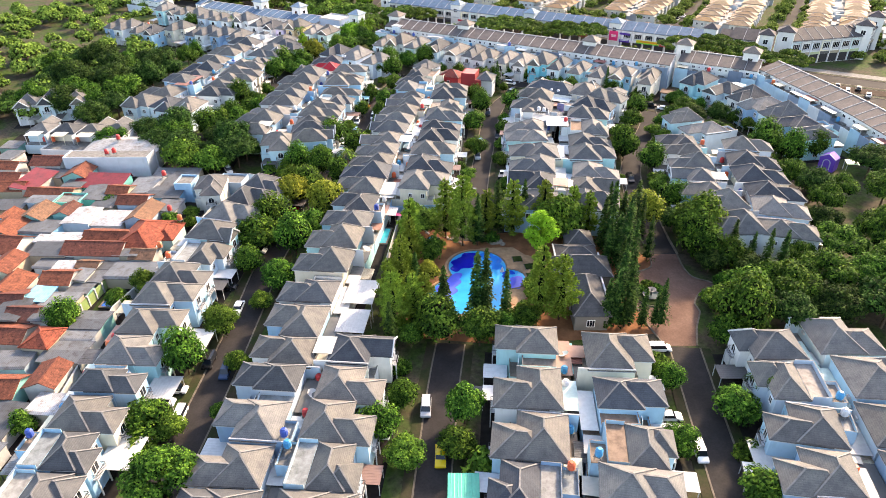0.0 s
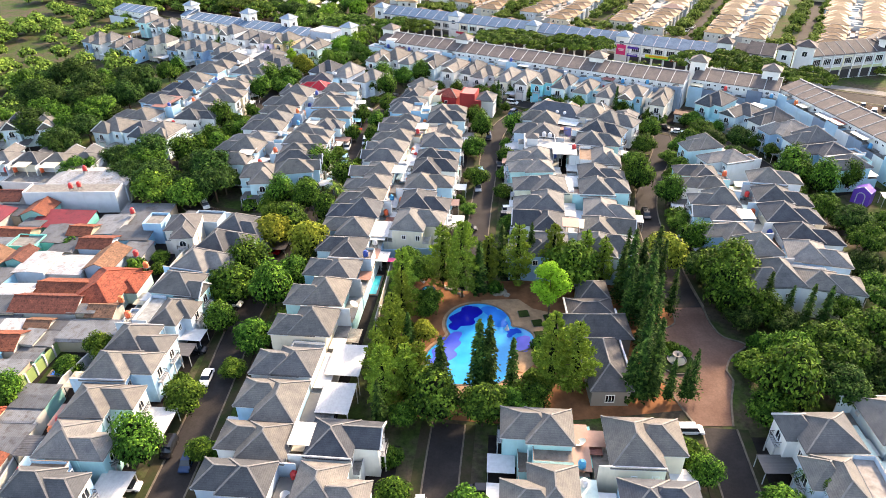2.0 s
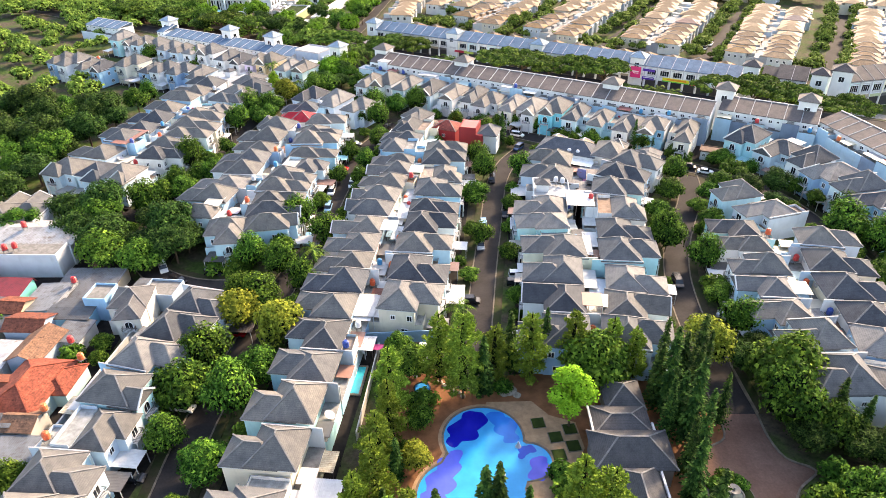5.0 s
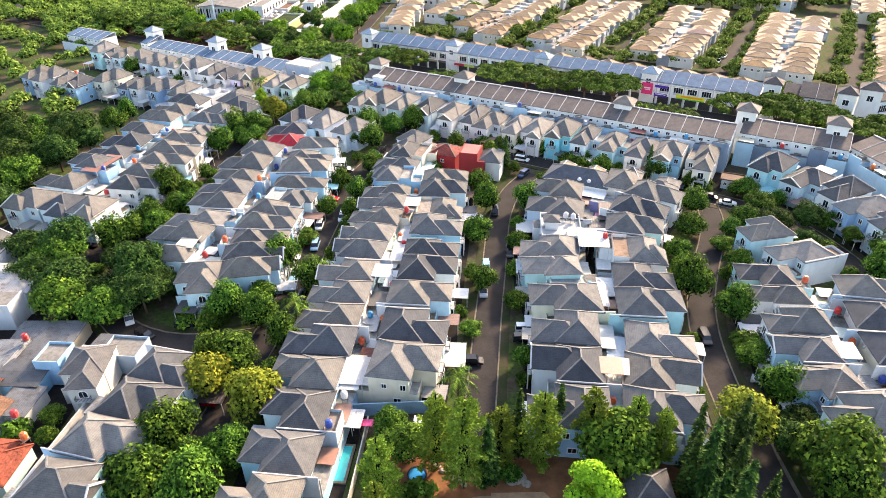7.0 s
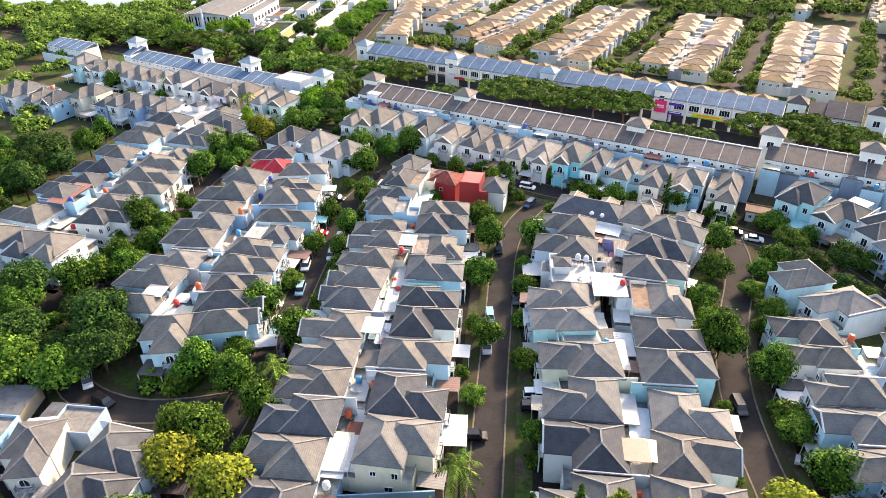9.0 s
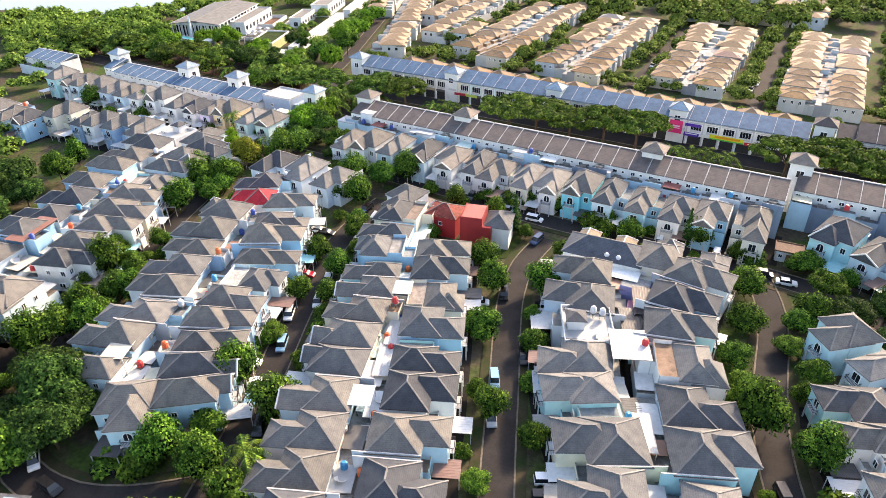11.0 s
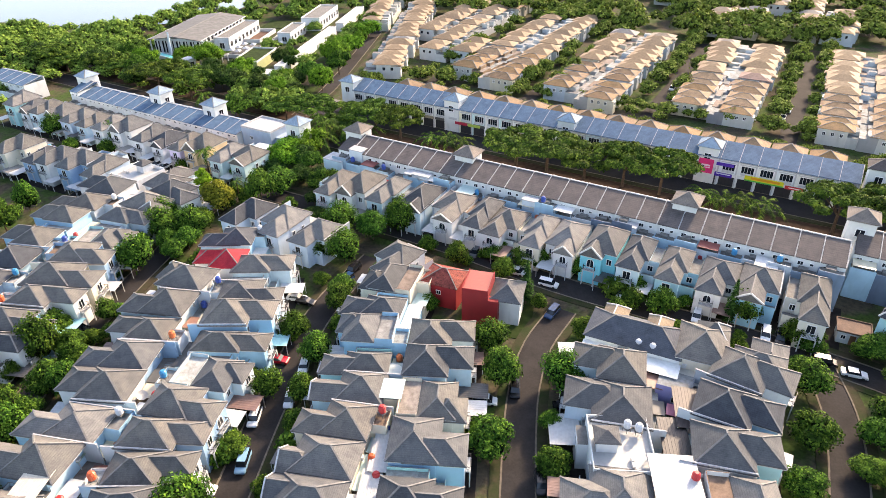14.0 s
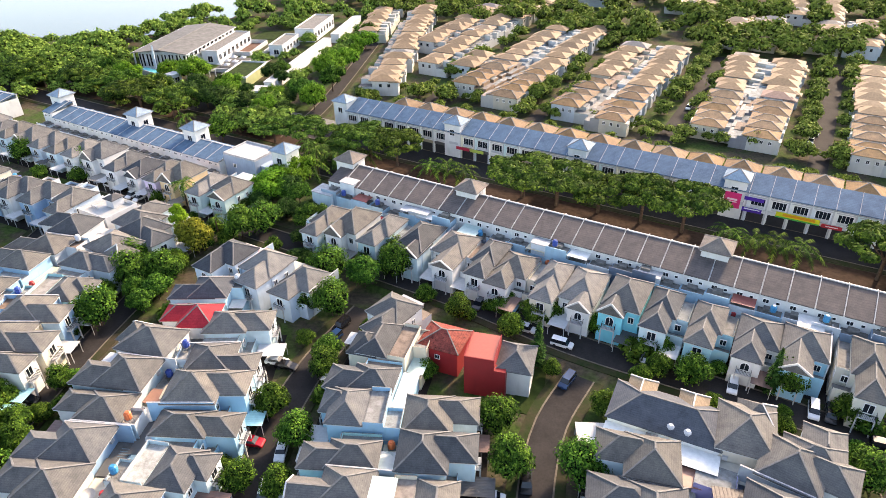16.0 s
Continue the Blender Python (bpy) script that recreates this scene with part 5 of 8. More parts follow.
def feather_pine(seed, h, r, mat):
    """A loose pine: rising boughs that carry fine drooping needles, ragged and see-through at its edge."""
    rr = np.random.RandomState(seed)
    T = thing("pine_tree", "tall feathery light green pine in the park", "tree", "park pines")
    b = bmesh.new()
    cyl(b, 0, 0, -0.2, h * 0.96, 0.19, 0.03, 7)
    vs, fs = [], []
    for i in range(60):
        f = (i + rr.rand()) / 60
        z = h * (0.10 + 0.86 * f)
        a = i * 2.4 + rr.uniform(-0.5, 0.5)
        L = r * min(1.0, 0.55 + 2.2 * f) * (1.02 - f) ** 0.62 * rr.uniform(0.55, 1.15) + 0.25
        up = rr.uniform(0.25, 0.8)
        d = np.array((math.cos(a), math.sin(a), up))
        s = np.array((-math.sin(a), math.cos(a), 0.0))
        for k in range(int(26 + 40 * L)):
            t = rr.uniform(0.2, 1.0) ** 0.8
            w = 0.30 * L * (1.15 - t) + 0.15
            p = np.array((0, 0, z)) + d * L * t + s * rr.normal() * w * 0.7 + np.array((0, 0, rr.normal() * w * 0.5 - 0.35 * t * t * L))
            q = d * rr.uniform(0.2, 0.6) + s * rr.uniform(-0.45, 0.45) + np.array((0, 0, rr.uniform(-0.5, 0.25)))
            q *= rr.uniform(0.7, 1.25) * 0.75
            side = np.cross(q, rr.normal(size=3))
            side *= rr.uniform(0.09, 0.16) / (np.linalg.norm(side) + 1e-6)
            o = len(vs)
            vs += [tuple(p), tuple(p + q * 0.5 - side), tuple(p + q), tuple(p + q * 0.5 + side)]
            fs.append((o, o + 1, o + 2, o + 3))
        if i % 5 == 0 and L > 0.9:
            beam(b, (0, 0, z), tuple(np.array((0, 0, z)) + d * L * 0.7), 0.06, 0.06)
    part("trunk", b, M_BARK, T)
    me = bpy.data.meshes.new("crown")
    n = len(fs)
    # near-black inner cones: shade within the boughs, given as colour
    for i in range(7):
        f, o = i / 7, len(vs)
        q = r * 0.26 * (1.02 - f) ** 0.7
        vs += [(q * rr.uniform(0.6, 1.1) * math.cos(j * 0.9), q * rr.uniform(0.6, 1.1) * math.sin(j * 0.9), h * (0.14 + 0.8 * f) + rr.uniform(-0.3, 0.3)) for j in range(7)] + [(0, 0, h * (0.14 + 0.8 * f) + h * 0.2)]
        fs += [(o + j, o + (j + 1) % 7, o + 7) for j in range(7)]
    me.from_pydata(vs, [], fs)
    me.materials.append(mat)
    me.materials.append(M_CORE_SHADE)
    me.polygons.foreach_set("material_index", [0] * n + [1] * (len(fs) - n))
    ob = new("crown", me)
    ob.parent = T
    return T


def palm_tree(seed, h, r, bushy=False):
    """A palm with arching pinnate fronds; a bushy one keeps them in one crown."""
    rr = random.Random(seed)
    T = thing("palm_tree", "palm tree with arching green fronds", "palm", "palms")
    b = bmesh.new()
    cyl(b, 0, 0, -0.2, h, 0.2, 0.13, 8)
    part("trunk", b, M_BARK, T)
    crown = bmesh.new()
    for i in range(11):
        a = 2 * math.pi * i / 11 + rr.uniform(-0.15, 0.15)
        el = rr.uniform(-0.1, 0.9)
        bmf = crown if bushy else bmesh.new()
        rib = [Vector((r * t * math.cos(a), r * t * math.sin(a), h + r * (el * t - 0.95 * t * t))) for t in [k / 18 for k in range(19)]]
        sd = Vector((-math.sin(a), math.cos(a), 0))
        for k in range(1, 18):      # narrow leaflets along the rib, drooping and turned to its tip
            ln = 0.95 * math.sin(math.pi * (0.10 + 0.82 * k / 18)) * rr.uniform(0.8, 1.1)
            fw = (rib[k + 1] - rib[k]) * 0.42
            for sgn in (-1, 1):
                tip = rib[k] + sd * sgn * ln * 0.8 + fw * 2.2 - Vector((0, 0, ln * rr.uniform(0.35, 0.65)))
                bmf.faces.new([bmf.verts.new(v) for v in (rib[k] - fw, rib[k] + fw, tip)])
        if not bushy:
            part("frond", bmf, M_LEAF_RAIN, T)
    if bushy:
        part("crown", crown, M_LEAF_RAIN, T)
    return T


KINDS = {}


def kinds():
    for i in range(4):
        R = (2.9, 3.2, 2.7, 3.5)[i]
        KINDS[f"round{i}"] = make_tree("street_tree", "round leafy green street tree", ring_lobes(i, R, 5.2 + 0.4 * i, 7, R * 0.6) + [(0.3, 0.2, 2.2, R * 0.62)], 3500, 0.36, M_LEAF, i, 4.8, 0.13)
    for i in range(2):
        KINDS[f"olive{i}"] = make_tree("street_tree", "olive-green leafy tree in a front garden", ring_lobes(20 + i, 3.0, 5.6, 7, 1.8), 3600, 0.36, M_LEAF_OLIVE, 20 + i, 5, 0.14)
    KINDS["gold"] = make_tree("street_tree", "leafy tree turning golden yellow", ring_lobes(30, 2.7, 5.6, 6, 1.7), 3400, 0.34, M_LEAF_GOLD, 30, 5, 0.14)
    KINDS["lime"] = make_tree("lime_tree", "bright lime-green young tree", [(0.3, 0.2, 10.4, 1.3), (-1.0, 0.7, 9.2, 1.4), (1.2, -0.6, 8.9, 1.4), (0.0, -1.4, 7.8, 1.6), (-1.6, 0.1, 6.9, 1.6), (1.6, 0.9, 6.8, 1.5), (0.4, 1.5, 5.6, 1.5), (-0.6, -1.2, 5.0, 1.5), (1.2, -0.9, 4.6, 1.2), (0.3, -0.2, 3.4, 1.1)], 6400, 0.30, M_LEAF_BRIGHT, 31, 8, 0.16)
    for i in range(2):
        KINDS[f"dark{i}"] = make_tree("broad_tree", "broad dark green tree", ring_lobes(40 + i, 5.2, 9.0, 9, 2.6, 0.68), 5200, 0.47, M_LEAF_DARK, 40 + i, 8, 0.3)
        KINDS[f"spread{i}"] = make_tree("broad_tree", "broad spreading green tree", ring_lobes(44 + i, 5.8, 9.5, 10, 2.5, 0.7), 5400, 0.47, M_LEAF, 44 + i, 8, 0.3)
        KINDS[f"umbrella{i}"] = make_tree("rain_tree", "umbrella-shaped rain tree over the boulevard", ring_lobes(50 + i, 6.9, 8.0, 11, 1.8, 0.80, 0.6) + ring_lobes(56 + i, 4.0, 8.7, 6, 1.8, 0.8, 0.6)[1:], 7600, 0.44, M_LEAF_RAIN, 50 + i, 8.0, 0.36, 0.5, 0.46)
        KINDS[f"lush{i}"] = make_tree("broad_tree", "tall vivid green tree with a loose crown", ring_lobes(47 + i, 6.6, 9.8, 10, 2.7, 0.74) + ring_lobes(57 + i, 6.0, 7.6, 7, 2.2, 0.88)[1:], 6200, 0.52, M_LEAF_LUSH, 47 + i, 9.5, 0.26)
        KINDS[f"cypress{i}"] = conifer_tree(60 + i, 13.0 + 2 * i, 1.75, M_LEAF_DARK, "dark slender conifer in the park")
        KINDS[f"pine{i}"] = feather_pine(64 + i, 14.5, 4.2 - 0.5 * i, M_LEAF_PINE)
    KINDS["arau"] = conifer_tree(70, 13.5, 2.5, M_LEAF_DARK, "dark araucaria with level whorls", "conifer_tree", 700)
    KINDS["palm"] = palm_tree(80, 6.0, 3.0)
    KINDS["low_palm"] = palm_tree(81, 3.0, 4.2, True)
    KINDS["shrub0"] = make_tree("shrub", "low rounded green shrub", ring_lobes(90, 1.1, 1.5, 4, 0.7), 800, 0.26, M_LEAF, 90, 1.0, 0.05)
    KINDS["shrub1"] = make_tree("shrub", "low rounded olive shrub", ring_lobes(91, 1.2, 1.4, 4, 0.7), 800, 0.26, M_LEAF_OLIVE, 91, 1.0, 0.05)


kinds()
USED = set()


def plant(kind, x, y, s=1.0, z=0.0):
    if y < 135 and kind[:5] in ("round", "olive"):     # the southern streets have older trees
        s *= 1.2
    sc = s * rng.uniform(0.9, 1.12)
    m = pose(x, y, z, 0, 0, rng.uniform(0, 360)) @ Matrix.Diagonal((sc, sc, s * rng.uniform(0.9, 1.15), 1))
    if kind in USED:
        return copy_thing(KINDS[kind], m)
    USED.add(kind)
    KINDS[kind].matrix_basis = m
    return KINDS[kind]


def anyround():
    return rng.choice(("round0", "round1", "round2", "round3", "round0", "round1", "olive0", "olive1"))


def line_trees(pts, off, step, s=(0.62, 1.0), keep=0.85):
    acc = rng.uniform(0, step)
    for a, b in zip(pts, pts[1:]):
        L = (b - a).length
        d = (b - a).normalized()
        sd = Vector((d.y, -d.x, 0))
        while acc < L:
            if rng.random() < keep:
                q = a + d * acc + sd * (off + rng.uniform(-0.5, 0.5))
                plant(anyround(), q.x, q.y, rng.uniform(*s))
            acc += step * rng.uniform(0.7, 1.3)
        acc -= L


line_trees(STREET_BRANCH[12:], 4.4, 9)
line_trees(STREET_BRANCH[12:], -4.6, 10)
line_trees(STREET_NORTH[30:], -4.6, 10)
line_trees(STREET_NORTH[30:], 4.8, 12)
for s in (-57, -47, -37, 4, 14, 24.4, 35, 46, 87, 97, 107, 117, 126):
    x, y = along(BLVD, s + rng.uniform(-0.5, 0.5), 23.6 + rng.uniform(-0.8, 0.8))
    plant(rng.choice(("umbrella0", "umbrella1")), x, y, rng.uniform(1.06, 1.2))
for s, o, k in ((-59, 14.2, 1.5), (-55, 16.6, 1.7), (-51, 14.4, 1.5), (-48, 18, 1.6), (-62, 18.5, 1.5)):
    plant("low_palm", *along(BLVD, s, o), k * 0.85)
for s in (-25, -20, -14, 56, 61.4, 65.9, 71.1):
    x, y = along(BLVD, s, 24 + rng.uniform(-1, 1))
    plant("low_palm", x, y, rng.uniform(0.9, 1.15))
for s, o, k, sc in ((-70, 21, "umbrella0", 0.9), (-81, 20, "umbrella1", 0.95), (-90, 26, "low_palm", 1.2), (-97, 28, "low_palm", 1.35), (-105, 26, "low_palm", 1.3), (-128, 20.5, "umbrella1", 1.22), (-146, 21, "umbrella0", 1.15), (-118, 33, "dark0", 0.95), (-109, 36, "dark1", 0.8), (-126, 34, "dark1", 0.9), (-100, 37, "lush0", 0.7), (-93, 39, "dark0", 0.7), (-137, 37, "dark0", 0.8), (-149, 34, "spread0", 0.9)):
    x, y = along(BLVD, s, o)
    plant(k, x, y, sc)
for x, y, k, sc in ((-51, 376, "lush0", 1.15), (-47.5, 396, "spread0", 0.95), (-51.5, 415, "lush1", 1.0), (-56, 384, "spread1", 0.85), (-61, 379, "dark1", 0.8), (-67, 382, "lush1", 0.75), (-47, 425, "lush1", 0.85), (-44, 441, "lush0", 0.8), (-42, 456, "lush1", 0.8), (-41, 472, "spread0", 0.8), (-74, 408, "dark0", 0.75), (-69, 404, "dark1", 0.7), (-71, 414, "spread0", 0.75), (-117.5, 415, "lush0", 1.0), (-105, 410, "lush1", 1.0), (-131, 407, "lush1", 0.9), (-139, 412, "spread0", 1.0), (-146, 405, "spread1", 1.0), (-126, 398, "spread0", 0.9), (-86, 392, "lush1", 0.85), (-93, 390, "dark1", 0.8), (-99, 394, "dark0", 0.75), (-79, 390, "dark1", 0.65), (-92, 402, "dark0", 0.6)):
    plant(k, x, y, sc)
for i in range(8):
    x, y = along(BLVD, -158 - i * 8.6 + rng.uniform(-2, 2), 23 + rng.uniform(-5, 5))
    plant(rng.choice(("umbrella0", "umbrella1", "spread0", "dark0")), x, y, rng.uniform(0.8, 1.1))

# ---- park with the pool ----
bm = bmesh.new()
ring = [(-11, 98), (6, 96), (22, 97), (38, 99), (43, 118), (44, 138), (22, 138), (4, 136), (-10, 140), (-15, 120)]
bm.faces.new([bm.verts.new((x, y, 0.045)) for x, y in ring])
solo("park_ground", bm, M_SOIL, "bare reddish park soil round the pool", "ground", kind="structure")
# Cars: place, heading, colour, minivan or not.
CARS_A = (
    (-46.7, 76.8, 0, "white", True),
    (-42.1, 87.7, 0, "dark blue", True),
    (-46.0, 90.3, 0, "black", True),
    (-45.1, 106.2, 0, "white", False),
    (-49.7, 83.0, 90, "white", True),
    (-50.8, 80.0, 90, "white", True),
    (-5.5, 79.0, 0, "silver", True),
    (-2.8, 68.8, 0, "yellow", False),
    (3.6, 82.5, 90, "black", False),
    (37.5, 70.0, 0, "white", True),
    (37.5, 94.2, 90, "white", True),
    (34.7, 77.2, 90, "white", False),
    (-46.8, 128.3, 80, "white", True),
    (-47.1, 131.5, 80, "black", True),
    (-49.6, 113.7, 90, "black", True),
    (-43.4, 148.1, 80, "red", False),
    (-66.4, 171.2, 30, "white", True),
    (-61.1, 166.1, 60, "black", True),
    (-54.0, 169.2, 90, "black", True),
    (-41.5, 178.6, 90, "black", True),
    (-35.5, 182.6, 0, "light blue", True),
    (-32.5, 178.0, 0, "black", True),
    (-33.3, 198.8, 0, "light blue", True),
    (6.8, 189.1, 0, "light blue", True),
    (5.8, 180.1, 0, "silver", True),
)
CARS_B = (
    (2.8, 158.2, 90, "black", True),
    (13.7, 167.5, 90, "white", True),
    (13.0, 164.5, 90, "black", True),
    (47.5, 164.6, 0, "black", True),
    (53.9, 152.5, 60, "silver", False),
    (-6.3, 141.8, 0, "white", True),
    (12.5, 195.0, 0, "black", True),
    (-37.6, 231.7, 80, "red", False),
    (-28.8, 212.5, 0, "white", True),
    (-28.0, 220.6, 0, "white", False),
    (-33.9, 208.2, 0, "white", True),
    (-38.4, 212.5, 85, "black", True),
    (-38.1, 193.8, 85, "white", False),
    (-34.9, 188.4, 85, "white", False),
    (10.2, 214.7, -5, "black", True),
    (19.4, 236.4, -35, "dark blue", True),
    (4.8, 211.9, 85, "white", True),
    (70.7, 218.4, 70, "white", False),
    (67.0, 221.7, 70, "black", True),
    (19.9, 246.5, 65, "white", True),
    (18.4, 210.7, 90, "black", False),
    (-67.8, 266.8, -15, "white", True),
)
CARS_C = (
    (-31.5, 240.4, 75, "black", False),
    (-33.6, 241.7, 80, "white", False),
    (-23.1, 252.4, -30, "black", True),
    (-24.1, 248.1, -30, "dark blue", True),
    (-33.3, 222.5, 80, "red", False),
    (34.4, 243.4, -25, "white", True),
    (47.8, 240.7, -25, "silver", True),
    (48.1, 235.2, -25, "white", True),
    (59.4, 229.3, -25, "white", True),
    (61.7, 228.3, -25, "black", True),
    (11.2, 255.6, -25, "light blue", True),
    (13.3, 251.1, 65, "silver", True),
    (4.5, 259.2, -25, "grey", True),
    (-89.1, 309.4, -25, "white", True),
    (-86.3, 307.7, -25, "white", True),
    (-76.9, 230.0, 90, "white", True),
    (-75.3, 231.6, 90, "black", True),
    (-32.7, 365.5, 30, "white", True),
    (81.9, 373.4, -30, "white", True),
    (110.2, 342.5, -30, "white", True),
    (115.0, 349.2, -30, "white", False),
)


def blob_outline(circles, n=90):
    """The outline of a union of circles, as seen from the first one's middle."""
    cx, cy, _ = circles[0]
    out = []
    for i in range(n):
        a = 2 * math.pi * i / n
        d = Vector((math.cos(a), math.sin(a)))
        best = 0.5
        for x, y, r in circles:
            o = Vector((cx - x, cy - y))
            b = o.dot(d)
            q = b * b - (o.length_squared - r * r)
            if q > 0:
                best = max(best, -b + math.sqrt(q))
        out.append((cx + best * d.x, cy + best * d.y))
    return out


def pool_mat():
    """Water over glazed tiles: the colour of each object is that of its tiles."""
    m, nt, p = nodes_of("pool_water")
    oi = nt.nodes.new("ShaderNodeObjectInfo")
    a = ramp(nt, world_noise(nt, 0.35, 4), [(0.3, (0.75, 0.80, 0.85)), (0.7, (1.1, 1.1, 1.08))])
    nt.links.new(mix(nt, "MULTIPLY", 0.9, oi.outputs["Color"], a), p.inputs["Base Color"])
    p.inputs["Roughness"].default_value = 0.06
    p.inputs["Specular IOR Level"].default_value = 0.2
    bump(nt, p, world_noise(nt, 2.0, 3), 0.12, 0.03)
    return m


M_POOL = pool_mat()
M_POOLDECK = plain("pool_deck_stone", (0.36, 0.235, 0.14), 0.85, 0, 0.3, 0.7)
POOL = [(4, 115, 6.6), (4.2, 122.2, 6.4), (11.2, 117.4, 3.5), (0.2, 111.3, 6.2), (4, 110.8, 6.2)]


def flat(pts, z):
    bm = bmesh.new()
    bm.faces.new([bm.verts.new((x, y, z)) for x, y in pts])
    return bm


solo("pool_deck", flat(blob_outline([(x, y, r + 0.9) for x, y, r in POOL]), 0.06), M_POOLDECK, "tan stone terrace round the pool", "pavement", kind="structure")
solo("pool_terrace", flat([(5, 128), (5, 130), (12.8, 130.2), (15.4, 127), (19.6, 125.4), (20.2, 120), (18, 116), (15, 111.5), (12, 108), (9, 110)], 0.054), M_POOLDECK, "tan stone pool terrace set with planted squares", "pavement", kind="structure")
solo("pool_terrace", flat([(-6.5, 106), (-4.5, 101.5), (3, 100.8), (9, 102), (12, 108), (2, 107)], 0.051), M_POOLDECK, "tan stone strip at the pool's end", "pavement", kind="structure")
for x, y in ((13.4, 125.2), (15.9, 122.2), (18.4, 123.9), (18.5, 120.4), (16.0, 118.6)):
    T = thing("planting_square", "square bed of low green planting in the terrace", "plant bed", "planted squares")
    part("edge", boxes((-1.15, 1.15, -1.15, 1.15, 0, 0.05)), M_KERB, T)
    part("planting", boxes((-1.0, 1.0, -1.0, 1.0, 0.05, 0.16)), M_GRASS, T)
    T.matrix_basis = pose(x, y, 0.055, 0, 0, 8)
PT = thing("swimming_pool", "free-form swimming pool with blue water", "swimming pool")
part("water", flat(blob_outline(POOL), 0.085), M_POOL, PT, "", (0.016, 0.30, 0.62))
for circles, z, col in (([(1.0, 123.6, 2.5), (2.9, 125.9, 2.1), (-0.4, 121.6, 1.3)], 0.093, (0.003, 0.008, 0.30)), ([(8.0, 124.4, 1.9), (6.6, 126.3, 1.6), (8.6, 122.0, 1.3)], 0.097, (0.006, 0.15, 0.56)), ([(-2.6, 113.4, 2.3), (-1.4, 116.2, 1.9), (-3.6, 110.4, 2.0), (-3.4, 108.4, 1.7), (-0.4, 118.6, 1.2)], 0.101, (0.075, 0.11, 0.60)), ([(12.8, 116.4, 1.6), (12.2, 114.9, 1.4), (13.3, 117.6, 0.9)], 0.105, (0.10, 0.11, 0.58)), ([(10.6, 119.6, 0.9), (11.7, 119.6, 0.8), (9.9, 118.6, 0.6)], 0.109, (0.006, 0.06, 0.42))):
    rim = [(x + 0.22 * math.sin(2.1 * y + z * 90), y + 0.25 * math.sin(1.7 * x + z * 60)) for x, y in blob_outline(circles, 70)]
    part("tile_zone", flat(rim, z), M_POOL, PT, "", col)
bm = bmesh.new()
o0, o1 = blob_outline(POOL), blob_outline([(x, y, r + 0.35) for x, y, r in POOL])
rings = [[bm.verts.new((*q, z)) for q in o] for o, z in ((o0, 0.07), (o0, 0.14), (o1, 0.14), (o1, 0.05))]
for r0, r1 in zip(rings, rings[1:]):
    for i in range(len(r0)):
        j = (i + 1) % len(r0)
        bm.faces.new((r0[i], r0[j], r1[j], r1[i]))
part("coping", bm, M_KERB, PT)

# park clubhouse: low hipped grey roofs in a chain
CL = thing("clubhouse", "low park clubhouse with chained grey hipped roofs", "clubhouse")
lines = []
for x0, x1, y0, y1, z, rise in ((22, 29.4, 99.6, 113.4, 3.6, 3.0), (20, 32.2, 112.3, 120, 4.0, 2.9), (21.3, 30.4, 119.4, 125.4, 3.8, 1.3), (24, 30.6, 124.6, 131.4, 3.6, 2.4)):
    roofb = bmesh.new()
    part("wall", boxes((x0 + 0.5, x1 - 0.5, y0 + 0.4, y1 - 0.4, 0, z)), M_WALL, CL, "", (0.24, 0.22, 0.20))
    lines += hip(roofb, x0, x1, y0, y1, z + 0.15, rise)
    part("roof", roofb, M_ROOF, CL, "", (0.085, 0.084, 0.088))
for gx, g0, g1 in ((29.55, 104.5, 112.2), (21.1, 119.6, 125.2), (30.55, 119.8, 121.5)):
    part("gutter", boxes((gx - 0.16, gx + 0.16, g0, g1, 3.85, 4.25)), M_WHITE, CL)
window(CL, 25.6, 100.0, 0.9, 1.6, 1.7, False, "-y", 2)
ridge_caps(lines, CL)

# fountain on its round bed
FT = thing("fountain", "white tiered fountain in a round planted bed", "fountain")
b = bmesh.new(); cyl(b, 0, 0, 0, 0.3, 3.4, 3.4, 28); part("bed", b, M_KERB, FT)
b = bmesh.new(); cyl(b, 0, 0, 0.3, 0.4, 3.15, 3.15, 28); part("planting", b, M_GRASS, FT)
b = bmesh.new(); revolve(b, [(1.5, 0.4), (1.75, 0.8), (1.55, 0.8), (1.5, 0.62), (0.3, 0.6)], 26); part("basin", b, M_CONC, FT)
b = bmesh.new(); cyl(b, 0, 0, 0.6, 0.7, 1.5, 1.5, 24); part("water", b, M_POOL, FT, "", (0.10, 0.13, 0.11))
b = bmesh.new(); revolve(b, [(0.22, 0.6), (0.16, 1.5), (0.9, 1.95), (0.92, 2.02), (0.8, 2.0), (0.2, 1.75), (0.1, 2.3)], 20); part("bowl", b, M_CONC, FT)
FT.matrix_basis = pose(40.0, 110.8, 0.06)

def boulder(x, y, r, seed):
    """An uneven garden rock, half sunk."""
    b = bmesh.new()
    bmesh.ops.create_icosphere(b, subdivisions=2, radius=r)
    q = random.Random(seed)
    for v in b.verts:
        v.co = Vector((v.co.x, v.co.y, v.co.z * 0.6)) * q.uniform(0.82, 1.14)
    ob = solo("rock", b, M_ROCK, "pale weathered rock in the park soil", "rock", "garden rocks")
    ob.matrix_basis = pose(x, y, 0.1, 0, 0, seed * 37)


for k in range(9):
    boulder(-3.4 + 0.55 * k, 135.0 - 0.42 * k + 0.25 * math.sin(k * 2.1), 0.32 + 0.1 * (k % 3), k)
for k, (x, y, r) in enumerate(((8.2, 132.0, 0.9), (9.4, 132.7, 1.2), (10.4, 131.6, 0.7), (7.2, 132.8, 0.6))):
    boulder(x, y, r, 20 + k)
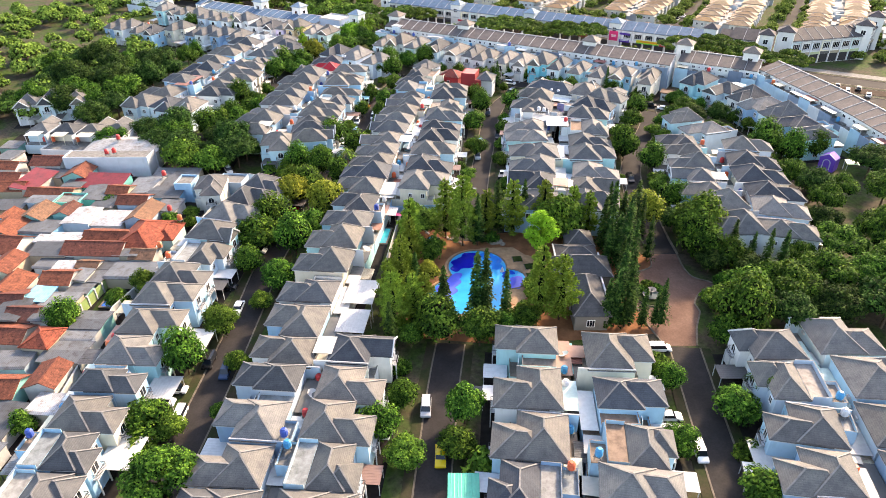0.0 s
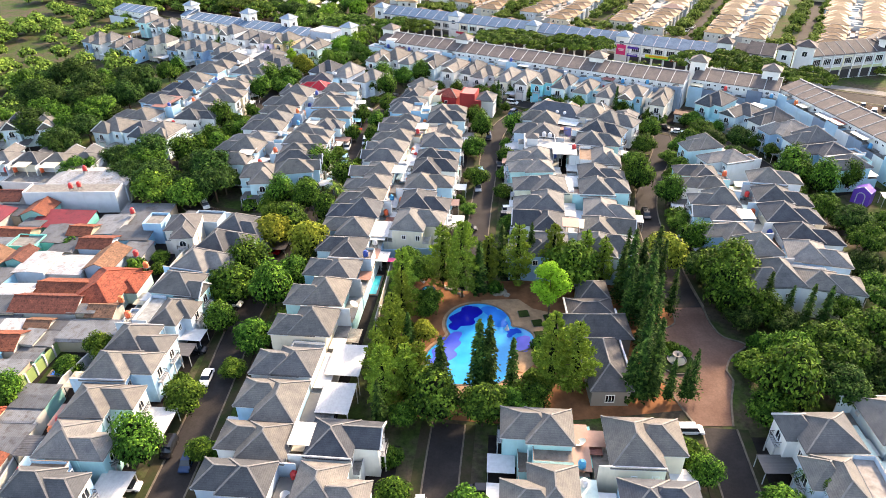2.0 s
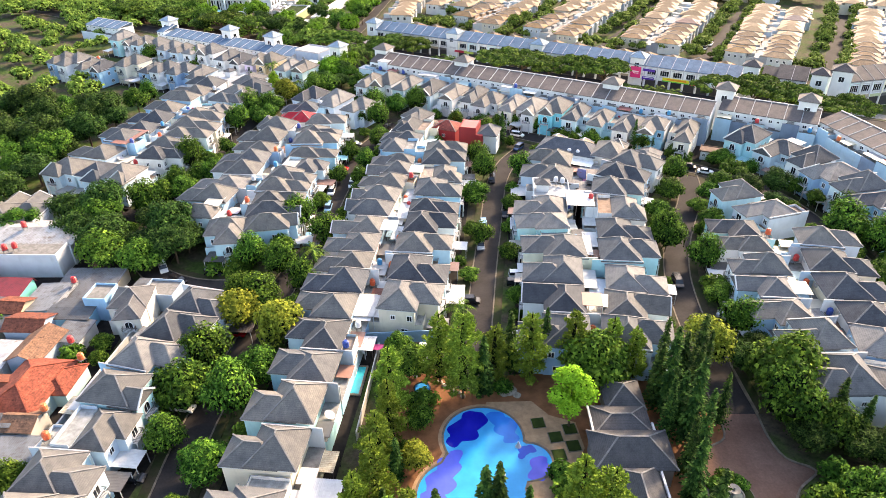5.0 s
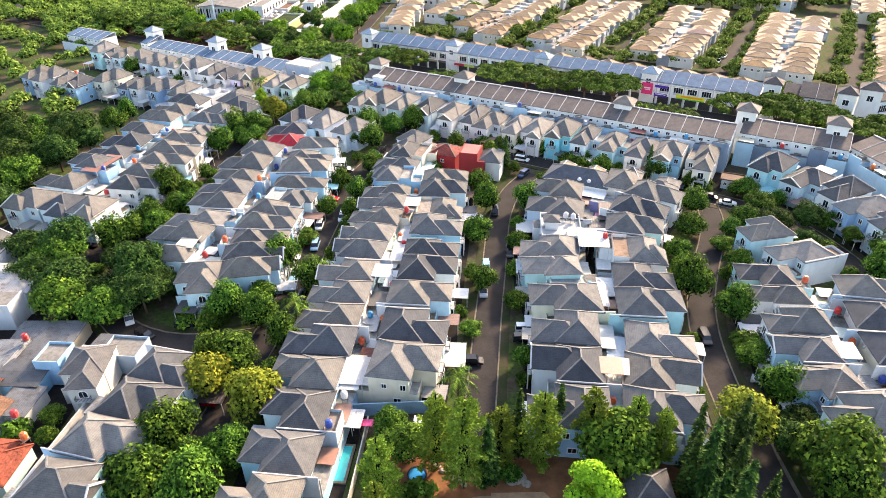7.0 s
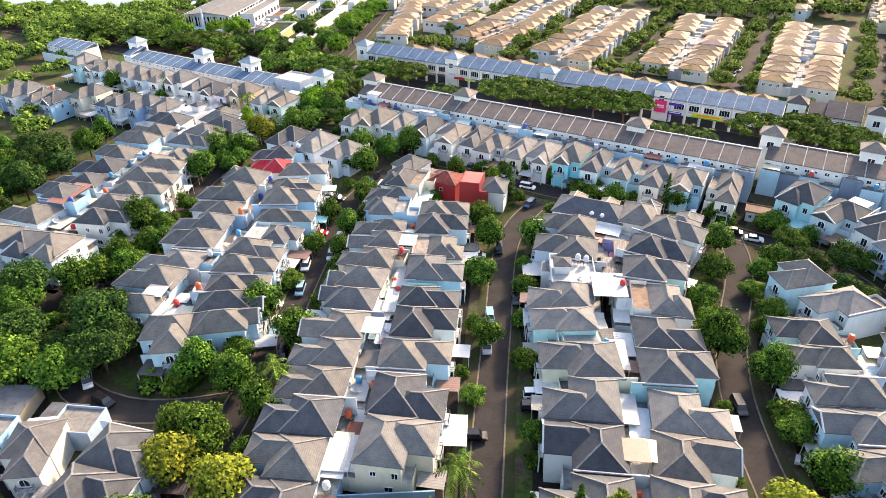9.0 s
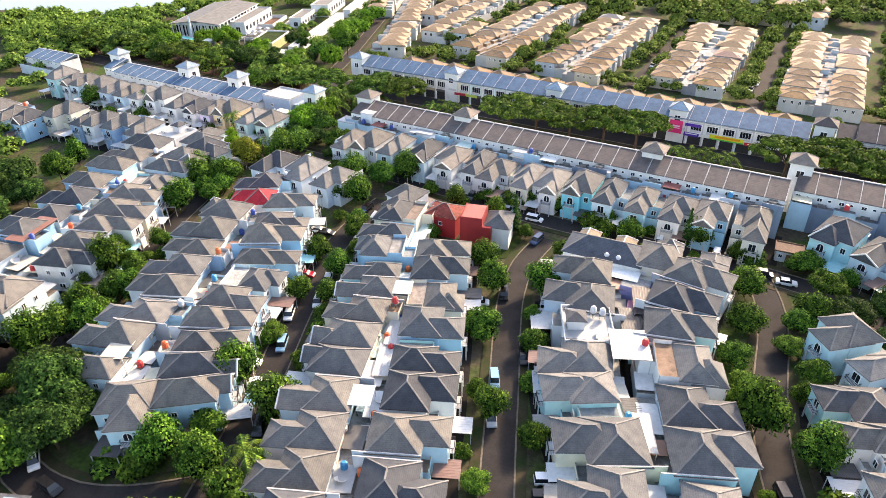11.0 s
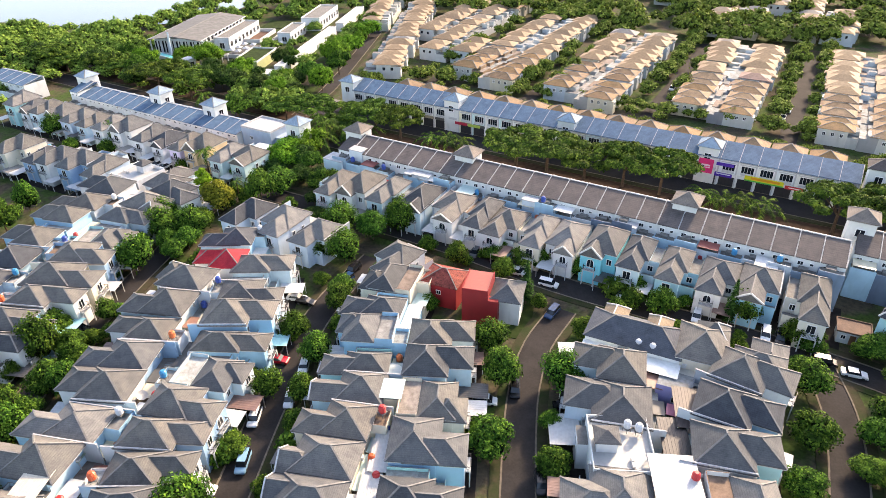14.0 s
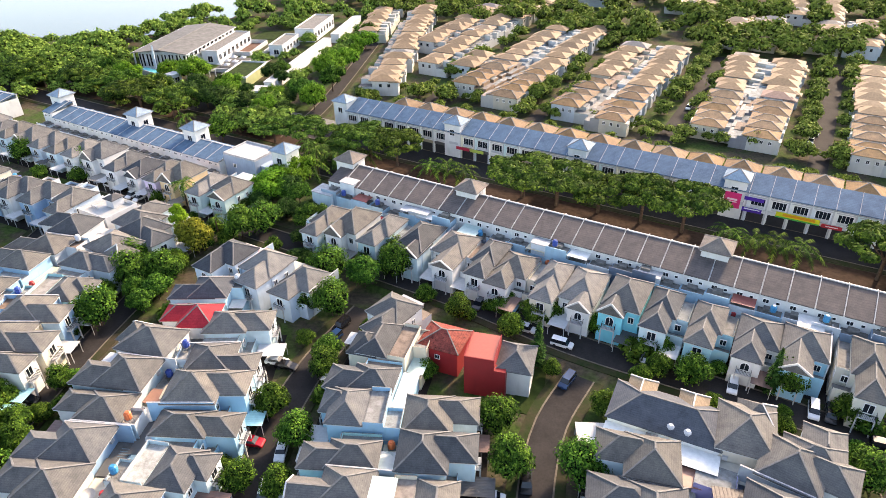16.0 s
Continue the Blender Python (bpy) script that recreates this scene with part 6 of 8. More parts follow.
TB = thing("paddling_pool", "round blue paddling pool with a dark rim", "paddling pool")
b = bmesh.new(); revolve(b, [(1.55, 0.0), (1.55, 0.42), (1.35, 0.42), (1.33, 0.2)], 22); part("rim", b, M_DARK, TB)
b = bmesh.new(); cyl(b, 0, 0, 0.2, 0.3, 1.33, 1.33, 20); part("water", b, M_POOL, TB, "", (0.03, 0.26, 0.55))
TB.matrix_basis = pose(-6.1, 133.1, 0.05)
SL = thing("water_slide", "white curving tube slide beside the paddling pool", "slide")
b = bmesh.new()
for k in range(9):
    a0, a1 = 0.25 + 0.42 * k, 0.25 + 0.42 * (k + 1)
    beam(b, (1.5 * math.cos(a0), 1.5 * math.sin(a0), 2.6 - 0.25 * k), (1.5 * math.cos(a1), 1.5 * math.sin(a1), 2.6 - 0.25 * (k + 1)), 0.55, 0.3)
part("chute", b, M_WHITE, SL)
part("post", boxes((1.35, 1.5, 0.3, 0.45, 0, 2.5)), M_WHITE, SL)
SL.matrix_basis = pose(-6.6, 137.2, 0.05, 0, 0, 20)
for x, y in ((9.7, 120.3), (6.9, 114.9)):
    WS = thing("water_spout", "small white foaming spout in the pool", "fountain", "pool spouts")
    b = bmesh.new(); revolve(b, [(0.5, 0.0), (0.34, 0.25), (0.16, 0.9), (0.05, 1.15)], 10); part("jet", b, M_WHITE, WS)
    WS.matrix_basis = pose(x, y, 0.1)
b = bmesh.new()
beam(b, (-20.5, 145.2, 1.35), (-3.2, 146.2, 1.35), 0.22, 2.7)
solo("garden_wall", b, M_WALL, "mid-blue painted wall behind the first villas", "wall", kind="structure", color=(0.26, 0.44, 0.60))
b = bmesh.new()
beam(b, (-16.2, 121.5, 1.0), (-14.6, 143.5, 1.0), 0.2, 2.0)
solo("garden_wall", b, M_WALL, "weathered pale wall between the villas and the park", "wall", kind="structure", color=(0.50, 0.48, 0.44))
for x, y, k, s in ((-10.9, 127.5, "pine0", 1.05), (-3, 134.5, "pine1", 1.15), (1, 130.9, "pine0", 1.15), (4.5, 131.2, "cypress0", 1.1), (9.4, 137.2, "cypress1", 0.95), (12.7, 135.3, "pine1", 1.0), (20.4, 137.2, "pine0", 0.95), (24, 134.5, "olive0", 1.5), (18.3, 124.5, "lime", 1.12), (33, 129, "cypress1", 1.0), (34.2, 127.3, "cypress0", 1.25), (41.3, 134.3, "cypress1", 1.12), (38.4, 127.3, "cypress0", 1.1), (43, 134.6, "cypress1", 0.75), (45.2, 140.5, "gold", 1.4), (37.2, 117.9, "cypress1", 1.0), (36.2, 120.9, "cypress0", 1.15), (42.4, 124.6, "arau", 0.8), (-2.8, 101.1, "cypress0", 1.1), (3.6, 103.2, "cypress1", 1.15), (5.3, 103, "cypress0", 1.15), (9.3, 103.3, "cypress1", 0.92)):
    plant(k, x, y, s, 0.04)
for x, y, k, s in ((16, 103.5, "pine1", 1.05), (20, 103.4, "pine0", 1.0), (-9, 113.7, "cypress0", 0.75), (-8.6, 101.1, "pine1", 0.8), (30.4, 101.2, "cypress1", 1.0), (32.4, 101.2, "cypress0", 1.15), (28.7, 101, "cypress0", 0.85), (34.7, 104.7, "cypress1", 0.65), (35.8, 101.2, "cypress0", 0.65), (39.2, 101.2, "arau", 1.05), (38.2, 101.4, "arau", 0.7), (-8.1, 137.3, "olive1", 1.7), (-12, 116, "pine0", 0.9), (-11.5, 108, "pine1", 0.95), (-10.5, 121, "pine0", 0.85), (-9, 95, "spread0", 0.55), (-4, 97.5, "round3", 1.2), (4, 95.5, "round2", 1.2), (8.6, 98, "round0", 1.1), (12.5, 99.5, "round1", 1.0), (13, 105.5, "shrub1", 1.6), (-6.4, 115.5, "gold", 0.6), (33.5, 110, "cypress0", 0.95)):
    plant(k, x, y, s, 0.04)
for x, y, k, s in ((34, 114.5, "cypress1", 0.85), (35.4, 124, "cypress0", 1.0), (32.8, 121.5, "cypress1", 0.9), (34.6, 133, "cypress1", 1.0), (37.6, 131.5, "cypress0", 1.05), (30.6, 135, "pine1", 0.8), (27, 137, "pine0", 0.8), (15.8, 139, "cypress0", 0.85), (6.5, 135, "pine1", 0.9), (-6, 125, "round0", 0.8), (-8, 119, "shrub0", 1.6), (-5.6, 129, "shrub1", 1.4), (15.8, 114.5, "shrub0", 1.2), (17, 112, "shrub1", 1.3), (8, 132.6, "shrub0", 1.1), (38.2, 112.8, "shrub0", 0.7), (41.6, 112.9, "shrub0", 0.8), (40.2, 113.4, "shrub1", 0.8), (51.4, 137.4, "dark0", 0.65), (55.4, 130.6, "olive0", 1.75), (54.6, 119.8, "dark1", 0.7), (53.2, 109.6, "shrub1", 1.5), (51.5, 106.5, "olive1", 0.9), (56, 114, "shrub0", 1.5), (-13.5, 103.5, "pine1", 0.85), (-12.4, 98.8, "pine0", 0.9), (-10, 105, "cypress1", 0.7), (-12.6, 94.5, "cypress0", 0.8), (-6.5, 103.5, "pine0", 0.7)):
    plant(k, x, y, s, 0.04)
# woods to the east and west
for x, y, k, s in ((57, 106, "spread0", 1.0), (66, 108, "spread1", 1.15), (75, 112, "spread0", 1.15), (84, 110, "spread1", 1.1), (63, 99, "dark0", 0.9), (72, 102, "dark1", 1.0), (82, 101, "dark0", 1.1), (92, 104, "spread1", 1.1), (92, 115, "spread0", 1.1), (101, 110, "dark1", 1.1), (53.5, 99, "round3", 1.5), (50.5, 96, "round1", 1.1), (57, 124, "dark0", 0.7), (55, 142, "dark1", 0.55), (66, 119, "cypress1", 0.9), (69, 118.5, "cypress0", 0.9), (62, 118, "dark1", 0.7), (84, 124, "spread1", 1.0), (94, 127, "spread0", 1.1), (86, 136, "dark1", 0.8), (90, 144, "spread0", 0.9)):
    plant(k, x, y, s)
for x, y, k, s in ((91, 152, "dark0", 0.9), (88, 160, "spread1", 0.8), (86, 172, "spread0", 0.7), (90, 181, "round3", 1.4), (76, 203, "dark0", 0.7), (70, 206, "round3", 1.0), (80, 196, "dark1", 0.6), (66, 203, "round1", 1.0), (62, 188, "round2", 1.0), (59, 184, "round0", 1.0), (84, 205, "dark0", 0.7), (76, 213, "spread1", 0.65), (108, 150, "spread0", 1.0), (112, 165, "dark0", 1.0), (-70.3, 170.8, "olive0", 1.5), (-73, 176, "dark0", 0.8), (-64, 174, "dark1", 1.15), (-67, 181, "dark0", 1.1), (-73, 188, "dark1", 1.0), (-82, 178, "dark0", 1.1), (-90, 182, "dark1", 1.0), (-88, 192, "dark0", 1.1)):
    plant(k, x, y, s)
for x, y, k, s in ((-97, 193, "dark1", 1.0), (-80, 198, "round3", 1.4), (-60, 181.5, "dark1", 0.6), (-106, 185, "spread0", 0.9), (-118, 200, "dark0", 1.1), (-117, 214, "dark1", 1.2), (-120, 228, "spread1", 1.2), (-116, 242, "dark0", 1.2), (-114, 256, "dark1", 1.1), (-126, 236, "dark0", 1.2), (-112, 270, "spread0", 0.9), (-46, 172, "round3", 1.3), (-40, 176.5, "round2", 1.0), (-48.5, 170, "shrub0", 1.3), (-54, 171, "shrub1", 1.3), (-44, 157, "olive0", 1.3), (-42.5, 150, "gold", 0.9), (-45, 138, "round3", 1.3), (-46.5, 130, "round1", 1.4), (-41, 135, "round0", 1.3), (-46, 144, "dark1", 0.5), (-28, 268, "round3", 1.3), (-20, 266, "round2", 1.4)):
    plant(k, x, y, s)
for x, y, k, s in ((-36, 275, "dark1", 0.6), (-36, 290, "spread0", 0.8), (-64, 268, "round3", 1.2), ):
    plant(k, x, y, s)
for x, y, k, s in ((-77, 222.9, "round3", 1.3), (-71.6, 214.7, "round1", 1.35), (-75, 207, "round3", 1.1), (53.6, 125.5, "round3", 1.3), (57.5, 128.2, "dark0", 0.62), (59.5, 121.5, "round1", 1.2), (60.6, 124.4, "cypress0", 0.75), (64.4, 122.6, "cypress1", 0.62), (74, 121, "spread1", 0.7)):
    plant(k, x, y, s)
WEST_WOOD = random.Random(31)
for i in range(25):
    x, y = -120 - 8.5 * (i % 5) + WEST_WOOD.uniform(-3, 3), 218 + 11.5 * (i // 5) + WEST_WOOD.uniform(-4, 4)
    plant(WEST_WOOD.choice(("dark0", "dark1", "dark0", "spread0", "spread1")), x, y, WEST_WOOD.uniform(0.9, 1.25))
# far greenery along the tan streets, round the club and the lake
def far_woods(spots, name, label):
    """Distant tree crowns nobody could count, joined as one stuff object."""
    src = [leaf_mesh("crown", ring_lobes(200 + k, 4.2, 7.5, 7, 2.3, 0.68), 360, 1.0, M_LEAF_FAR_HAZE, 200 + k) for k in range(4)]
    vs, fs = [], []
    data = [(np.array([v.co for v in me.vertices]), [tuple(p.vertices) for p in me.polygons]) for me in src]
    inner = []
    for x, y, s in spots:
        v, f = data[rng.randrange(4)]
        a = rng.uniform(0, 6.28)
        R = np.array(((math.cos(a), math.sin(a), 0), (-math.sin(a), math.cos(a), 0), (0, 0, rng.uniform(0.8, 1.15))))
        o = len(vs)
        vs += ((v * s) @ R + np.array((x, y, 0))).tolist()
        fs += [tuple(i + o for i in q) for q in f]
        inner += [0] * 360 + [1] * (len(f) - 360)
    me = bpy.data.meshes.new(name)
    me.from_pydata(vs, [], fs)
    # haze-paled leaves over cores that carry the inner shade as colour
    me.materials.append(M_LEAF_FAR_HAZE)
    me.materials.append(M_CORE_FAR_SHADE)
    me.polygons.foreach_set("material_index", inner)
    for q in src:
        bpy.data.meshes.remove(q)
    tagged(new(name, me), label, "woods", kind="stuff")


spots = []
while len(spots) < 400:
    x, y = rng.uniform(-40, 330), rng.uniform(430, 640)
    u = (x - 1) * 0.484 + (y - 336) * 0.875
    if u < 142 or (u > 175 and rng.random() < 0.5):
        continue
    spots.append((x, y, rng.uniform(1.0, 1.6)))
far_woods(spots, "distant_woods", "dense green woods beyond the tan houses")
def club_clear(x, y):
    """True where no club building, court or street stands."""
    for cx, cy, w, d in ((-121.5, 449, 30, 56), (-104, 451, 11, 38), (-95, 440, 14, 62), (-86, 412, 15, 26), (-75, 391, 10, 10), (-66.5, 428, 8, 76), (-79, 455, 9, 24), (-70, 484, 13, 34), (-54.5, 486, 7, 42), (-46, 405, 8, 70), (-40, 455, 8, 60), (-122, 416, 22, 12), (-106, 411, 14, 12), (-93, 482, 14, 18)):
        lx = x - cx - (y - cy) * 0.16
        if abs(lx) < w / 2 + 3 and abs(y - cy) < d / 2 + 3:
            return False
    return True


spots = []
while len(spots) < 190:
    x = rng.uniform(-230, -56)
    y = rng.uniform(366, 415) - (x + 95) * 0.5
    if club_clear(x, y):
        spots.append((x, y, rng.uniform(0.55, 1.0)))
while len(spots) < 300:
    x, y = rng.uniform(-148, -40), rng.uniform(400, 510)
    if club_clear(x, y):
        spots.append((x, y, rng.uniform(0.45, 0.9)))
for i in range(90):
    spots.append((rng.uniform(-260, -150), rng.uniform(420, 470), rng.uniform(0.8, 1.2)))
for i in range(50):
    t = i / 50
    spots.append((-172 + 36 * t + rng.uniform(-5, 5), 455 + 80 * t + rng.uniform(-5, 3), rng.uniform(0.6, 1.0)))
for i in range(70):
    spots.append((rng.uniform(-118, -42), rng.uniform(508, 600), rng.uniform(0.9, 1.3)))
for i in range(250):
    x, y = rng.uniform(-240, -134), rng.uniform(205, 415)
    if x < -163 or y < 302:
        spots.append((x, y, rng.uniform(0.6, 1.05)))
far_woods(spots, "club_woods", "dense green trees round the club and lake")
spots = []
for sx, sy, L in ((29, 369, 115), (67, 348, 105), (106, 328, 105), (147, 306, 115), (-9, 386, 140), (184, 288, 115)):
    for i in range(50):
        t = rng.uniform(-6, L)
        o = rng.choice((-1, 1)) * rng.uniform(4.2, 6.6)
        spots.append((sx + t * 0.484 + o * 0.875, sy + t * 0.875 - o * 0.484, rng.uniform(0.5, 0.92)))
    for k in range(9):
        spots.append((sx + 4 - 4.5 * k + rng.uniform(-1, 1) + 12, sy - 6 + 2.4 * k + rng.uniform(-1.5, 1.5), rng.uniform(0.35, 0.7)))
for i in range(150):
    u, o = rng.uniform(-60, 190), rng.uniform(23, 31)
    x, y = along(SHOP2, u, o)
    spots.append((x, y, rng.uniform(0.28, 0.55)))
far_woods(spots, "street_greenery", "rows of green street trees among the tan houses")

# ---- kampung roofs to the west ----
M_TILE = roof_tile("clay_tile", 0.4, 0.3, 0.95)


def zinc_mat():
    """Old corrugated sheets in the object's colour, streaked with rust and pale patches."""
    m, nt, p = nodes_of("corrugated_sheet")
    oi = nt.nodes.new("ShaderNodeObjectInfo")
    rust = ramp(nt, world_noise(nt, 0.9, 7, 0.75), [(0.36, (0.50, 0.38, 0.30)), (0.47, (0.95, 0.93, 0.92)), (0.55, (1, 1, 1)), (0.68, (1.25, 1.26, 1.28))])
    fine = ramp(nt, world_noise(nt, 4.0, 4, 0.7), [(0.3, (0.75, 0.74, 0.73)), (0.65, (1.05, 1.05, 1.05))])
    tc = nt.nodes.new("ShaderNodeTexCoord")
    wv = nt.nodes.new("ShaderNodeTexWave")
    wv.inputs["Scale"].default_value, wv.inputs["Distortion"].default_value = 0.9, 0.3
    nt.links.new(tc.outputs["Object"], wv.inputs["Vector"])
    vo = nt.nodes.new("ShaderNodeTexVoronoi")
    vo.distance = "CHEBYCHEV"
    vo.inputs["Scale"].default_value = 0.42
    nt.links.new(tc.outputs["Object"], vo.inputs["Vector"])
    age = ramp(nt, vo.outputs["Color"], [(0.15, (0.74, 0.73, 0.72)), (0.5, (1, 1, 1)), (0.85, (1.12, 1.11, 1.10))])
    rib = ramp(nt, wv.outputs["Fac"], [(0.15, (0.72, 0.72, 0.72)), (0.5, (1, 1, 1))])
    col = mix(nt, "MULTIPLY", 0.9, oi.outputs["Color"], rust)
    col = mix(nt, "MULTIPLY", 0.8, col, fine)
    col = mix(nt, "MULTIPLY", 0.85, col, age)
    col = mix(nt, "MULTIPLY", 0.6, col, rib)
    nt.links.new(col, p.inputs["Base Color"])
    p.inputs["Roughness"].default_value = 0.6
    bump(nt, p, wv.outputs["Fac"], 0.4, 0.04)
    return m


M_ZINC = zinc_mat()
CLAY = ((0.175, 0.058, 0.036), (0.145, 0.050, 0.035), (0.20, 0.066, 0.038), (0.115, 0.046, 0.035))
PASTEL = ((0.48, 0.46, 0.42), (0.22, 0.50, 0.46), (0.38, 0.48, 0.58), (0.48, 0.40, 0.29), (0.54, 0.53, 0.51))
ROOF_KINDS = {"clay": CLAY, "pale clay": ((0.20, 0.11, 0.07), (0.175, 0.095, 0.06)), "orange": ((0.24, 0.062, 0.036),), "crimson": ((0.17, 0.014, 0.020),), "zinc": ((0.088, 0.094, 0.102), (0.060, 0.064, 0.070), (0.108, 0.115, 0.124)), "pale zinc": ((0.155, 0.167, 0.180), (0.125, 0.137, 0.152)), "white": ((0.36, 0.37, 0.385),), "blue": ((0.20, 0.48, 0.66),), "flat": ((0.4, 0.4, 0.4),)}


def hut(x, y, ang, w, d, kind, wallcol=None, z=None):
    """A low cottage, w wide and d deep: clay roofs are steep, sheet roofs nearly flat, flat ones have a parapet."""
    names = {"clay": "mottled brown clay-tile roof", "pale clay": "faded tan clay-tile roof", "orange": "bright orange clay-tile roof", "crimson": "dark crimson sheet roof", "zinc": "grey corrugated sheet roof", "pale zinc": "pale corrugated sheet roof", "white": "white sheet roof", "blue": "light blue sheet roof", "flat": "flat concrete roof and parapet"}
    T = thing("cottage", f"low crowded cottage with {names[kind]}", "cottage", "crowded cottages")
    z = z or rng.uniform(2.7, 3.8)
    wallcol = wallcol or rng.choice(PASTEL)
    col = rng.choice(ROOF_KINDS[kind])
    if kind == "flat":
        part("wall", boxes((-w / 2, w / 2, -d / 2, d / 2, 0, z), (-w / 2, w / 2, -d / 2, -d / 2 + 0.14, z, z + 0.55), (-w / 2, w / 2, d / 2 - 0.14, d / 2, z, z + 0.55), (-w / 2, -w / 2 + 0.14, -d / 2 + 0.14, d / 2 - 0.14, z, z + 0.55), (w / 2 - 0.14, w / 2, -d / 2 + 0.14, d / 2 - 0.14, z, z + 0.55)), M_WALL, T, "", wallcol)
        part("deck", boxes((-w / 2 + 0.15, w / 2 - 0.15, -d / 2 + 0.15, d / 2 - 0.15, z, z + 0.06)), M_CONC, T)
    else:
        turn = w > d              # the ridge runs along the longer side
        a, b = (d, w) if turn else (w, d)
        tiled = kind in ("clay", "pale clay", "orange")
        rise = a * (0.27 if tiled else 0.17 if kind == "crimson" else 0.06)
        M = Matrix.Rotation(math.pi / 2 if turn else 0, 4, "Z")
        wl = boxes((-w / 2, w / 2, -d / 2, d / 2, 0, z))
        part("wall", wl, M_WALL, T, "", wallcol)
        r = bmesh.new()
        o = 0.35
        if kind == "orange":
            ln = hip(r, -a / 2 - o, a / 2 + o, -b / 2 - o, b / 2 + o, z + 0.1, rise)
        else:
            peak = rng.uniform(-0.12, 0.12) * a if tiled else rng.choice((-0.46, 0.46, 0.0)) * a
            lo, hi = -a / 2 - o, a / 2 + o
            prof = [(lo, z + 0.05), (peak, z + rise), (hi, z + 0.05), (hi, z - 0.06), (peak, z + rise - 0.12), (lo, z - 0.06)]
            e0 = [r.verts.new((px, -b / 2 - o, pz)) for px, pz in prof]
            e1 = [r.verts.new((px, b / 2 + o, pz)) for px, pz in prof]
            for i in range(6):
                j = (i + 1) % 6
                r.faces.new((e0[i], e0[j], e1[j], e1[i]))
            for e in (e0, e1[::-1]):
                r.faces.new((e[0], e[1], e[4], e[5])); r.faces.new((e[1], e[2], e[3], e[4]))
            ln = [((peak, -b / 2 - o, z + rise), (peak, b / 2 + o, z + rise))]
            if rise > 0.5:
                g = bmesh.new()
                ends = [[g.verts.new(q) for q in ((-a / 2, yy, z), (a / 2, yy, z), (peak, yy, z + rise - 0.13))] for yy in (-b / 2 + 0.02, b / 2 - 0.02)]
                g.faces.new(ends[0]); g.faces.new(ends[1][::-1])
                for k in range(3):
                    g.faces.new((ends[0][k], ends[1][k], ends[1][(k + 1) % 3], ends[0][(k + 1) % 3]))
                g.transform(M)
                part("gable", g, M_WALL, T, "", wallcol)
        r.transform(M)
        part("roof", r, M_TILE if tiled else M_ZINC, T, "", col)
        if tiled:
            cp = caps(ln, 0.28, 0.14)
            cp.transform(M)
            part("ridge_cap", cp, M_TILE, T, "", tuple(q * 1.2 for q in col))
    T.matrix_basis = pose(x, y, 0, 0, 0, math.degrees(ang))
    return T


TEAL, SKY = (0.16, 0.58, 0.50), (0.22, 0.48, 0.66)
for x, y, w, d, kind, wc in ((-114.9, 183.6, 20, 9.8, "flat", (0.62, 0.64, 0.66)), (-84.3, 156.7, 7.3, 9.1, "pale zinc", SKY), (-78.3, 162, 12, 11.2, "zinc", None), (-115.7, 159, 6.5, 11.5, "crimson", None), (-97.6, 159.9, 13.5, 7.0, "crimson", TEAL), (-117.6, 171.2, 8.7, 6, "clay", None), (-113.5, 164.6, 7.7, 5.2, "zinc", None), (-107.6, 153.3, 12.3, 5.3, "clay", None), (-107.4, 148.2, 7.1, 3.6, "pale zinc", None), (-100.4, 148.5, 6.6, 5.4, "flat", TEAL), (-95.6, 152.2, 6.4, 8, "zinc", TEAL), (-83, 147.8, 7.4, 5.5, "clay", None), (-73.9, 146, 5.5, 6.4, "zinc", None), (-92.8, 139.3, 6.6, 7.6, "white", None), (-85.6, 139.6, 7.6, 7.2, "white", None)):
    hut(x, y, rng.uniform(-0.1, 0.0), w, d, kind, wc)
for x, y, w, d, kind, wc in ((-78.1, 141.3, 6.1, 8.8, "pale clay", None), (-73.6, 130.5, 9.2, 13.4, "orange", (0.45, 0.66, 0.64)), (-69.2, 132.8, 5.0, 7.4, "orange", (0.45, 0.66, 0.64)), (-104.6, 141, 6.8, 7.2, "pale clay", None), (-100.1, 134.3, 7.9, 6.2, "zinc", SKY), (-93.3, 129.4, 10.1, 3.8, "white", None), (-92.6, 124.4, 8.6, 5.6, "zinc", None), (-82.5, 131.2, 10.5, 5.2, "clay", None), (-82.4, 124.6, 13.4, 6.0, "clay", None), (-84.7, 113.0, 6.2, 5.4, "clay", None), (-86.2, 118.4, 4.6, 3.0, "white", None), (-81.2, 118.6, 4.6, 2.8, "pale clay", None), (-80.6, 114.2, 3.2, 4.0, "pale zinc", None), (-77.5, 114.4, 2.8, 3.8, "zinc", None), (-77.6, 118.4, 3.2, 3.0, "zinc", None), (-79.2, 110.2, 4.4, 3.2, "zinc", None), (-70.2, 116.8, 11, 6.2, "pale zinc", None), (-86.1, 107.4, 4.4, 5, "blue", SKY), (-80.8, 105.6, 6.6, 4.8, "pale zinc", None), (-86.0, 101.6, 6.0, 5.4, "clay", None), (-80.6, 100.4, 5.0, 4.2, "zinc", None), (-91.6, 106.6, 6.4, 5.8, "clay", None)):
    hut(x, y, rng.uniform(-0.1, 0.0), w, d, kind, wc)
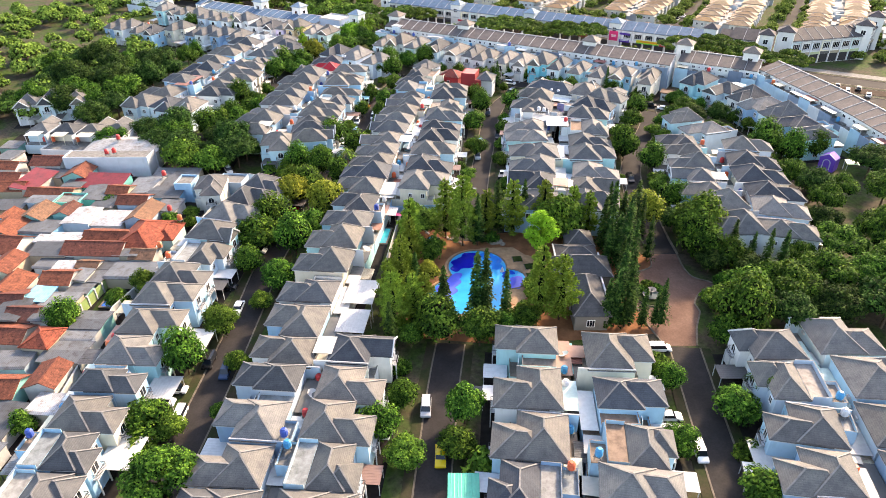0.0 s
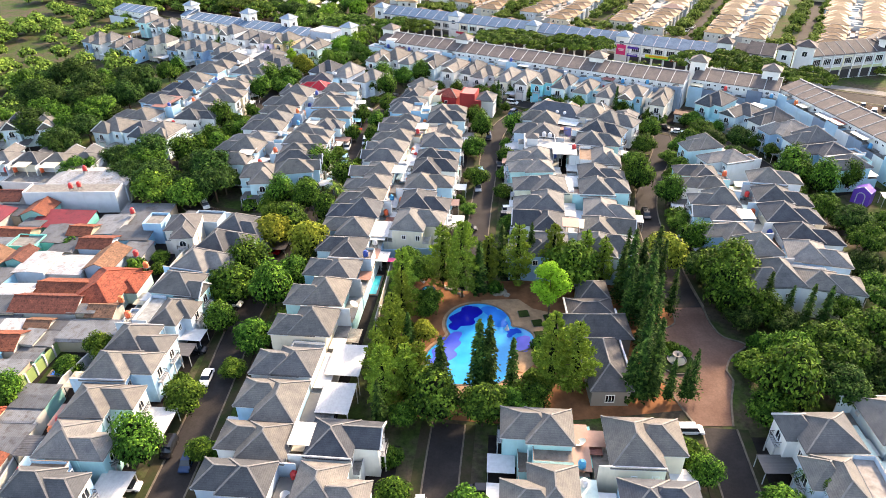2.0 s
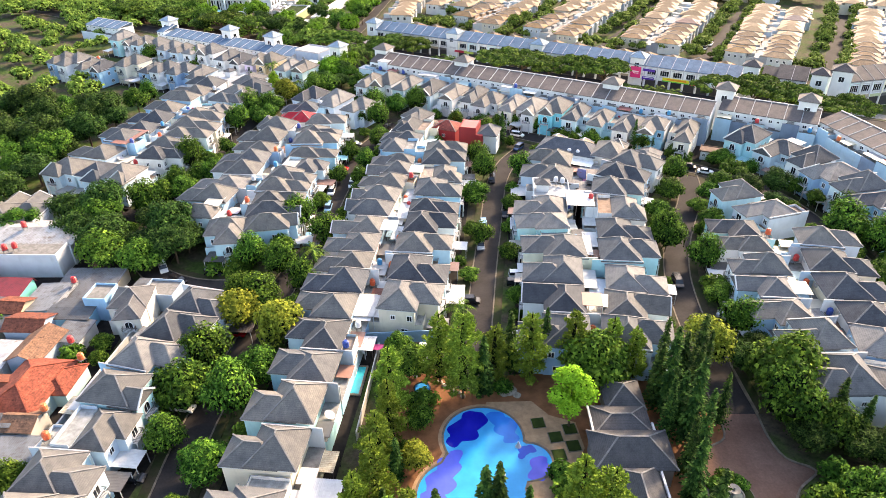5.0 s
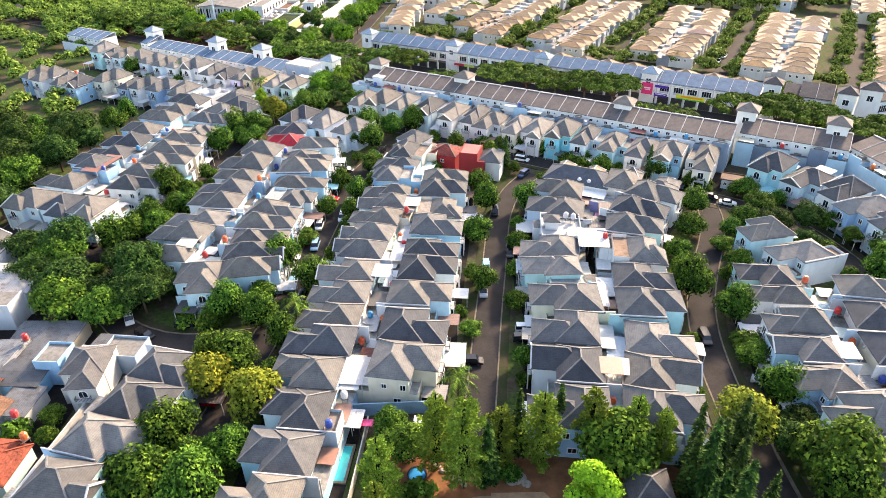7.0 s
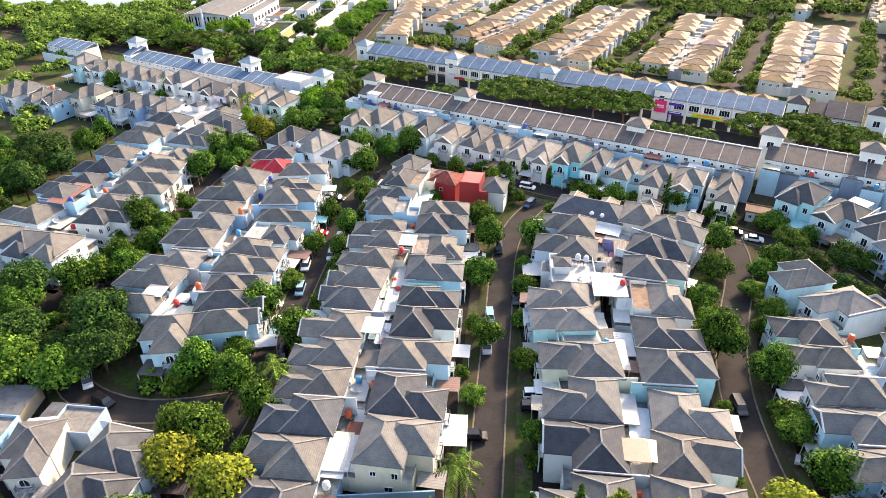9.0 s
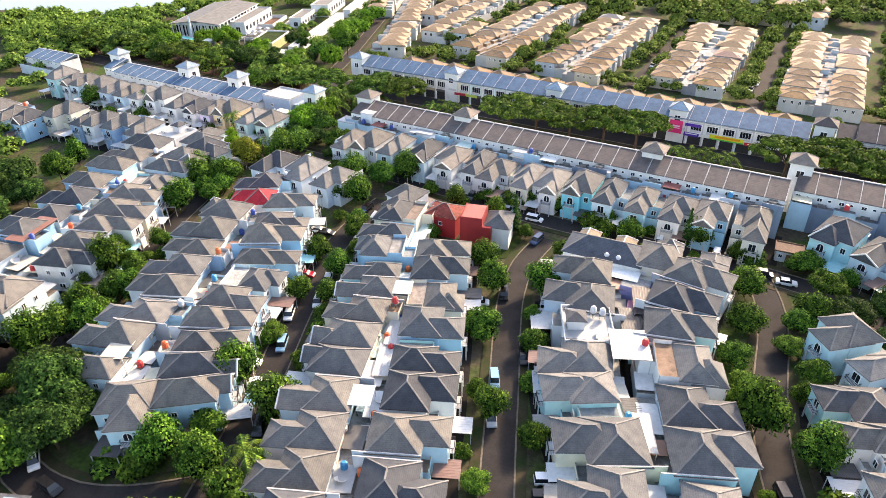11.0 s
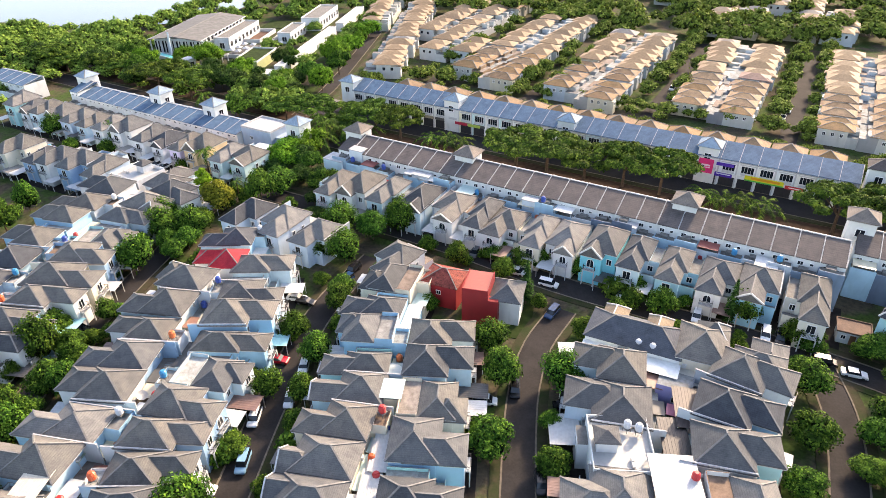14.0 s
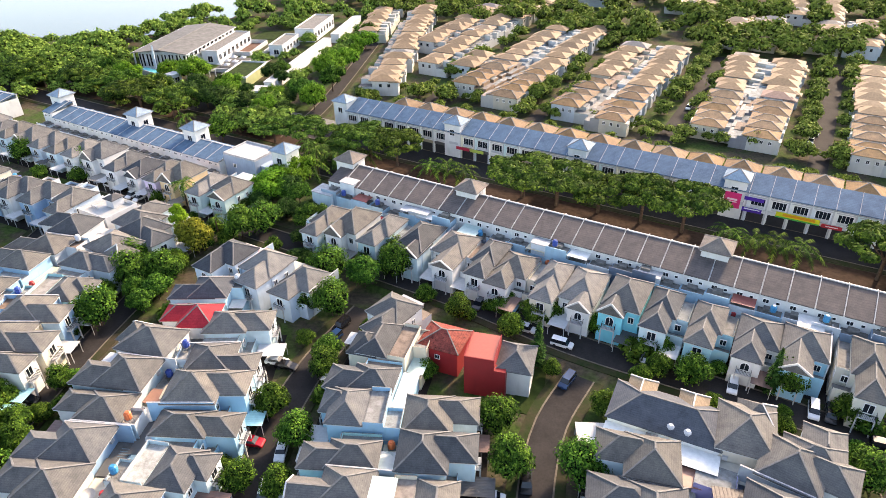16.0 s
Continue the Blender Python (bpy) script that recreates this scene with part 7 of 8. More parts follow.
for x, y, w, d, kind, wc in ((-71.4, 99.1, 5.7, 5, "zinc", None), (-77.6, 93.2, 5.2, 5.6, "orange", None), (-72.4, 95, 6.8, 2.9, "pale zinc", None), (-72.1, 90.3, 7.4, 5.5, "zinc", None), (-71.4, 83.2, 5.2, 6, "clay", None), (-68.3, 77, 5, 4.3, "white", None), (-90, 119.8, 6.6, 4.4, "zinc", None), (-98, 142.2, 4.4, 5.5, "clay", None), (-90.6, 147.2, 5.6, 6, "zinc", None), (-89.2, 153.4, 5.5, 5, "clay", None), (-105.6, 164, 6.4, 6.6, "clay", None), (-104, 158, 5.0, 4, "zinc", None), (-76.8, 152.6, 8.6, 6.4, "zinc", SKY), (-74.4, 123.2, 5.0, 3.6, "zinc", None), (-61.0, 158.6, 7.0, 5.6, "flat", (0.34, 0.46, 0.58)), (-64.5, 160.2, 6.0, 4.6, "zinc", None), (-70.6, 123, 5.2, 4.6, "pale clay", None)):
    hut(x, y, rng.uniform(-0.1, 0.0), w, d, kind, wc)
for i in range(34):     # more of the same, further west
    y = 66 + (i % 17) * 7.4 + rng.uniform(-1, 1)
    x = -77 - max(0, y - 77) * 0.58 - (i // 17) * 8.2 + rng.uniform(-0.8, 0.8)
    hut(x + 2, y, rng.uniform(-0.12, 0.05), rng.uniform(5, 8), rng.uniform(4.5, 7.5), rng.choice(("clay", "clay", "clay", "zinc", "zinc", "pale zinc")))
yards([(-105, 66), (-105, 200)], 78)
# boundary wall between the cottages and the villas
b = bmesh.new()
for p, q in (((-67.2, 76), (-69.4, 104)), ((-69.4, 104), (-65, 121)), ((-65, 121), (-62, 150))):
    beam(b, (*p, 1.5), (*q, 1.5), 0.3, 3.0)
solo("boundary_wall", b, M_WALL, "weathered white boundary wall behind the villas", "wall", kind="structure", color=(0.46, 0.46, 0.44))
# green-washed garden wall with pale pillars, and the lawn before it
T = thing("garden_wall", "moss-green garden wall with pale pillars", "wall")
b = bmesh.new()
beam(b, (-77.3, 102.6, 1.2), (-75.7, 115.0, 1.2), 0.22, 2.4)
part("panel", b, M_WALL, T, "", (0.26, 0.36, 0.12))
for i in range(6):
    x, y = -77.3 + 0.32 * i, 102.6 + 2.48 * i
    part("pillar", boxes((x - 0.22, x + 0.22, y - 0.22, y + 0.22, 0, 2.7)), M_PARAPET, T)
b = bmesh.new()
box(b, -75.6, -74.4, 103, 114, -0.1, 0.09)
solo("lawn", b, M_GRASS, "narrow strip of lawn beside the garden pool", "lawn", kind="structure")
for x, y, z, col in ((-99.6, 169.8, 5.7, (0.50, 0.03, 0.03)), (-97.8, 170.6, 5.7, (0.50, 0.03, 0.03)), (-99.9, 178.6, 6.4, (0.50, 0.03, 0.03)), (-80.1, 160.3, 3.5, (0.50, 0.03, 0.03)), (-71.7, 141.7, 3.0, (0.50, 0.03, 0.03)), (-67.5, 137.0, 3.0, (0.62, 0.14, 0.04)), (-67.6, 124.6, 3.0, (0.62, 0.14, 0.04))):
    put_tank(Vector((x, y, z)), rng, col)
for x, y, k, s in ((-76.6, 99.4, "round1", 1.0), (-70.2, 107.5, "round0", 0.8), (-66.5, 112, "olive0", 0.8), (-91, 149.6, "shrub0", 1.6), (-67.5, 144, "olive1", 0.9), (-72, 140, "shrub1", 1.4), (-66.4, 139.8, "round0", 0.8)):
    plant(k, x, y, s)
SH = thing("warehouse", "grey concrete shed with sheet-metal roof", "warehouse")
part("wall", boxes((-112, -87.8, 168.4, 173.6, 0, 5.6), (-109, -87.4, 173.602, 184.4, 0, 5.2), (-112, -87.8, 168.4, 168.6, 5.6, 6.1), (-112, -111.8, 168.6, 173.6, 5.6, 6.1), (-88, -87.8, 168.6, 173.6, 5.6, 6.1)), M_WALL, SH, "", (0.60, 0.64, 0.69))
part("deck", boxes((-111.8, -88, 168.6, 173.6, 5.6, 5.68)), M_CONC, SH)
r = bmesh.new()
hip(r, -109.4, -87, 173.6, 184.8, 5.4, 1.5)
part("roof", r, M_ZINC, SH, "", (0.33, 0.33, 0.325))

# ---- club by the lake ----
def gable_roof(x, y0, y1, z, rise, thick=0.25):
    """A shallow gable over -x..x, its ridge along y."""
    b = bmesh.new()
    ends = [[b.verts.new(q) for q in ((-x, y, z), (0, y, z + rise), (x, y, z), (x, y, z - thick), (0, y, z + rise - thick), (-x, y, z - thick))] for y in (y0, y1)]
    for i in range(6):
        b.faces.new((ends[0][i], ends[1][i], ends[1][(i + 1) % 6], ends[0][(i + 1) % 6]))
    b.faces.new(ends[0][::-1])
    b.faces.new(ends[1])
    return b


CB = thing("club_hall", "long white hall under a shallow grey-brown gabled roof", "hall")
part("wall", boxes((-11.6, 11.6, -20.5, 23.4, 0, 7.0)), M_WALL, CB, "", (0.74, 0.78, 0.84))
part("gable", prism([(-11.6, 7.0), (11.6, 7.0), (0, 8.35)], 0.4), M_WALL, CB, "", (0.74, 0.78, 0.84)).matrix_basis = Matrix(((1, 0, 0, 0), (0, 0, -1, -20.1), (0, 1, 0, 0), (0, 0, 0, 1)))
part("roof", gable_roof(12.6, -23.8, 24, 7.25, 1.5), M_CLUBROOF, CB)
part("ridge_cap", caps([((0, -23.8, 8.75), (0, 24, 8.75))], 0.5, 0.2), M_RIDGE, CB)
part("gutter", boxes((12.6, 12.9, -23.8, 24, 6.95, 7.2)), M_WHITE, CB)
part("gutter", boxes((-12.9, -12.6, -23.8, 24, 6.95, 7.2)), M_WHITE, CB)
for i in range(8):
    part("column", boxes((-12.2 + i * 3.4, -11.75 + i * 3.4, -23.2, -22.75, 0, 7.0)), M_WHITE, CB)
for i in range(7):
    window(CB, -10.2 + i * 3.4, -20.5, 0.6, 2.4, 5.4, False, "-y", 1, whole=True)
for i in range(11):
    window(CB, 11.6, -18 + i * 3.8, 4.6, 2.2, 1.9, False, "+x", 1, whole=True)
CB.matrix_basis = pose(-121.5, 449, 0, 0, 0, -9)


def club_block(name, label, x, y, w, d, h, ang, wall, top=None, bays=0, lip=0.6):
    """A flat-roofed club building with parapets on four sides and windows along its long east face."""
    T = thing(name, label, "pavilion")
    part("wall", boxes((-w / 2, w / 2, -d / 2, d / 2, 0, h)), M_WALL, T, "", wall)
    for a in ((-w / 2 - 0.15, w / 2 + 0.15, -d / 2 - 0.15, -d / 2 + 0.2), (-w / 2 - 0.15, w / 2 + 0.15, d / 2 - 0.2, d / 2 + 0.15), (-w / 2 - 0.15, -w / 2 + 0.2, -d / 2 + 0.2, d / 2 - 0.2), (w / 2 - 0.2, w / 2 + 0.15, -d / 2 + 0.2, d / 2 - 0.2)):
        part("parapet", boxes((*a, h, h + lip)), M_WHITE, T)
    part("deck", boxes((-w / 2 + 0.2, w / 2 - 0.2, -d / 2 + 0.2, d / 2 - 0.2, h, h + 0.1)), top or M_CONC, T)
    for i in range(bays):
        window(T, w / 2, -d / 2 + (i + 0.5) * d / bays, h * 0.3, d / bays * 0.55, h * 0.45, False, "+x", 1, whole=True)
    if w > 4:
        window(T, 0, -d / 2, 0.9, min(2.4, w * 0.4), h * 0.5, False, "-y", 1, whole=True)
    T.matrix_basis = pose(x, y, 0, 0, 0, ang)
    return T


WHITISH = (0.68, 0.71, 0.74)
club_block("pavilion", "white flat-roofed annex beside the club hall", -104.2, 451, 7.4, 34, 5.4, -9, WHITISH, None, 8)
club_block("pavilion", "low olive-walled building with a planted roof terrace", -86, 412.5, 11, 21, 3.8, -9, (0.42, 0.46, 0.22), M_GRASS, 0, 0.7)
club_block("pavilion", "small pale blue flat-roofed kiosk", -74.6, 391.5, 5.2, 6, 3.0, -9, (0.62, 0.74, 0.86), M_WHITE, 0, 0.25)
club_block("pavilion", "long narrow white-roofed covered walk", -66.2, 429, 3.4, 66, 3.6, -10.7, WHITISH, M_PARAPET, 0, 0.35)
club_block("pavilion", "white garden pavilion with a grey flat roof", -79, 455, 6.4, 20, 4.6, -9, WHITISH, None, 5)
club_block("pavilion", "wide white pavilion with a grey flat roof", -70, 484, 9.6, 30, 5.8, -9, WHITISH, None, 7)
club_block("pavilion", "long narrow white-roofed covered walk", -54.6, 486, 4, 38, 3.8, -9, WHITISH, M_PARAPET, 0, 0.35)
for x, y, w, d, mat, lab in ((-96, 459, 8.5, 19, M_BRICKPAVE, "reddish brick terrace beside the annex"), (-96.5, 432, 12, 22, M_PLAZA, "pale paved garden court of the club"), (-93, 482, 12, 16, M_GRASS, "mown lawn behind the club terrace")):
    b = bmesh.new()
    box(b, -w / 2, w / 2, -d / 2, d / 2, -0.2, 0.3)
    bmesh.ops.transform(b, matrix=pose(x, y, 0, 0, 0, -9), verts=b.verts)
    solo("terrace_floor", b, mat, lab, "terrace", kind="structure")
for p, q in (((-101.4, 448), (-93, 446.6)), ((-93, 446.6), (-90.2, 467)), ((-98.3, 468), (-90.2, 467)), ((-103, 422.5), (-91.4, 420.6)), ((-91.4, 420.6), (-88.2, 440)), ((-88.2, 440), (-84.5, 466)), ((-84.5, 426), (-81.5, 444))):
    b = bmesh.new()
    beam(b, (*p, 0.9), (*q, 0.9), 0.4, 1.8)
    solo("garden_wall", b, M_WHITE, "low white garden wall of the club", "wall", group="club garden walls")


def parasol(x, y, r):
    """A square white parasol on a thin pole."""
    T = thing("parasol", "square white parasol on the club's court", "parasol", "club parasols")
    b = bmesh.new()
    cyl(b, 0, 0, 0.3, 2.9, 0.05, 0.05, 6)
    part("pole", b, M_DARK, T)
    b = bmesh.new()
    cyl(b, 0, 0, 2.3, 3.1, r, 0.06, 4)
    part("canopy", b, M_WHITE, T)
    T.matrix_basis = pose(x, y, 0, 0, 0, 35)


for x, y in ((-100.5, 427), (-97.2, 425.6), (-98.6, 431.6), (-95, 430.2), (-92.6, 426.6), (-97.4, 437), (-93.2, 436)):
    parasol(x, y, 1.9)
# long cyan-topped pool wall, cube house and pergola before the hall
T = thing("lap_pool", "long narrow raised pool with pale walls", "pool")
part("pool_wall", boxes((-11.3, 11.3, -1.9, -1.6, 0, 2.9), (-11.3, 11.3, 1.6, 1.9, 0, 2.9), (-11.3, -11, -1.6, 1.6, 0, 2.9), (11, 11.3, -1.6, 1.6, 0, 2.9)), M_WHITE, T)
part("water", boxes((-11, 11, -1.6, 1.6, 2.3, 2.6)), M_COAT, T, "still turquoise water", (0.10, 0.50, 0.52))
T.matrix_basis = pose(-122, 414.5, 0, 0, 0, -35)
club_block("pavilion", "small white cube house at the pool's end", -113.2, 407.5, 4.2, 4.2, 4.2, -30, WHITISH, M_WHITE, 1, 0.2)
T = thing("pergola", "flat brown pergola on white columns", "pergola")
part("roof", boxes((-6.2, 6.2, -4.5, 4.5, 3.9, 4.25)), M_SOILROOF, T)
part("fascia", boxes((-6.4, 6.4, -4.7, -4.5, 3.8, 4.4)), M_WHITE, T)
part("fascia", boxes((6.2, 6.4, -4.5, 4.7, 3.8, 4.4)), M_WHITE, T)
for i in range(4):
    for y in (-4.2, 4.2):
        part("column", boxes((-5.9 + i * 3.8, -5.5 + i * 3.8, y - 0.2, y + 0.2, 0, 3.9)), M_WHITE, T)
T.matrix_basis = pose(-105.5, 413.5, 0, 0, 0, -32)
street([(-55, 350), (-49, 378), (-45.5, 405), (-41.5, 441), (-36, 492), (-30, 540)], 5.0, M_ROAD, True, "worn asphalt street beside the club", "road", 0.055)
m, nt, p = nodes_of("lake_water")
p.inputs["Base Color"].default_value = (0.05, 0.06, 0.05, 1)
p.inputs["Roughness"].default_value = 0.06
bump(nt, p, world_noise(nt, 0.6, 3), 0.04, 0.05)
bm = bmesh.new()
bm.faces.new([bm.verts.new((x, y, 0.05)) for x, y in blob_outline([(-240, 620, 125), (-185, 545, 66), (-330, 620, 140), (-170, 620, 62)])])
solo("lake", bm, m, "still pale lake reflecting the sky", "lake", kind="structure")

# ---- cars ----
CAR_COLORS = {"white": (0.80, 0.80, 0.80), "silver": (0.45, 0.46, 0.48), "black": (0.012, 0.012, 0.014), "dark blue": (0.02, 0.05, 0.12), "red": (0.40, 0.01, 0.02), "yellow": (0.75, 0.50, 0.01), "grey": (0.12, 0.125, 0.13), "light blue": (0.20, 0.36, 0.50)}


def car_shape(van):
    """A family car, its nose along -y."""
    T = thing("car", "parked car", "car", "cars")
    L, W = 2.15, 0.86
    roof0, roof1 = (-0.75, 1.95) if van else (-0.45, 1.15)
    h = 1.72 if van else 1.48
    b = bmesh.new()
    prof = [(-L, 0.32), (-L, 0.68), (-L + 0.18, 0.80), (-L + 1.0, 0.98), (L - 0.05, 1.0), (L, 0.8), (L, 0.32)]
    lo = [b.verts.new((-W, y, z)) for y, z in prof]
    hi = [b.verts.new((W, y, z)) for y, z in prof]
    b.faces.new(lo[::-1]); b.faces.new(hi)
    for i in range(len(prof)):
        j = (i + 1) % len(prof)
        b.faces.new((lo[i], lo[j], hi[j], hi[i]))
    bmesh.ops.recalc_face_normals(b, faces=b.faces)
    bmesh.ops.bevel(b, geom=b.edges[:], offset=0.07, segments=2, affect="EDGES")
    part("body", b, M_CAR, T)
    c = bmesh.new()
    base = [(-0.80, roof0 - 0.55, 0.96), (0.80, roof0 - 0.55, 0.96), (0.80, min(roof1 + 0.35, L - 0.06), 0.98), (-0.80, min(roof1 + 0.35, L - 0.06), 0.98)]
    top = [(-0.66, roof0, h - 0.05), (0.66, roof0, h - 0.05), (0.66, roof1, h - 0.05), (-0.66, roof1, h - 0.05)]
    vb = [c.verts.new(q) for q in base]
    vt = [c.verts.new(q) for q in top]
    for i in range(4):
        c.faces.new((vb[i], vb[(i + 1) % 4], vt[(i + 1) % 4], vt[i]))
    c.faces.new(vt)
    part("windscreen", c, M_GLASS, T)
    r = bmesh.new()
    grow = [(x * 1.02, y + (0.02 if y > roof0 else -0.02), z) for x, y, z in base], [(x * 1.03, y + (0.02 if y > roof0 + 0.1 else -0.02), z + 0.03) for x, y, z in top]
    vb, vt = [r.verts.new(q) for q in grow[0]], [r.verts.new(q) for q in grow[1]]
    sides = [r.faces.new((vb[i], vb[(i + 1) % 4], vt[(i + 1) % 4], vt[i])) for i in range(4)]
    r.faces.new(vt)
    bmesh.ops.inset_individual(r, faces=sides, thickness=0.075)
    bmesh.ops.delete(r, geom=sides, context="FACES_ONLY")
    bmesh.ops.solidify(r, geom=r.faces[:], thickness=0.02)
    part("roof", r, M_CAR, T)
    for sx in (-1, 1):
        for yy in (-1.3, 1.3):
            w = bmesh.new()
            cyl(w, 0, 0, -0.11, 0.11, 0.32, 0.32, 14)
            cyl(w, 0, 0, -0.12, 0.12, 0.17, 0.17, 10)
            bmesh.ops.transform(w, matrix=Matrix.Translation((sx * 0.78, yy, 0.32)) @ Matrix.Rotation(math.pi / 2, 4, "Y"), verts=w.verts)
            part("wheel", w, M_RUBBER, T)
    return T


CARS = {}


def put_car(x, y, deg, col, van=True):
    m = pose(x, y, 0.065, 0, 0, deg)
    if van in CARS:
        o = copy_thing(CARS[van], m)
    else:
        o = CARS[van] = car_shape(van)
        o.matrix_basis = m
    for ch in o.children_recursive:
        if ch.name.split(".")[0] in ("body", "roof"):
            ch.color = (*CAR_COLORS[col], 1)
    tagged(o, f"{col} {'minivan' if van else 'hatchback'} parked by the street", "car", "cars")


for x, y, deg, col, van in CARS_A + CARS_B + CARS_C:
    put_car(x, y, deg, col, van)

for i in range(10):      # cars before the arcade
    x, y = along(SHOP2, 148 + 3.4 * i, -16 - 6 * (i % 2))
    put_car(x, y, SHOP_YAW + rng.choice((0, 180)), rng.choice(("white", "white", "silver", "black", "grey")), rng.random() < 0.6)

# street and garden trees, from the south to the north
for x, y, k, s in ((43.2, 60.4, "round2", 1.08), (-43.0, 61.0, "spread0", 1.11), (-8.5, 68.1, "olive1", 1.08), (-0.2, 69.6, "round0", 1.08), (34.4, 70.7, "round1", 0.81), (-12.5, 72.6, "round3", 0.95), (-46.5, 73.1, "olive1", 0.95), (-71.5, 73.9, "round0", 0.81), (-50.9, 74.0, "round1", 1.08), (1.0, 76.0, "round2", 1.08), (-39.3, 76.6, "round2", 0.54), (45.2, 77.3, "round0", 1.35), (-9.4, 80.3, "round0", 1.08), (50.5, 80.7, "palm", 1.10), (36.4, 84.2, "round3", 0.68), (-48.9, 87.6, "round3", 1.08), (-40.2, 88.6, "round2", 0.68), (-46.1, 99.6, "olive1", 1.35), (-77.5, 100.1, "round3", 0.81), (-40.6, 107.2, "olive1", 0.81), (-38.3, 114.7, "round0", 1.35), (-46.1, 119.8, "round3", 0.81), (-37.5, 127.2, "round3", 1.22), (-35.3, 135.2, "round1", 1.35)):
    plant(k, x, y, s)
for x, y, k, s in ((-10.7, 140.3, "round2", 1.08), (-33.4, 145.6, "gold", 1.0), (0.3, 146.2, "palm", 1.10), (54.7, 148.4, "round3", 1.08), (97.4, 151.4, "spread0", 0.95), (-31.8, 152.5, "round3", 0.81), (-39.6, 155.4, "round3", 1.35), (12.5, 156.8, "round2", 0.95), (54.3, 157.8, "olive1", 1.35), (92.6, 158.9, "round0", 1.22), (-32.2, 162.5, "round3", 1.08), (44.8, 164.2, "olive1", 0.54), (2.8, 166.4, "olive1", 0.95), (-30.7, 166.8, "palm", 1.10), (-38.6, 168.8, "round3", 1.08), (54.4, 170.4, "round3", 1.22), (-79.5, 171.7, "olive0", 1.71), (95.1, 174.9, "round3", 1.35), (12.2, 175.1, "round0", 1.08), (48.2, 177.2, "round3", 1.35), (-62.8, 178.2, "dark1", 0.95), (103.4, 178.2, "round3", 1.08), (5.8, 180.9, "round3", 0.81), (-30.3, 181.0, "round3", 1.35)):
    plant(k, x, y, s)
for x, y, k, s in ((48.1, 181.7, "round3", 0.81), (-66.7, 185.2, "dark0", 0.95), (3.7, 185.2, "round1", 0.81), (49.1, 186.0, "olive1", 1.22), (-86.9, 186.5, "spread1", 0.95), (-38.5, 188.2, "round3", 1.22), (16.8, 191.4, "round0", 0.68), (95.5, 191.5, "round3", 1.08), (-28.0, 193.0, "olive1", 1.08), (50.3, 193.3, "round1", 1.05), (61.5, 196.4, "olive1", 1.08), (14.4, 197.4, "round0", 1.08), (-76.9, 201.2, "round3", 1.08), (-35.8, 201.2, "olive1", 1.08), (5.0, 201.9, "round1", 1.22), (56.1, 202.8, "round1", 1.22), (-72.4, 203.1, "round3", 0.95), (-25.9, 205.1, "round3", 0.68), (91.3, 205.8, "round0", 1.08), (15.1, 205.9, "round2", 0.68), (-26.5, 212.5, "round3", 0.81), (-67.1, 213.9, "round3", 1.08), (-32.8, 214.0, "round3", 0.81), (60.2, 214.3, "round3", 1.08)):
    plant(k, x, y, s)
for x, y, k, s in ((18.6, 215.5, "round3", 1.22), (7.9, 216.2, "round3", 1.08), (-36.6, 216.8, "round0", 0.81), (-69.6, 220.4, "round2", 1.08), (-25.8, 222.1, "round3", 0.95), (76.2, 222.6, "round2", 1.08), (-72.9, 224.9, "round2", 1.08), (6.1, 225.3, "round3", 1.08), (64.3, 227.8, "round1", 1.08), (54.3, 228.7, "olive1", 0.54), (-31.2, 229.4, "round0", 1.35), (24.7, 229.4, "olive1", 1.22), (-67.7, 229.5, "round1", 0.68), (53.6, 233.4, "cypress0", 0.80), (-70.6, 235.1, "round3", 0.68), (41.3, 236.8, "round1", 1.08), (-5.6, 237.9, "round1", 0.81), (-24.0, 238.0, "round3", 0.95), (16.9, 238.3, "round3", 0.54), (35.9, 238.9, "round1", 0.95), (14.4, 240.3, "cypress0", 0.80), (-24.0, 242.2, "round2", 0.95), (-29.2, 247.7, "olive1", 0.81), (-17.1, 249.8, "round2", 0.68)):
    plant(k, x, y, s)
for x, y, k, s in ((-71.8, 253.0, "round3", 1.35), (15.3, 254.5, "olive1", 1.22), (0.2, 254.6, "round3", 0.81), (-13.1, 256.0, "round3", 0.68), (-25.5, 256.1, "round3", 1.22), (8.6, 257.2, "round1", 0.81), (-30.2, 257.9, "round3", 0.81), (-68.1, 261.7, "round1", 1.08), (-75.1, 261.9, "round1", 1.08), (-13.5, 269.1, "round3", 1.22), (-112.8, 281.8, "round3", 1.08), (-28.7, 282.0, "round2", 1.08), (-108.5, 318.8, "round0", 1.22), (-121.2, 321.6, "olive1", 1.08), (-40.1, 322.7, "palm", 1.10), (-109.6, 325.5, "round3", 1.08)):
    plant(k, x, y, s)
for x, y, k, s in ((-43.5, 328.0, "palm", 1.10), (-131.9, 332.7, "round3", 1.08), (-75.6, 347.7, "spread0", 0.95), (-86.4, 347.8, "palm", 1.10)):
    plant(k, x, y, s)


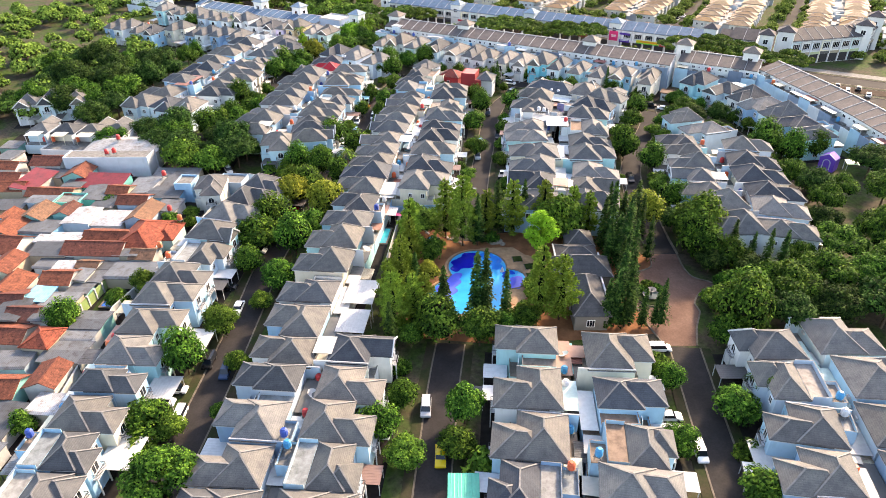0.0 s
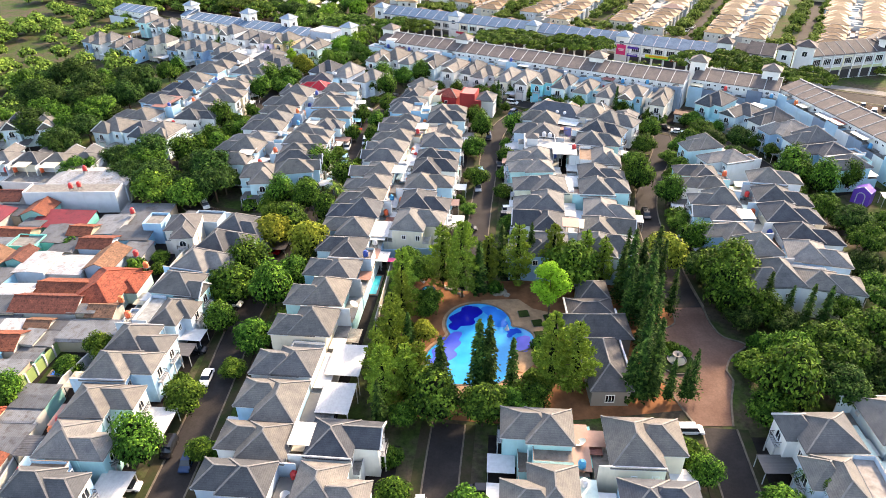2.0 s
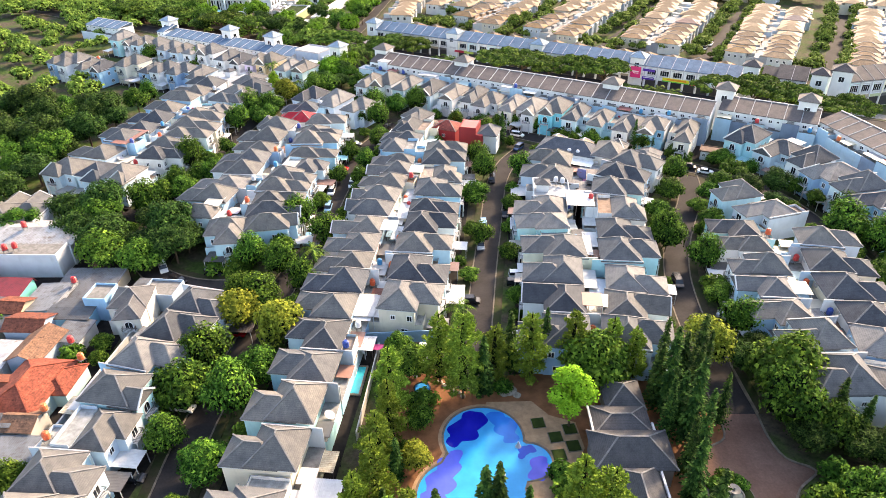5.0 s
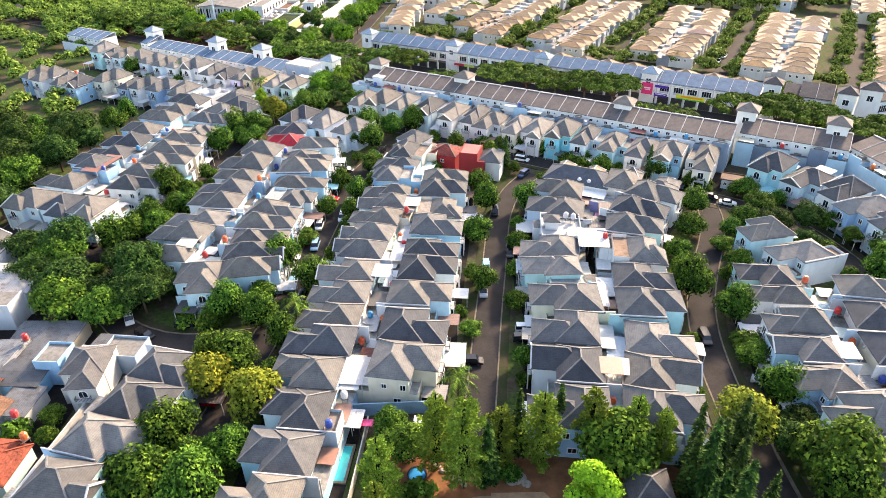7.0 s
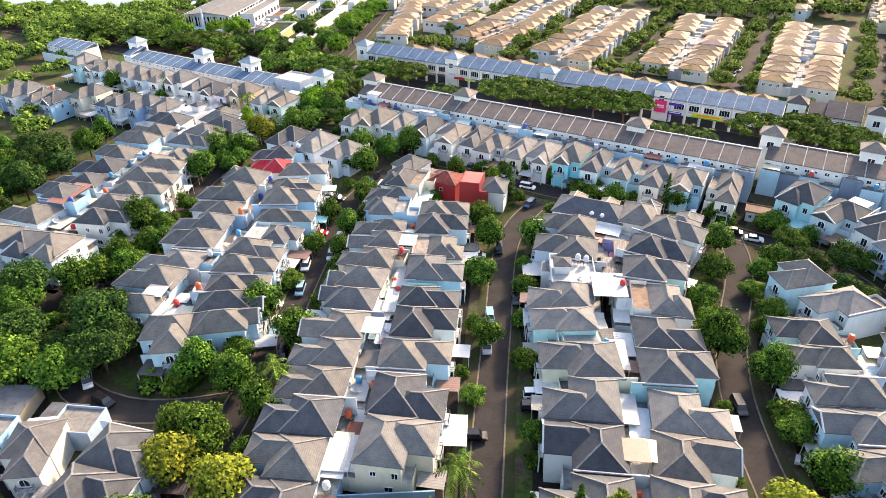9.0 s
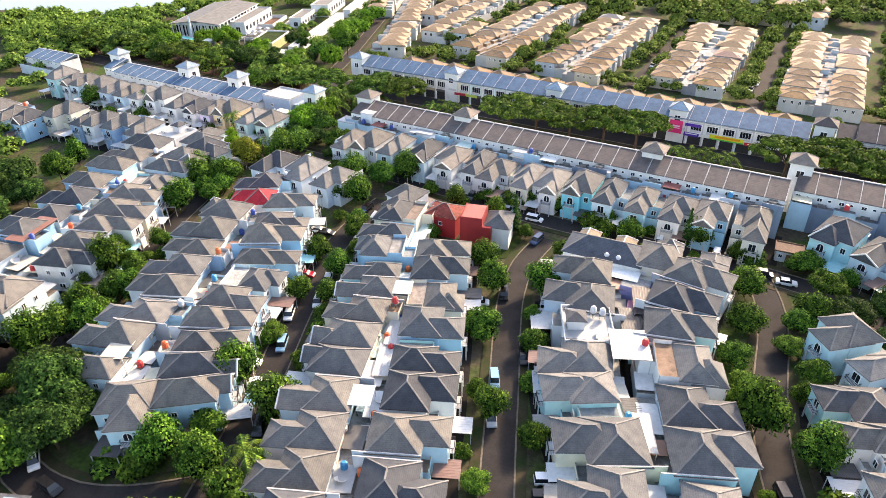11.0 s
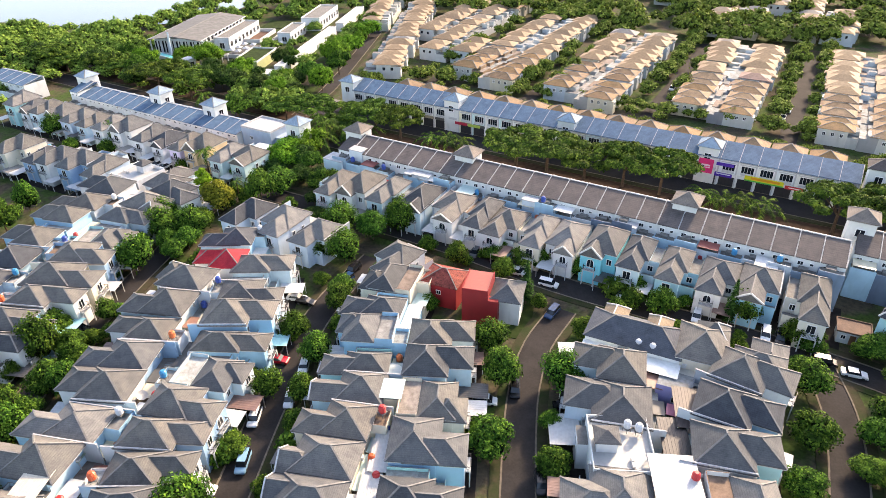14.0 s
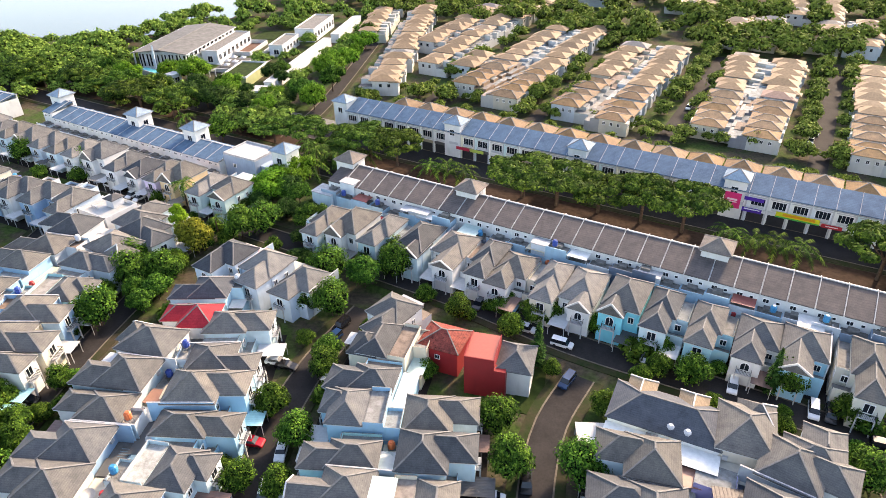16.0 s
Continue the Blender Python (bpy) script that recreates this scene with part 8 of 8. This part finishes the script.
# garden at the junction behind the shops
for x, y, k, s in ((-67, 286.6, "lime", 0.66), (-61.5, 280.6, "gold", 0.85), (-44.5, 306, "dark0", 0.75), (-38.5, 296, "dark1", 0.7), (-71, 267, "round3", 1.3), (-66.5, 268.5, "round1", 1.0), (-63.5, 262, "round2", 1.1), (-65.7, 273.5, "lush1", 0.55), (-48, 290, "round3", 1.25), (-50, 306.5, "lush0", 1.25), (-45.5, 315, "lush1", 0.95), (-42, 319.5, "low_palm", 1.3), (-52.2, 286.4, "olive0", 1.45), (-56, 285, "olive1", 1.0), (-43, 280.6, "round0", 0.95), (-62, 299.4, "round1", 0.85), (-56, 300, "dark1", 0.6), (-51, 301, "dark0", 0.62), (-58.6, 287.6, "palm", 0.8), (-54.8, 290, "palm", 0.8), (-71.2, 301.9, "palm", 1.15), (-72.8, 272.7, "round3", 1.2), (-76, 269.5, "round0", 1.0), (-37.5, 284, "dark1", 0.5), (-44, 297, "dark0", 0.6), (-41.5, 303, "spread1", 0.75), (-60.5, 291, "shrub0", 1.2), (-63.5, 290, "shrub1", 1.0), (-80, 305, "round1", 0.8)):
    plant(k, x, y, s)
GZ = thing("gazebo", "small open gazebo with a pale pyramid roof", "gazebo")
for x in (-1.3, 1.3):
    for y in (-1.3, 1.3):
        part("post", boxes((x - 0.09, x + 0.09, y - 0.09, y + 0.09, 0, 2.5)), M_WHITE, GZ)
r = bmesh.new()
hip(r, -1.9, 1.9, -1.9, 1.9, 2.6, 1.2)
part("roof", r, M_ROOF, GZ, "", (0.30, 0.29, 0.24))
part("bench", boxes((-1.1, 1.1, 0.8, 1.2, 0.35, 0.45), (-1.0, -0.9, 0.8, 1.2, 0, 0.35), (0.9, 1.0, 0.8, 1.2, 0, 0.35)), M_WOOD, GZ)
GZ.matrix_basis = pose(-55, 294.2, 0, 0, 0, -28)
for x, y, a, c in ((-88.5, 310.4, -28, "white"), (-85.6, 309.2, -28, "silver"), (-75, 304, 62, "white"), (-93, 312.5, -28, "black"), (-98, 315.5, 62, "white")):
    put_car(x, y, a, c, True)

# ---- single buildings and details ----
# red villa by the north street
RV = thing("red_villa", "dark red villa with a flat terracotta roof deck", "house")
part("wall", boxes((-2.6, 2.6, -3.4, 3.6, 0, 8.0), (-2.6, 2.6, -3.4, -3.25, 8.0, 8.5), (-2.6, -2.45, -3.25, 3.6, 8.0, 8.5), (2.45, 2.6, -3.25, 3.6, 8.0, 8.5), (2.602, 4.6, -3.6, -1.9, 0, 6.4)), M_WALL, RV, "", (0.27, 0.010, 0.014))
part("deck", boxes((-2.44, 2.44, -3.24, 3.6, 8.0, 8.2)), M_COAT, RV, "terracotta coated roof deck", (0.30, 0.060, 0.038))
part("annex_wall", boxes((2.604, 8.6, -1.89, 4.4, 0, 6.0)), M_WALL, RV, "", (0.80, 0.80, 0.78))
r = bmesh.new()
ln = hip(r, 2.62, 9.0, -3.0, 4.8, 6.2, 2.2)
part("roof", r, M_ROOF, RV, "", (0.12, 0.12, 0.125))
ridge_caps(ln, RV)
for k in (-1.0, 1.2, 3.2):
    window(RV, 8.6, k, 3.6, 1.2, 1.6, False, "+x", 1)
RV.matrix_basis = pose(4.4, 236.8, 0, 0, 0, -14)
RH = thing("house", "villa with a red clay-tile hipped roof", "house")
part("wall", boxes((-4.5, 4.5, -3.9, 3.9, 0, 6.2)), M_WALL, RH, "", (0.36, 0.015, 0.02))
r = bmesh.new()
ln = hip(r, -4.9, 4.9, -4.3, 4.3, 6.35, 2.3)
part("roof", r, M_TILE, RH, "", (0.24, 0.055, 0.042))
ridge_caps(ln, RH)
window(RH, 0, -3.9, 3.6, 1.2, 1.2, False, "-y", 1)
RH.matrix_basis = pose(-2.4, 242.6, 0, 0, 0, -22) @ Matrix.Diagonal((0.86, 0.86, 0.86, 1))
put_house(-12.5, 249.5, face_angle(-0.6, -0.8), 8.4, 0, (0.74, 0.77, 0.79), carport=False, end=True)
solo("lawn", ribbon(bmesh.new(), smooth([(11.5, 229), (13.2, 236), (14.5, 243)]), -2.6, 2.2, -0.2, 0.09), M_GRASS, "small trimmed lawn beside the red villa", "lawn", kind="structure")

# broad villa on the corner, with a white lower roof
BV = thing("corner_villa", "broad white villa with a dark slate-blue roof and white canopy", "house")
part("wall", boxes((-8.2, 8.2, -3.8, 4.4, 0, 6.2)), M_WALL, BV, "", (0.82, 0.82, 0.80))
r = bmesh.new()
ln = hip(r, -8.6, 8.6, -4.2, 4.8, 6.35, 2.7)
part("roof", r, M_ROOF, BV, "", (0.085, 0.095, 0.115))
ridge_caps(ln, BV)
for gx0 in (-4.6, 3.4):
    g = bmesh.new()
    wl = hip(g, gx0 - 2.3, gx0 + 2.3, -1.0, 6.6, 6.5, 1.9)
    part("wing_roof", g, M_ROOF, BV, "", (0.30, 0.23, 0.16))
    part("gable_trim", caps(wl[:1] + wl[3:5], 0.2, 0.2), M_WHITE, BV)
part("service_canopy", boxes((-8.4, 8.6, -7.6, -3.81, 5.1, 5.2)), M_COAT, BV, "flat white metal canopy roof", (0.84, 0.84, 0.82))
part("rear_block", boxes((-8.2, 1.2, -7.2, -3.805, 0, 5.09)), M_WALL, BV, "", (0.80, 0.81, 0.82))
part("glazing", boxes((1.3, 8.2, -7.3, -7.2, 2.4, 5.05)), M_GLASS, BV)
for k in range(5):
    window(BV, -7 + k * 1.6, -7.2, 2.6, 0.6, 1.6, False, "-y", 0)
part("ac_unit", boxes((-2.2, -1.4, -5.0, -4.4, 5.2, 6.0), (-1.2, -0.4, -5.0, -4.4, 5.2, 6.1), (-2.2, -1.5, -6.2, -5.6, 5.2, 5.9)), M_CONC, BV)
BV.matrix_basis = pose(32.3, 222.8, 0, 0, 0, -25)
put_tank(Vector((32.0, 219.8, 5.2)), rng, (0.55, 0.56, 0.58))
put_tank(Vector((34.2, 218.7, 5.2)), rng, (0.55, 0.56, 0.58))


def private_pool(x, y, w, d, ang, col):
    T = thing("garden_pool", "small rectangular private garden pool", "swimming pool", "garden pools")
    m, nt, p = nodes_of("garden_pool_water")
    nt.links.new(ramp(nt, world_noise(nt, 0.7, 2), [(0.3, tuple(c * 0.85 for c in col)), (0.7, col)]), p.inputs["Base Color"])
    p.inputs["Roughness"].default_value = 0.1
    part("water", boxes((-w / 2, w / 2, -d / 2, d / 2, 0.0, 0.16)), m, T)
    part("coping", boxes((-w / 2 - 0.4, w / 2 + 0.4, -d / 2 - 0.4, -d / 2 - 0.002, 0, 0.24), (-w / 2 - 0.4, w / 2 + 0.4, d / 2 + 0.002, d / 2 + 0.4, 0, 0.24), (-w / 2 - 0.4, -w / 2 - 0.002, -d / 2, d / 2, 0, 0.24), (w / 2 + 0.002, w / 2 + 0.4, -d / 2, d / 2, 0, 0.24)), M_KERB, T)
    T.matrix_basis = pose(x, y, 0.03, 0, 0, ang)


private_pool(-18.6, 135.4, 3.4, 6.8, -5, (0.03, 0.52, 0.56))
private_pool(-71.5, 109.5, 5.5, 4.6, -3, (0.02, 0.10, 0.42))


def big_canopy(x, y, w, d, z, ang, col, label="wide white sheet-metal canopy over a yard"):
    """A ribbed sheet roof on four posts."""
    T = thing("canopy", label, "canopy", "yard canopies")
    c = sheet(bmesh.new(), -w / 2, w / 2, -d / 2, d / 2, z)
    part("sheet", c, M_COAT, T, "", col)
    for sx in (-1, 1):
        for sy in (-1, 1):
            part("post", boxes((sx * (w / 2 - 0.2) - 0.06, sx * (w / 2 - 0.2) + 0.06, sy * (d / 2 - 0.2) - 0.06, sy * (d / 2 - 0.2) + 0.06, -0.05, z + 0.01)), M_WHITE, T)
    T.matrix_basis = pose(x, y, 0.03, 0, 0, ang)


W = (0.47, 0.47, 0.465)
for x, y, w, d, z in ((-19.5, 106.5, 6.0, 8.0, 4.6), (-20, 97.5, 5.5, 7.0, 4.4), (30.2, 190.8, 6.6, 8.0, 7.2), (-12.6, 190, 3.0, 8.5, 4.6), (-11.3, 197.5, 3.0, 8.0, 4.9), (28.7, 173, 3.0, 8.0, 4.8), (26.6, 147.2, 3.0, 8.5, 4.5), (-17.5, 151.5, 4.0, 7.0, 4.6), (47.0, 66.5, 6.2, 7.5, 2.9)):
    big_canopy(x, y, w, d, z, -5, W)
for x, y, w, d, z in ((-51.6, 67.2, 5.5, 6.5, 2.9), (-50.6, 81.2, 5.0, 5.5, 2.9), (-49, 93.8, 5.2, 6.0, 2.9), (17.0, 203.5, 5.0, 6.5, 2.9), (15.6, 186, 5.0, 5.5, 2.9), (-0.6, 157.4, 4.6, 6.5, 2.9), (21.9, 222.4, 6.5, 4.2, 2.8)):
    big_canopy(x, y, w, d, z, -3, W)
big_canopy(-58.6, 191.6, 4.2, 10.0, 7.9, -5, (0.50, 0.46, 0.38), "long cream sheet roof over a roof terrace")
big_canopy(-56.4, 199.2, 2.4, 8.5, 5.2, -8, (0.30, 0.38, 0.28), "pale green sheet roof between villas")
big_canopy(-97.2, 231.2, 5.2, 11.0, 7.6, -14, (0.20, 0.085, 0.055), "rust-brown sheet roof over a roof terrace")
big_canopy(0.7, 60.8, 4.6, 6.0, 2.9, 0, (0.03, 0.36, 0.26), "teal green sheet-metal canopy over a yard")
big_canopy(19.3, 88.5, 2.2, 8.0, 3.2, -4, (0.12, 0.48, 0.46), "turquoise canopy strip over an alley")
big_canopy(-15.0, 141.4, 4.4, 1.5, 2.6, -4, (0.50, 0.02, 0.16), "magenta sheet awning over a back yard")
big_canopy(36.5, 205.5, 4.2, 9.0, 5.6, -10, (0.05, 0.032, 0.03), "dark brown sheet roof over a yard")


# ---- satellite dishes on some rear roofs ----
DISHES = []


def dish(x, y, z, ang):
    m = pose(x, y, z, 0, 0, ang)
    if DISHES:
        copy_thing(DISHES[0], m)
        return
    T = thing("satellite_dish", "grey mesh satellite dish on a mast", "satellite dish", "satellite dishes")
    b = bmesh.new()
    prof = [(0.02, 0.0), (0.35, 0.05), (0.65, 0.16), (0.9, 0.32), (0.92, 0.34), (0.64, 0.21), (0.34, 0.10), (0.03, 0.05)]
    revolve(b, prof, 18)
    bmesh.ops.transform(b, matrix=Matrix.Translation((0, 0, 1.0)) @ Matrix.Rotation(0.5, 4, "X"), verts=b.verts)
    part("reflector", b, M_WHITE, T)
    b = bmesh.new()
    cyl(b, 0, 0, -0.05, 1.05, 0.06, 0.06, 8)
    part("mast", b, M_CONC, T)
    DISHES.append(T)
    T.matrix_basis = m


for k, (x, y, ang, w, mir) in enumerate(PLACED):
    if k % 7 == 3:
        q = pose(x, y, 0, 0, 0, math.degrees(ang)) @ Vector((-0.6, 5.6, 3.15))
        dish(q.x, q.y, q.z, rng.uniform(0, 360))


# flat-roofed villa with a white roof terrace
TV = thing("terrace_villa", "white flat-roofed villa with a tiled roof terrace", "house")
screed(part("wall", boxes((-5.2, 5.2, -4.4, 4.6, 0, 6.0), (-4.2, -0.4, -6.0, -4.39, 0, 5.4)), M_WALL, TV, "", (0.70, 0.71, 0.72)))
part("parapet", boxes((-5.2, 5.2, -4.4, -4.25, 6.0, 6.9), (-5.2, 5.2, 4.45, 4.6, 6.0, 6.9), (-5.2, -5.05, -4.25, 4.45, 6.0, 6.9), (5.05, 5.2, -4.25, 4.45, 6.0, 6.9)), M_WALL, TV, "", (0.70, 0.71, 0.72))
part("terrace", boxes((-5.04, 5.04, -4.24, 4.44, 6.004, 6.06)), M_COAT, TV, "pale tiled roof terrace", (0.36, 0.365, 0.36))
part("stair_head", boxes((-1.4, 1.4, -3.6, -0.6, 6.06, 8.2)), M_WALL, TV, "", (0.70, 0.71, 0.72))
r = bmesh.new()
ln = hip(r, -1.8, 1.8, -4.0, -0.2, 8.3, 0.9)
part("roof", r, M_ROOF, TV, "", (0.10, 0.10, 0.105))
window(TV, 3.0, -4.4, 3.6, 1.4, 1.6, False, "-y", 1)
window(TV, -2.3, -6.0, 3.4, 1.8, 1.6, False, "-y", 1)
part("ac_unit", boxes((2.4, 3.2, 1.2, 1.6, 6.06, 6.7), (3.5, 4.3, 1.2, 1.6, 6.06, 6.7)), M_WHITE, TV)
TV.matrix_basis = pose(24.0, 197.4, 0, 0, 0, -94)
copy_thing(TV, pose(-86.2, 291.6, 0, 0, 0, 151))
big_canopy(-82.4, 282.6, 5.2, 4.2, 3.1, -29, (0.70, 0.71, 0.71))
put_tank(Vector((27.2, 199.6, 6.06)), rng, (0.55, 0.56, 0.58))
put_tank(Vector((25.6, 200.2, 6.06)), rng, (0.55, 0.56, 0.58))
big_canopy(32.8, 199.0, 4.2, 9.5, 5.2, -6, (0.035, 0.03, 0.032), "dark sheet roof over a yard between the villas")
PB = thing("rear_extension", "violet-painted rear extension with a flat roof", "building")
screed(part("wall", boxes((-2.8, 2.8, -2.4, 2.4, 0, 4.9), (-2.8, 2.8, -2.4, -2.28, 4.9, 5.5), (2.68, 2.8, -2.28, 2.4, 4.9, 5.5)), M_WALL, PB, "", (0.38, 0.36, 0.68)))
window(PB, 0.6, -2.4, 2.4, 1.4, 1.2, False, "-y", 1)
PB.matrix_basis = pose(36.6, 212.0, 0, 0, 0, -25)
big_canopy(35.4, 206.6, 3.2, 2.6, 3.6, -20, (0.62, 0.22, 0.30), "pink sheet canopy over a back yard")

# shrubs in the front gardens
for k, (x, y, ang, w, mir) in enumerate(PLACED):
    if k % 4 == 0 and y > 55 and -70 < x < 85:
        q = pose(x, y, 0, 0, 0, math.degrees(ang)) @ Vector(((1 if mir else -1) * w * 0.25 + rng.uniform(-0.8, 0.8), -8.0 + rng.uniform(-0.8, 0.5), 0.03))
        plant(rng.choice(("shrub0", "shrub1")), q.x, q.y, rng.uniform(0.8, 1.6), 0.03)

LEAN = []
for k, (x, y, ang, w, mir) in enumerate(PLACED):
    if k % 5 in (1, 3) and y > 45 and -66 < x < 85 and y < 232:
        m = pose(x, y, 0, 0, 0, math.degrees(ang)) @ Matrix.Translation((rng.uniform(-1.5, 1.5), 7.3 + rng.uniform(-0.3, 0.5), rng.uniform(-1.0, 0.4)))
        if LEAN:
            T = copy_thing(LEAN[0], m)
        else:
            T = thing("lean_to", "sheet lean-to roof over a back yard", "lean-to", "back-yard lean-tos")
            part("sheet", sheet(bmesh.new(), -2.0, 2.0, -1.5, 1.5, 4.0, 0.5), M_ZINC, T)
            part("frame", boxes((-1.9, -1.8, 1.3, 1.4, 0, 3.98), (1.8, 1.9, 1.3, 1.4, 0, 3.98), (-1.9, -1.8, -1.4, -1.3, 0, 3.98), (1.8, 1.9, -1.4, -1.3, 0, 3.98)), M_DARK, T)
            T.matrix_basis = m
            LEAN.append(T)
        col, nm = rng.choice((((0.55, 0.56, 0.57), "white"), ((0.50, 0.45, 0.33), "cream"), ((0.22, 0.07, 0.05), "rust-red"), ((0.20, 0.21, 0.22), "grey"), ((0.07, 0.07, 0.075), "black"), ((0.26, 0.42, 0.52), "blue")))
        for ch in T.children:
            if ch.name.startswith("sheet"):
                ch.color = (*col, 1)
        tagged(T, f"{nm} sheet lean-to roof over a back yard", "lean-to", "back-yard lean-tos")

# villas on the corner of the branch street
put_house(-64.6, 152.6, face_angle(0.1, -1), 7.4, 0, (0.66, 0.64, 0.58), (0.10, 0.098, 0.10), carport=False, tall=0.86)
hut(-72.2, 155.6, -0.05, 4.6, 5.4, "flat", (0.30, 0.52, 0.72), 5.0)
DARK_SHEET = (0.05, 0.042, 0.042)
big_canopy(-41.6, 147.9, 5.2, 5.0, 2.9, -4, DARK_SHEET, "dark brown sheet carport before the corner villa")
big_canopy(-54.0, 172.4, 4.6, 5.0, 2.9, -4, DARK_SHEET, "dark brown sheet carport before the corner villa")
big_canopy(-41.0, 176.6, 4.6, 4.6, 2.9, -4, (0.16, 0.08, 0.06), "brown sheet carport before the corner villa")
PT2 = thing("porch", "violet-painted porch front with a white arch", "porch")
front = bmesh.new()
outline = [(-2.1, 0), (2.1, 0), (2.1, 3.6), (0, 4.9), (-2.1, 3.6)]
ends = [[front.verts.new((x, y, z)) for x, z in outline] for y in (-1.6, 1.6)]
front.faces.new(ends[0]); front.faces.new(ends[1][::-1])
for k in range(5):
    front.faces.new((ends[1][k], ends[1][(k + 1) % 5], ends[0][(k + 1) % 5], ends[0][k]))
part("wall", front, M_COAT, PT2, "", (0.16, 0.06, 0.46))
arch = bmesh.new()
for k in range(10):
    a0, a1 = math.pi * k / 10, math.pi * (k + 1) / 10
    beam(arch, (0.95 * math.cos(a0), -1.66, 2.3 + 0.95 * math.sin(a0)), (0.95 * math.cos(a1), -1.66, 2.3 + 0.95 * math.sin(a1)), 0.12, 0.22)
for side in (-0.95, 0.95):
    box(arch, side - 0.11, side + 0.11, -1.72, -1.602, 0.3, 2.3)
part("arch_trim", arch, M_WHITE, PT2)
rim = bmesh.new()
for side in (-2.1, 2.1):
    beam(rim, (side, -1.55, 3.66), (0, -1.55, 4.96), 0.2, 0.16)
part("gable_trim", rim, M_WHITE, PT2)
PT2.matrix_basis = pose(104.6, 171.6, 0.03, 0, 0, -48)
big_canopy(112.5, 168.6, 9.0, 3.4, 3.0, -15, (0.05, 0.52, 0.22), "bright green sheet canopy by the shops")

# guard hut in the garden at the street's end
GH = thing("guard_hut", "small pale hut with a flat brown roof", "hut")
part("wall", boxes((-2.6, 2.6, -1.9, 1.9, 0, 2.7)), M_WALL, GH, "", (0.66, 0.70, 0.74))
part("roof", boxes((-3.0, 3.0, -2.3, 2.3, 2.7, 2.85), (-3.0, 3.0, -2.3, -2.15, 2.85, 3.05), (-3.0, 3.0, 2.15, 2.3, 2.85, 3.05), (-3.0, -2.85, -2.15, 2.15, 2.85, 3.05), (2.85, 3.0, -2.15, 2.15, 2.85, 3.05)), M_ROOF, GH, "", (0.14, 0.09, 0.07))
part("door", boxes((-0.5, 0.5, -1.98, -1.9, 0.05, 2.1)), M_WOOD, GH)
window(GH, 1.5, -1.9, 1.0, 0.9, 1.0, False, "-y", 1)
window(GH, -1.6, -1.9, 1.0, 0.9, 1.0, False, "-y", 1)
GH.matrix_basis = pose(75.2, 228.6, 0.03, 0, 0, -25)
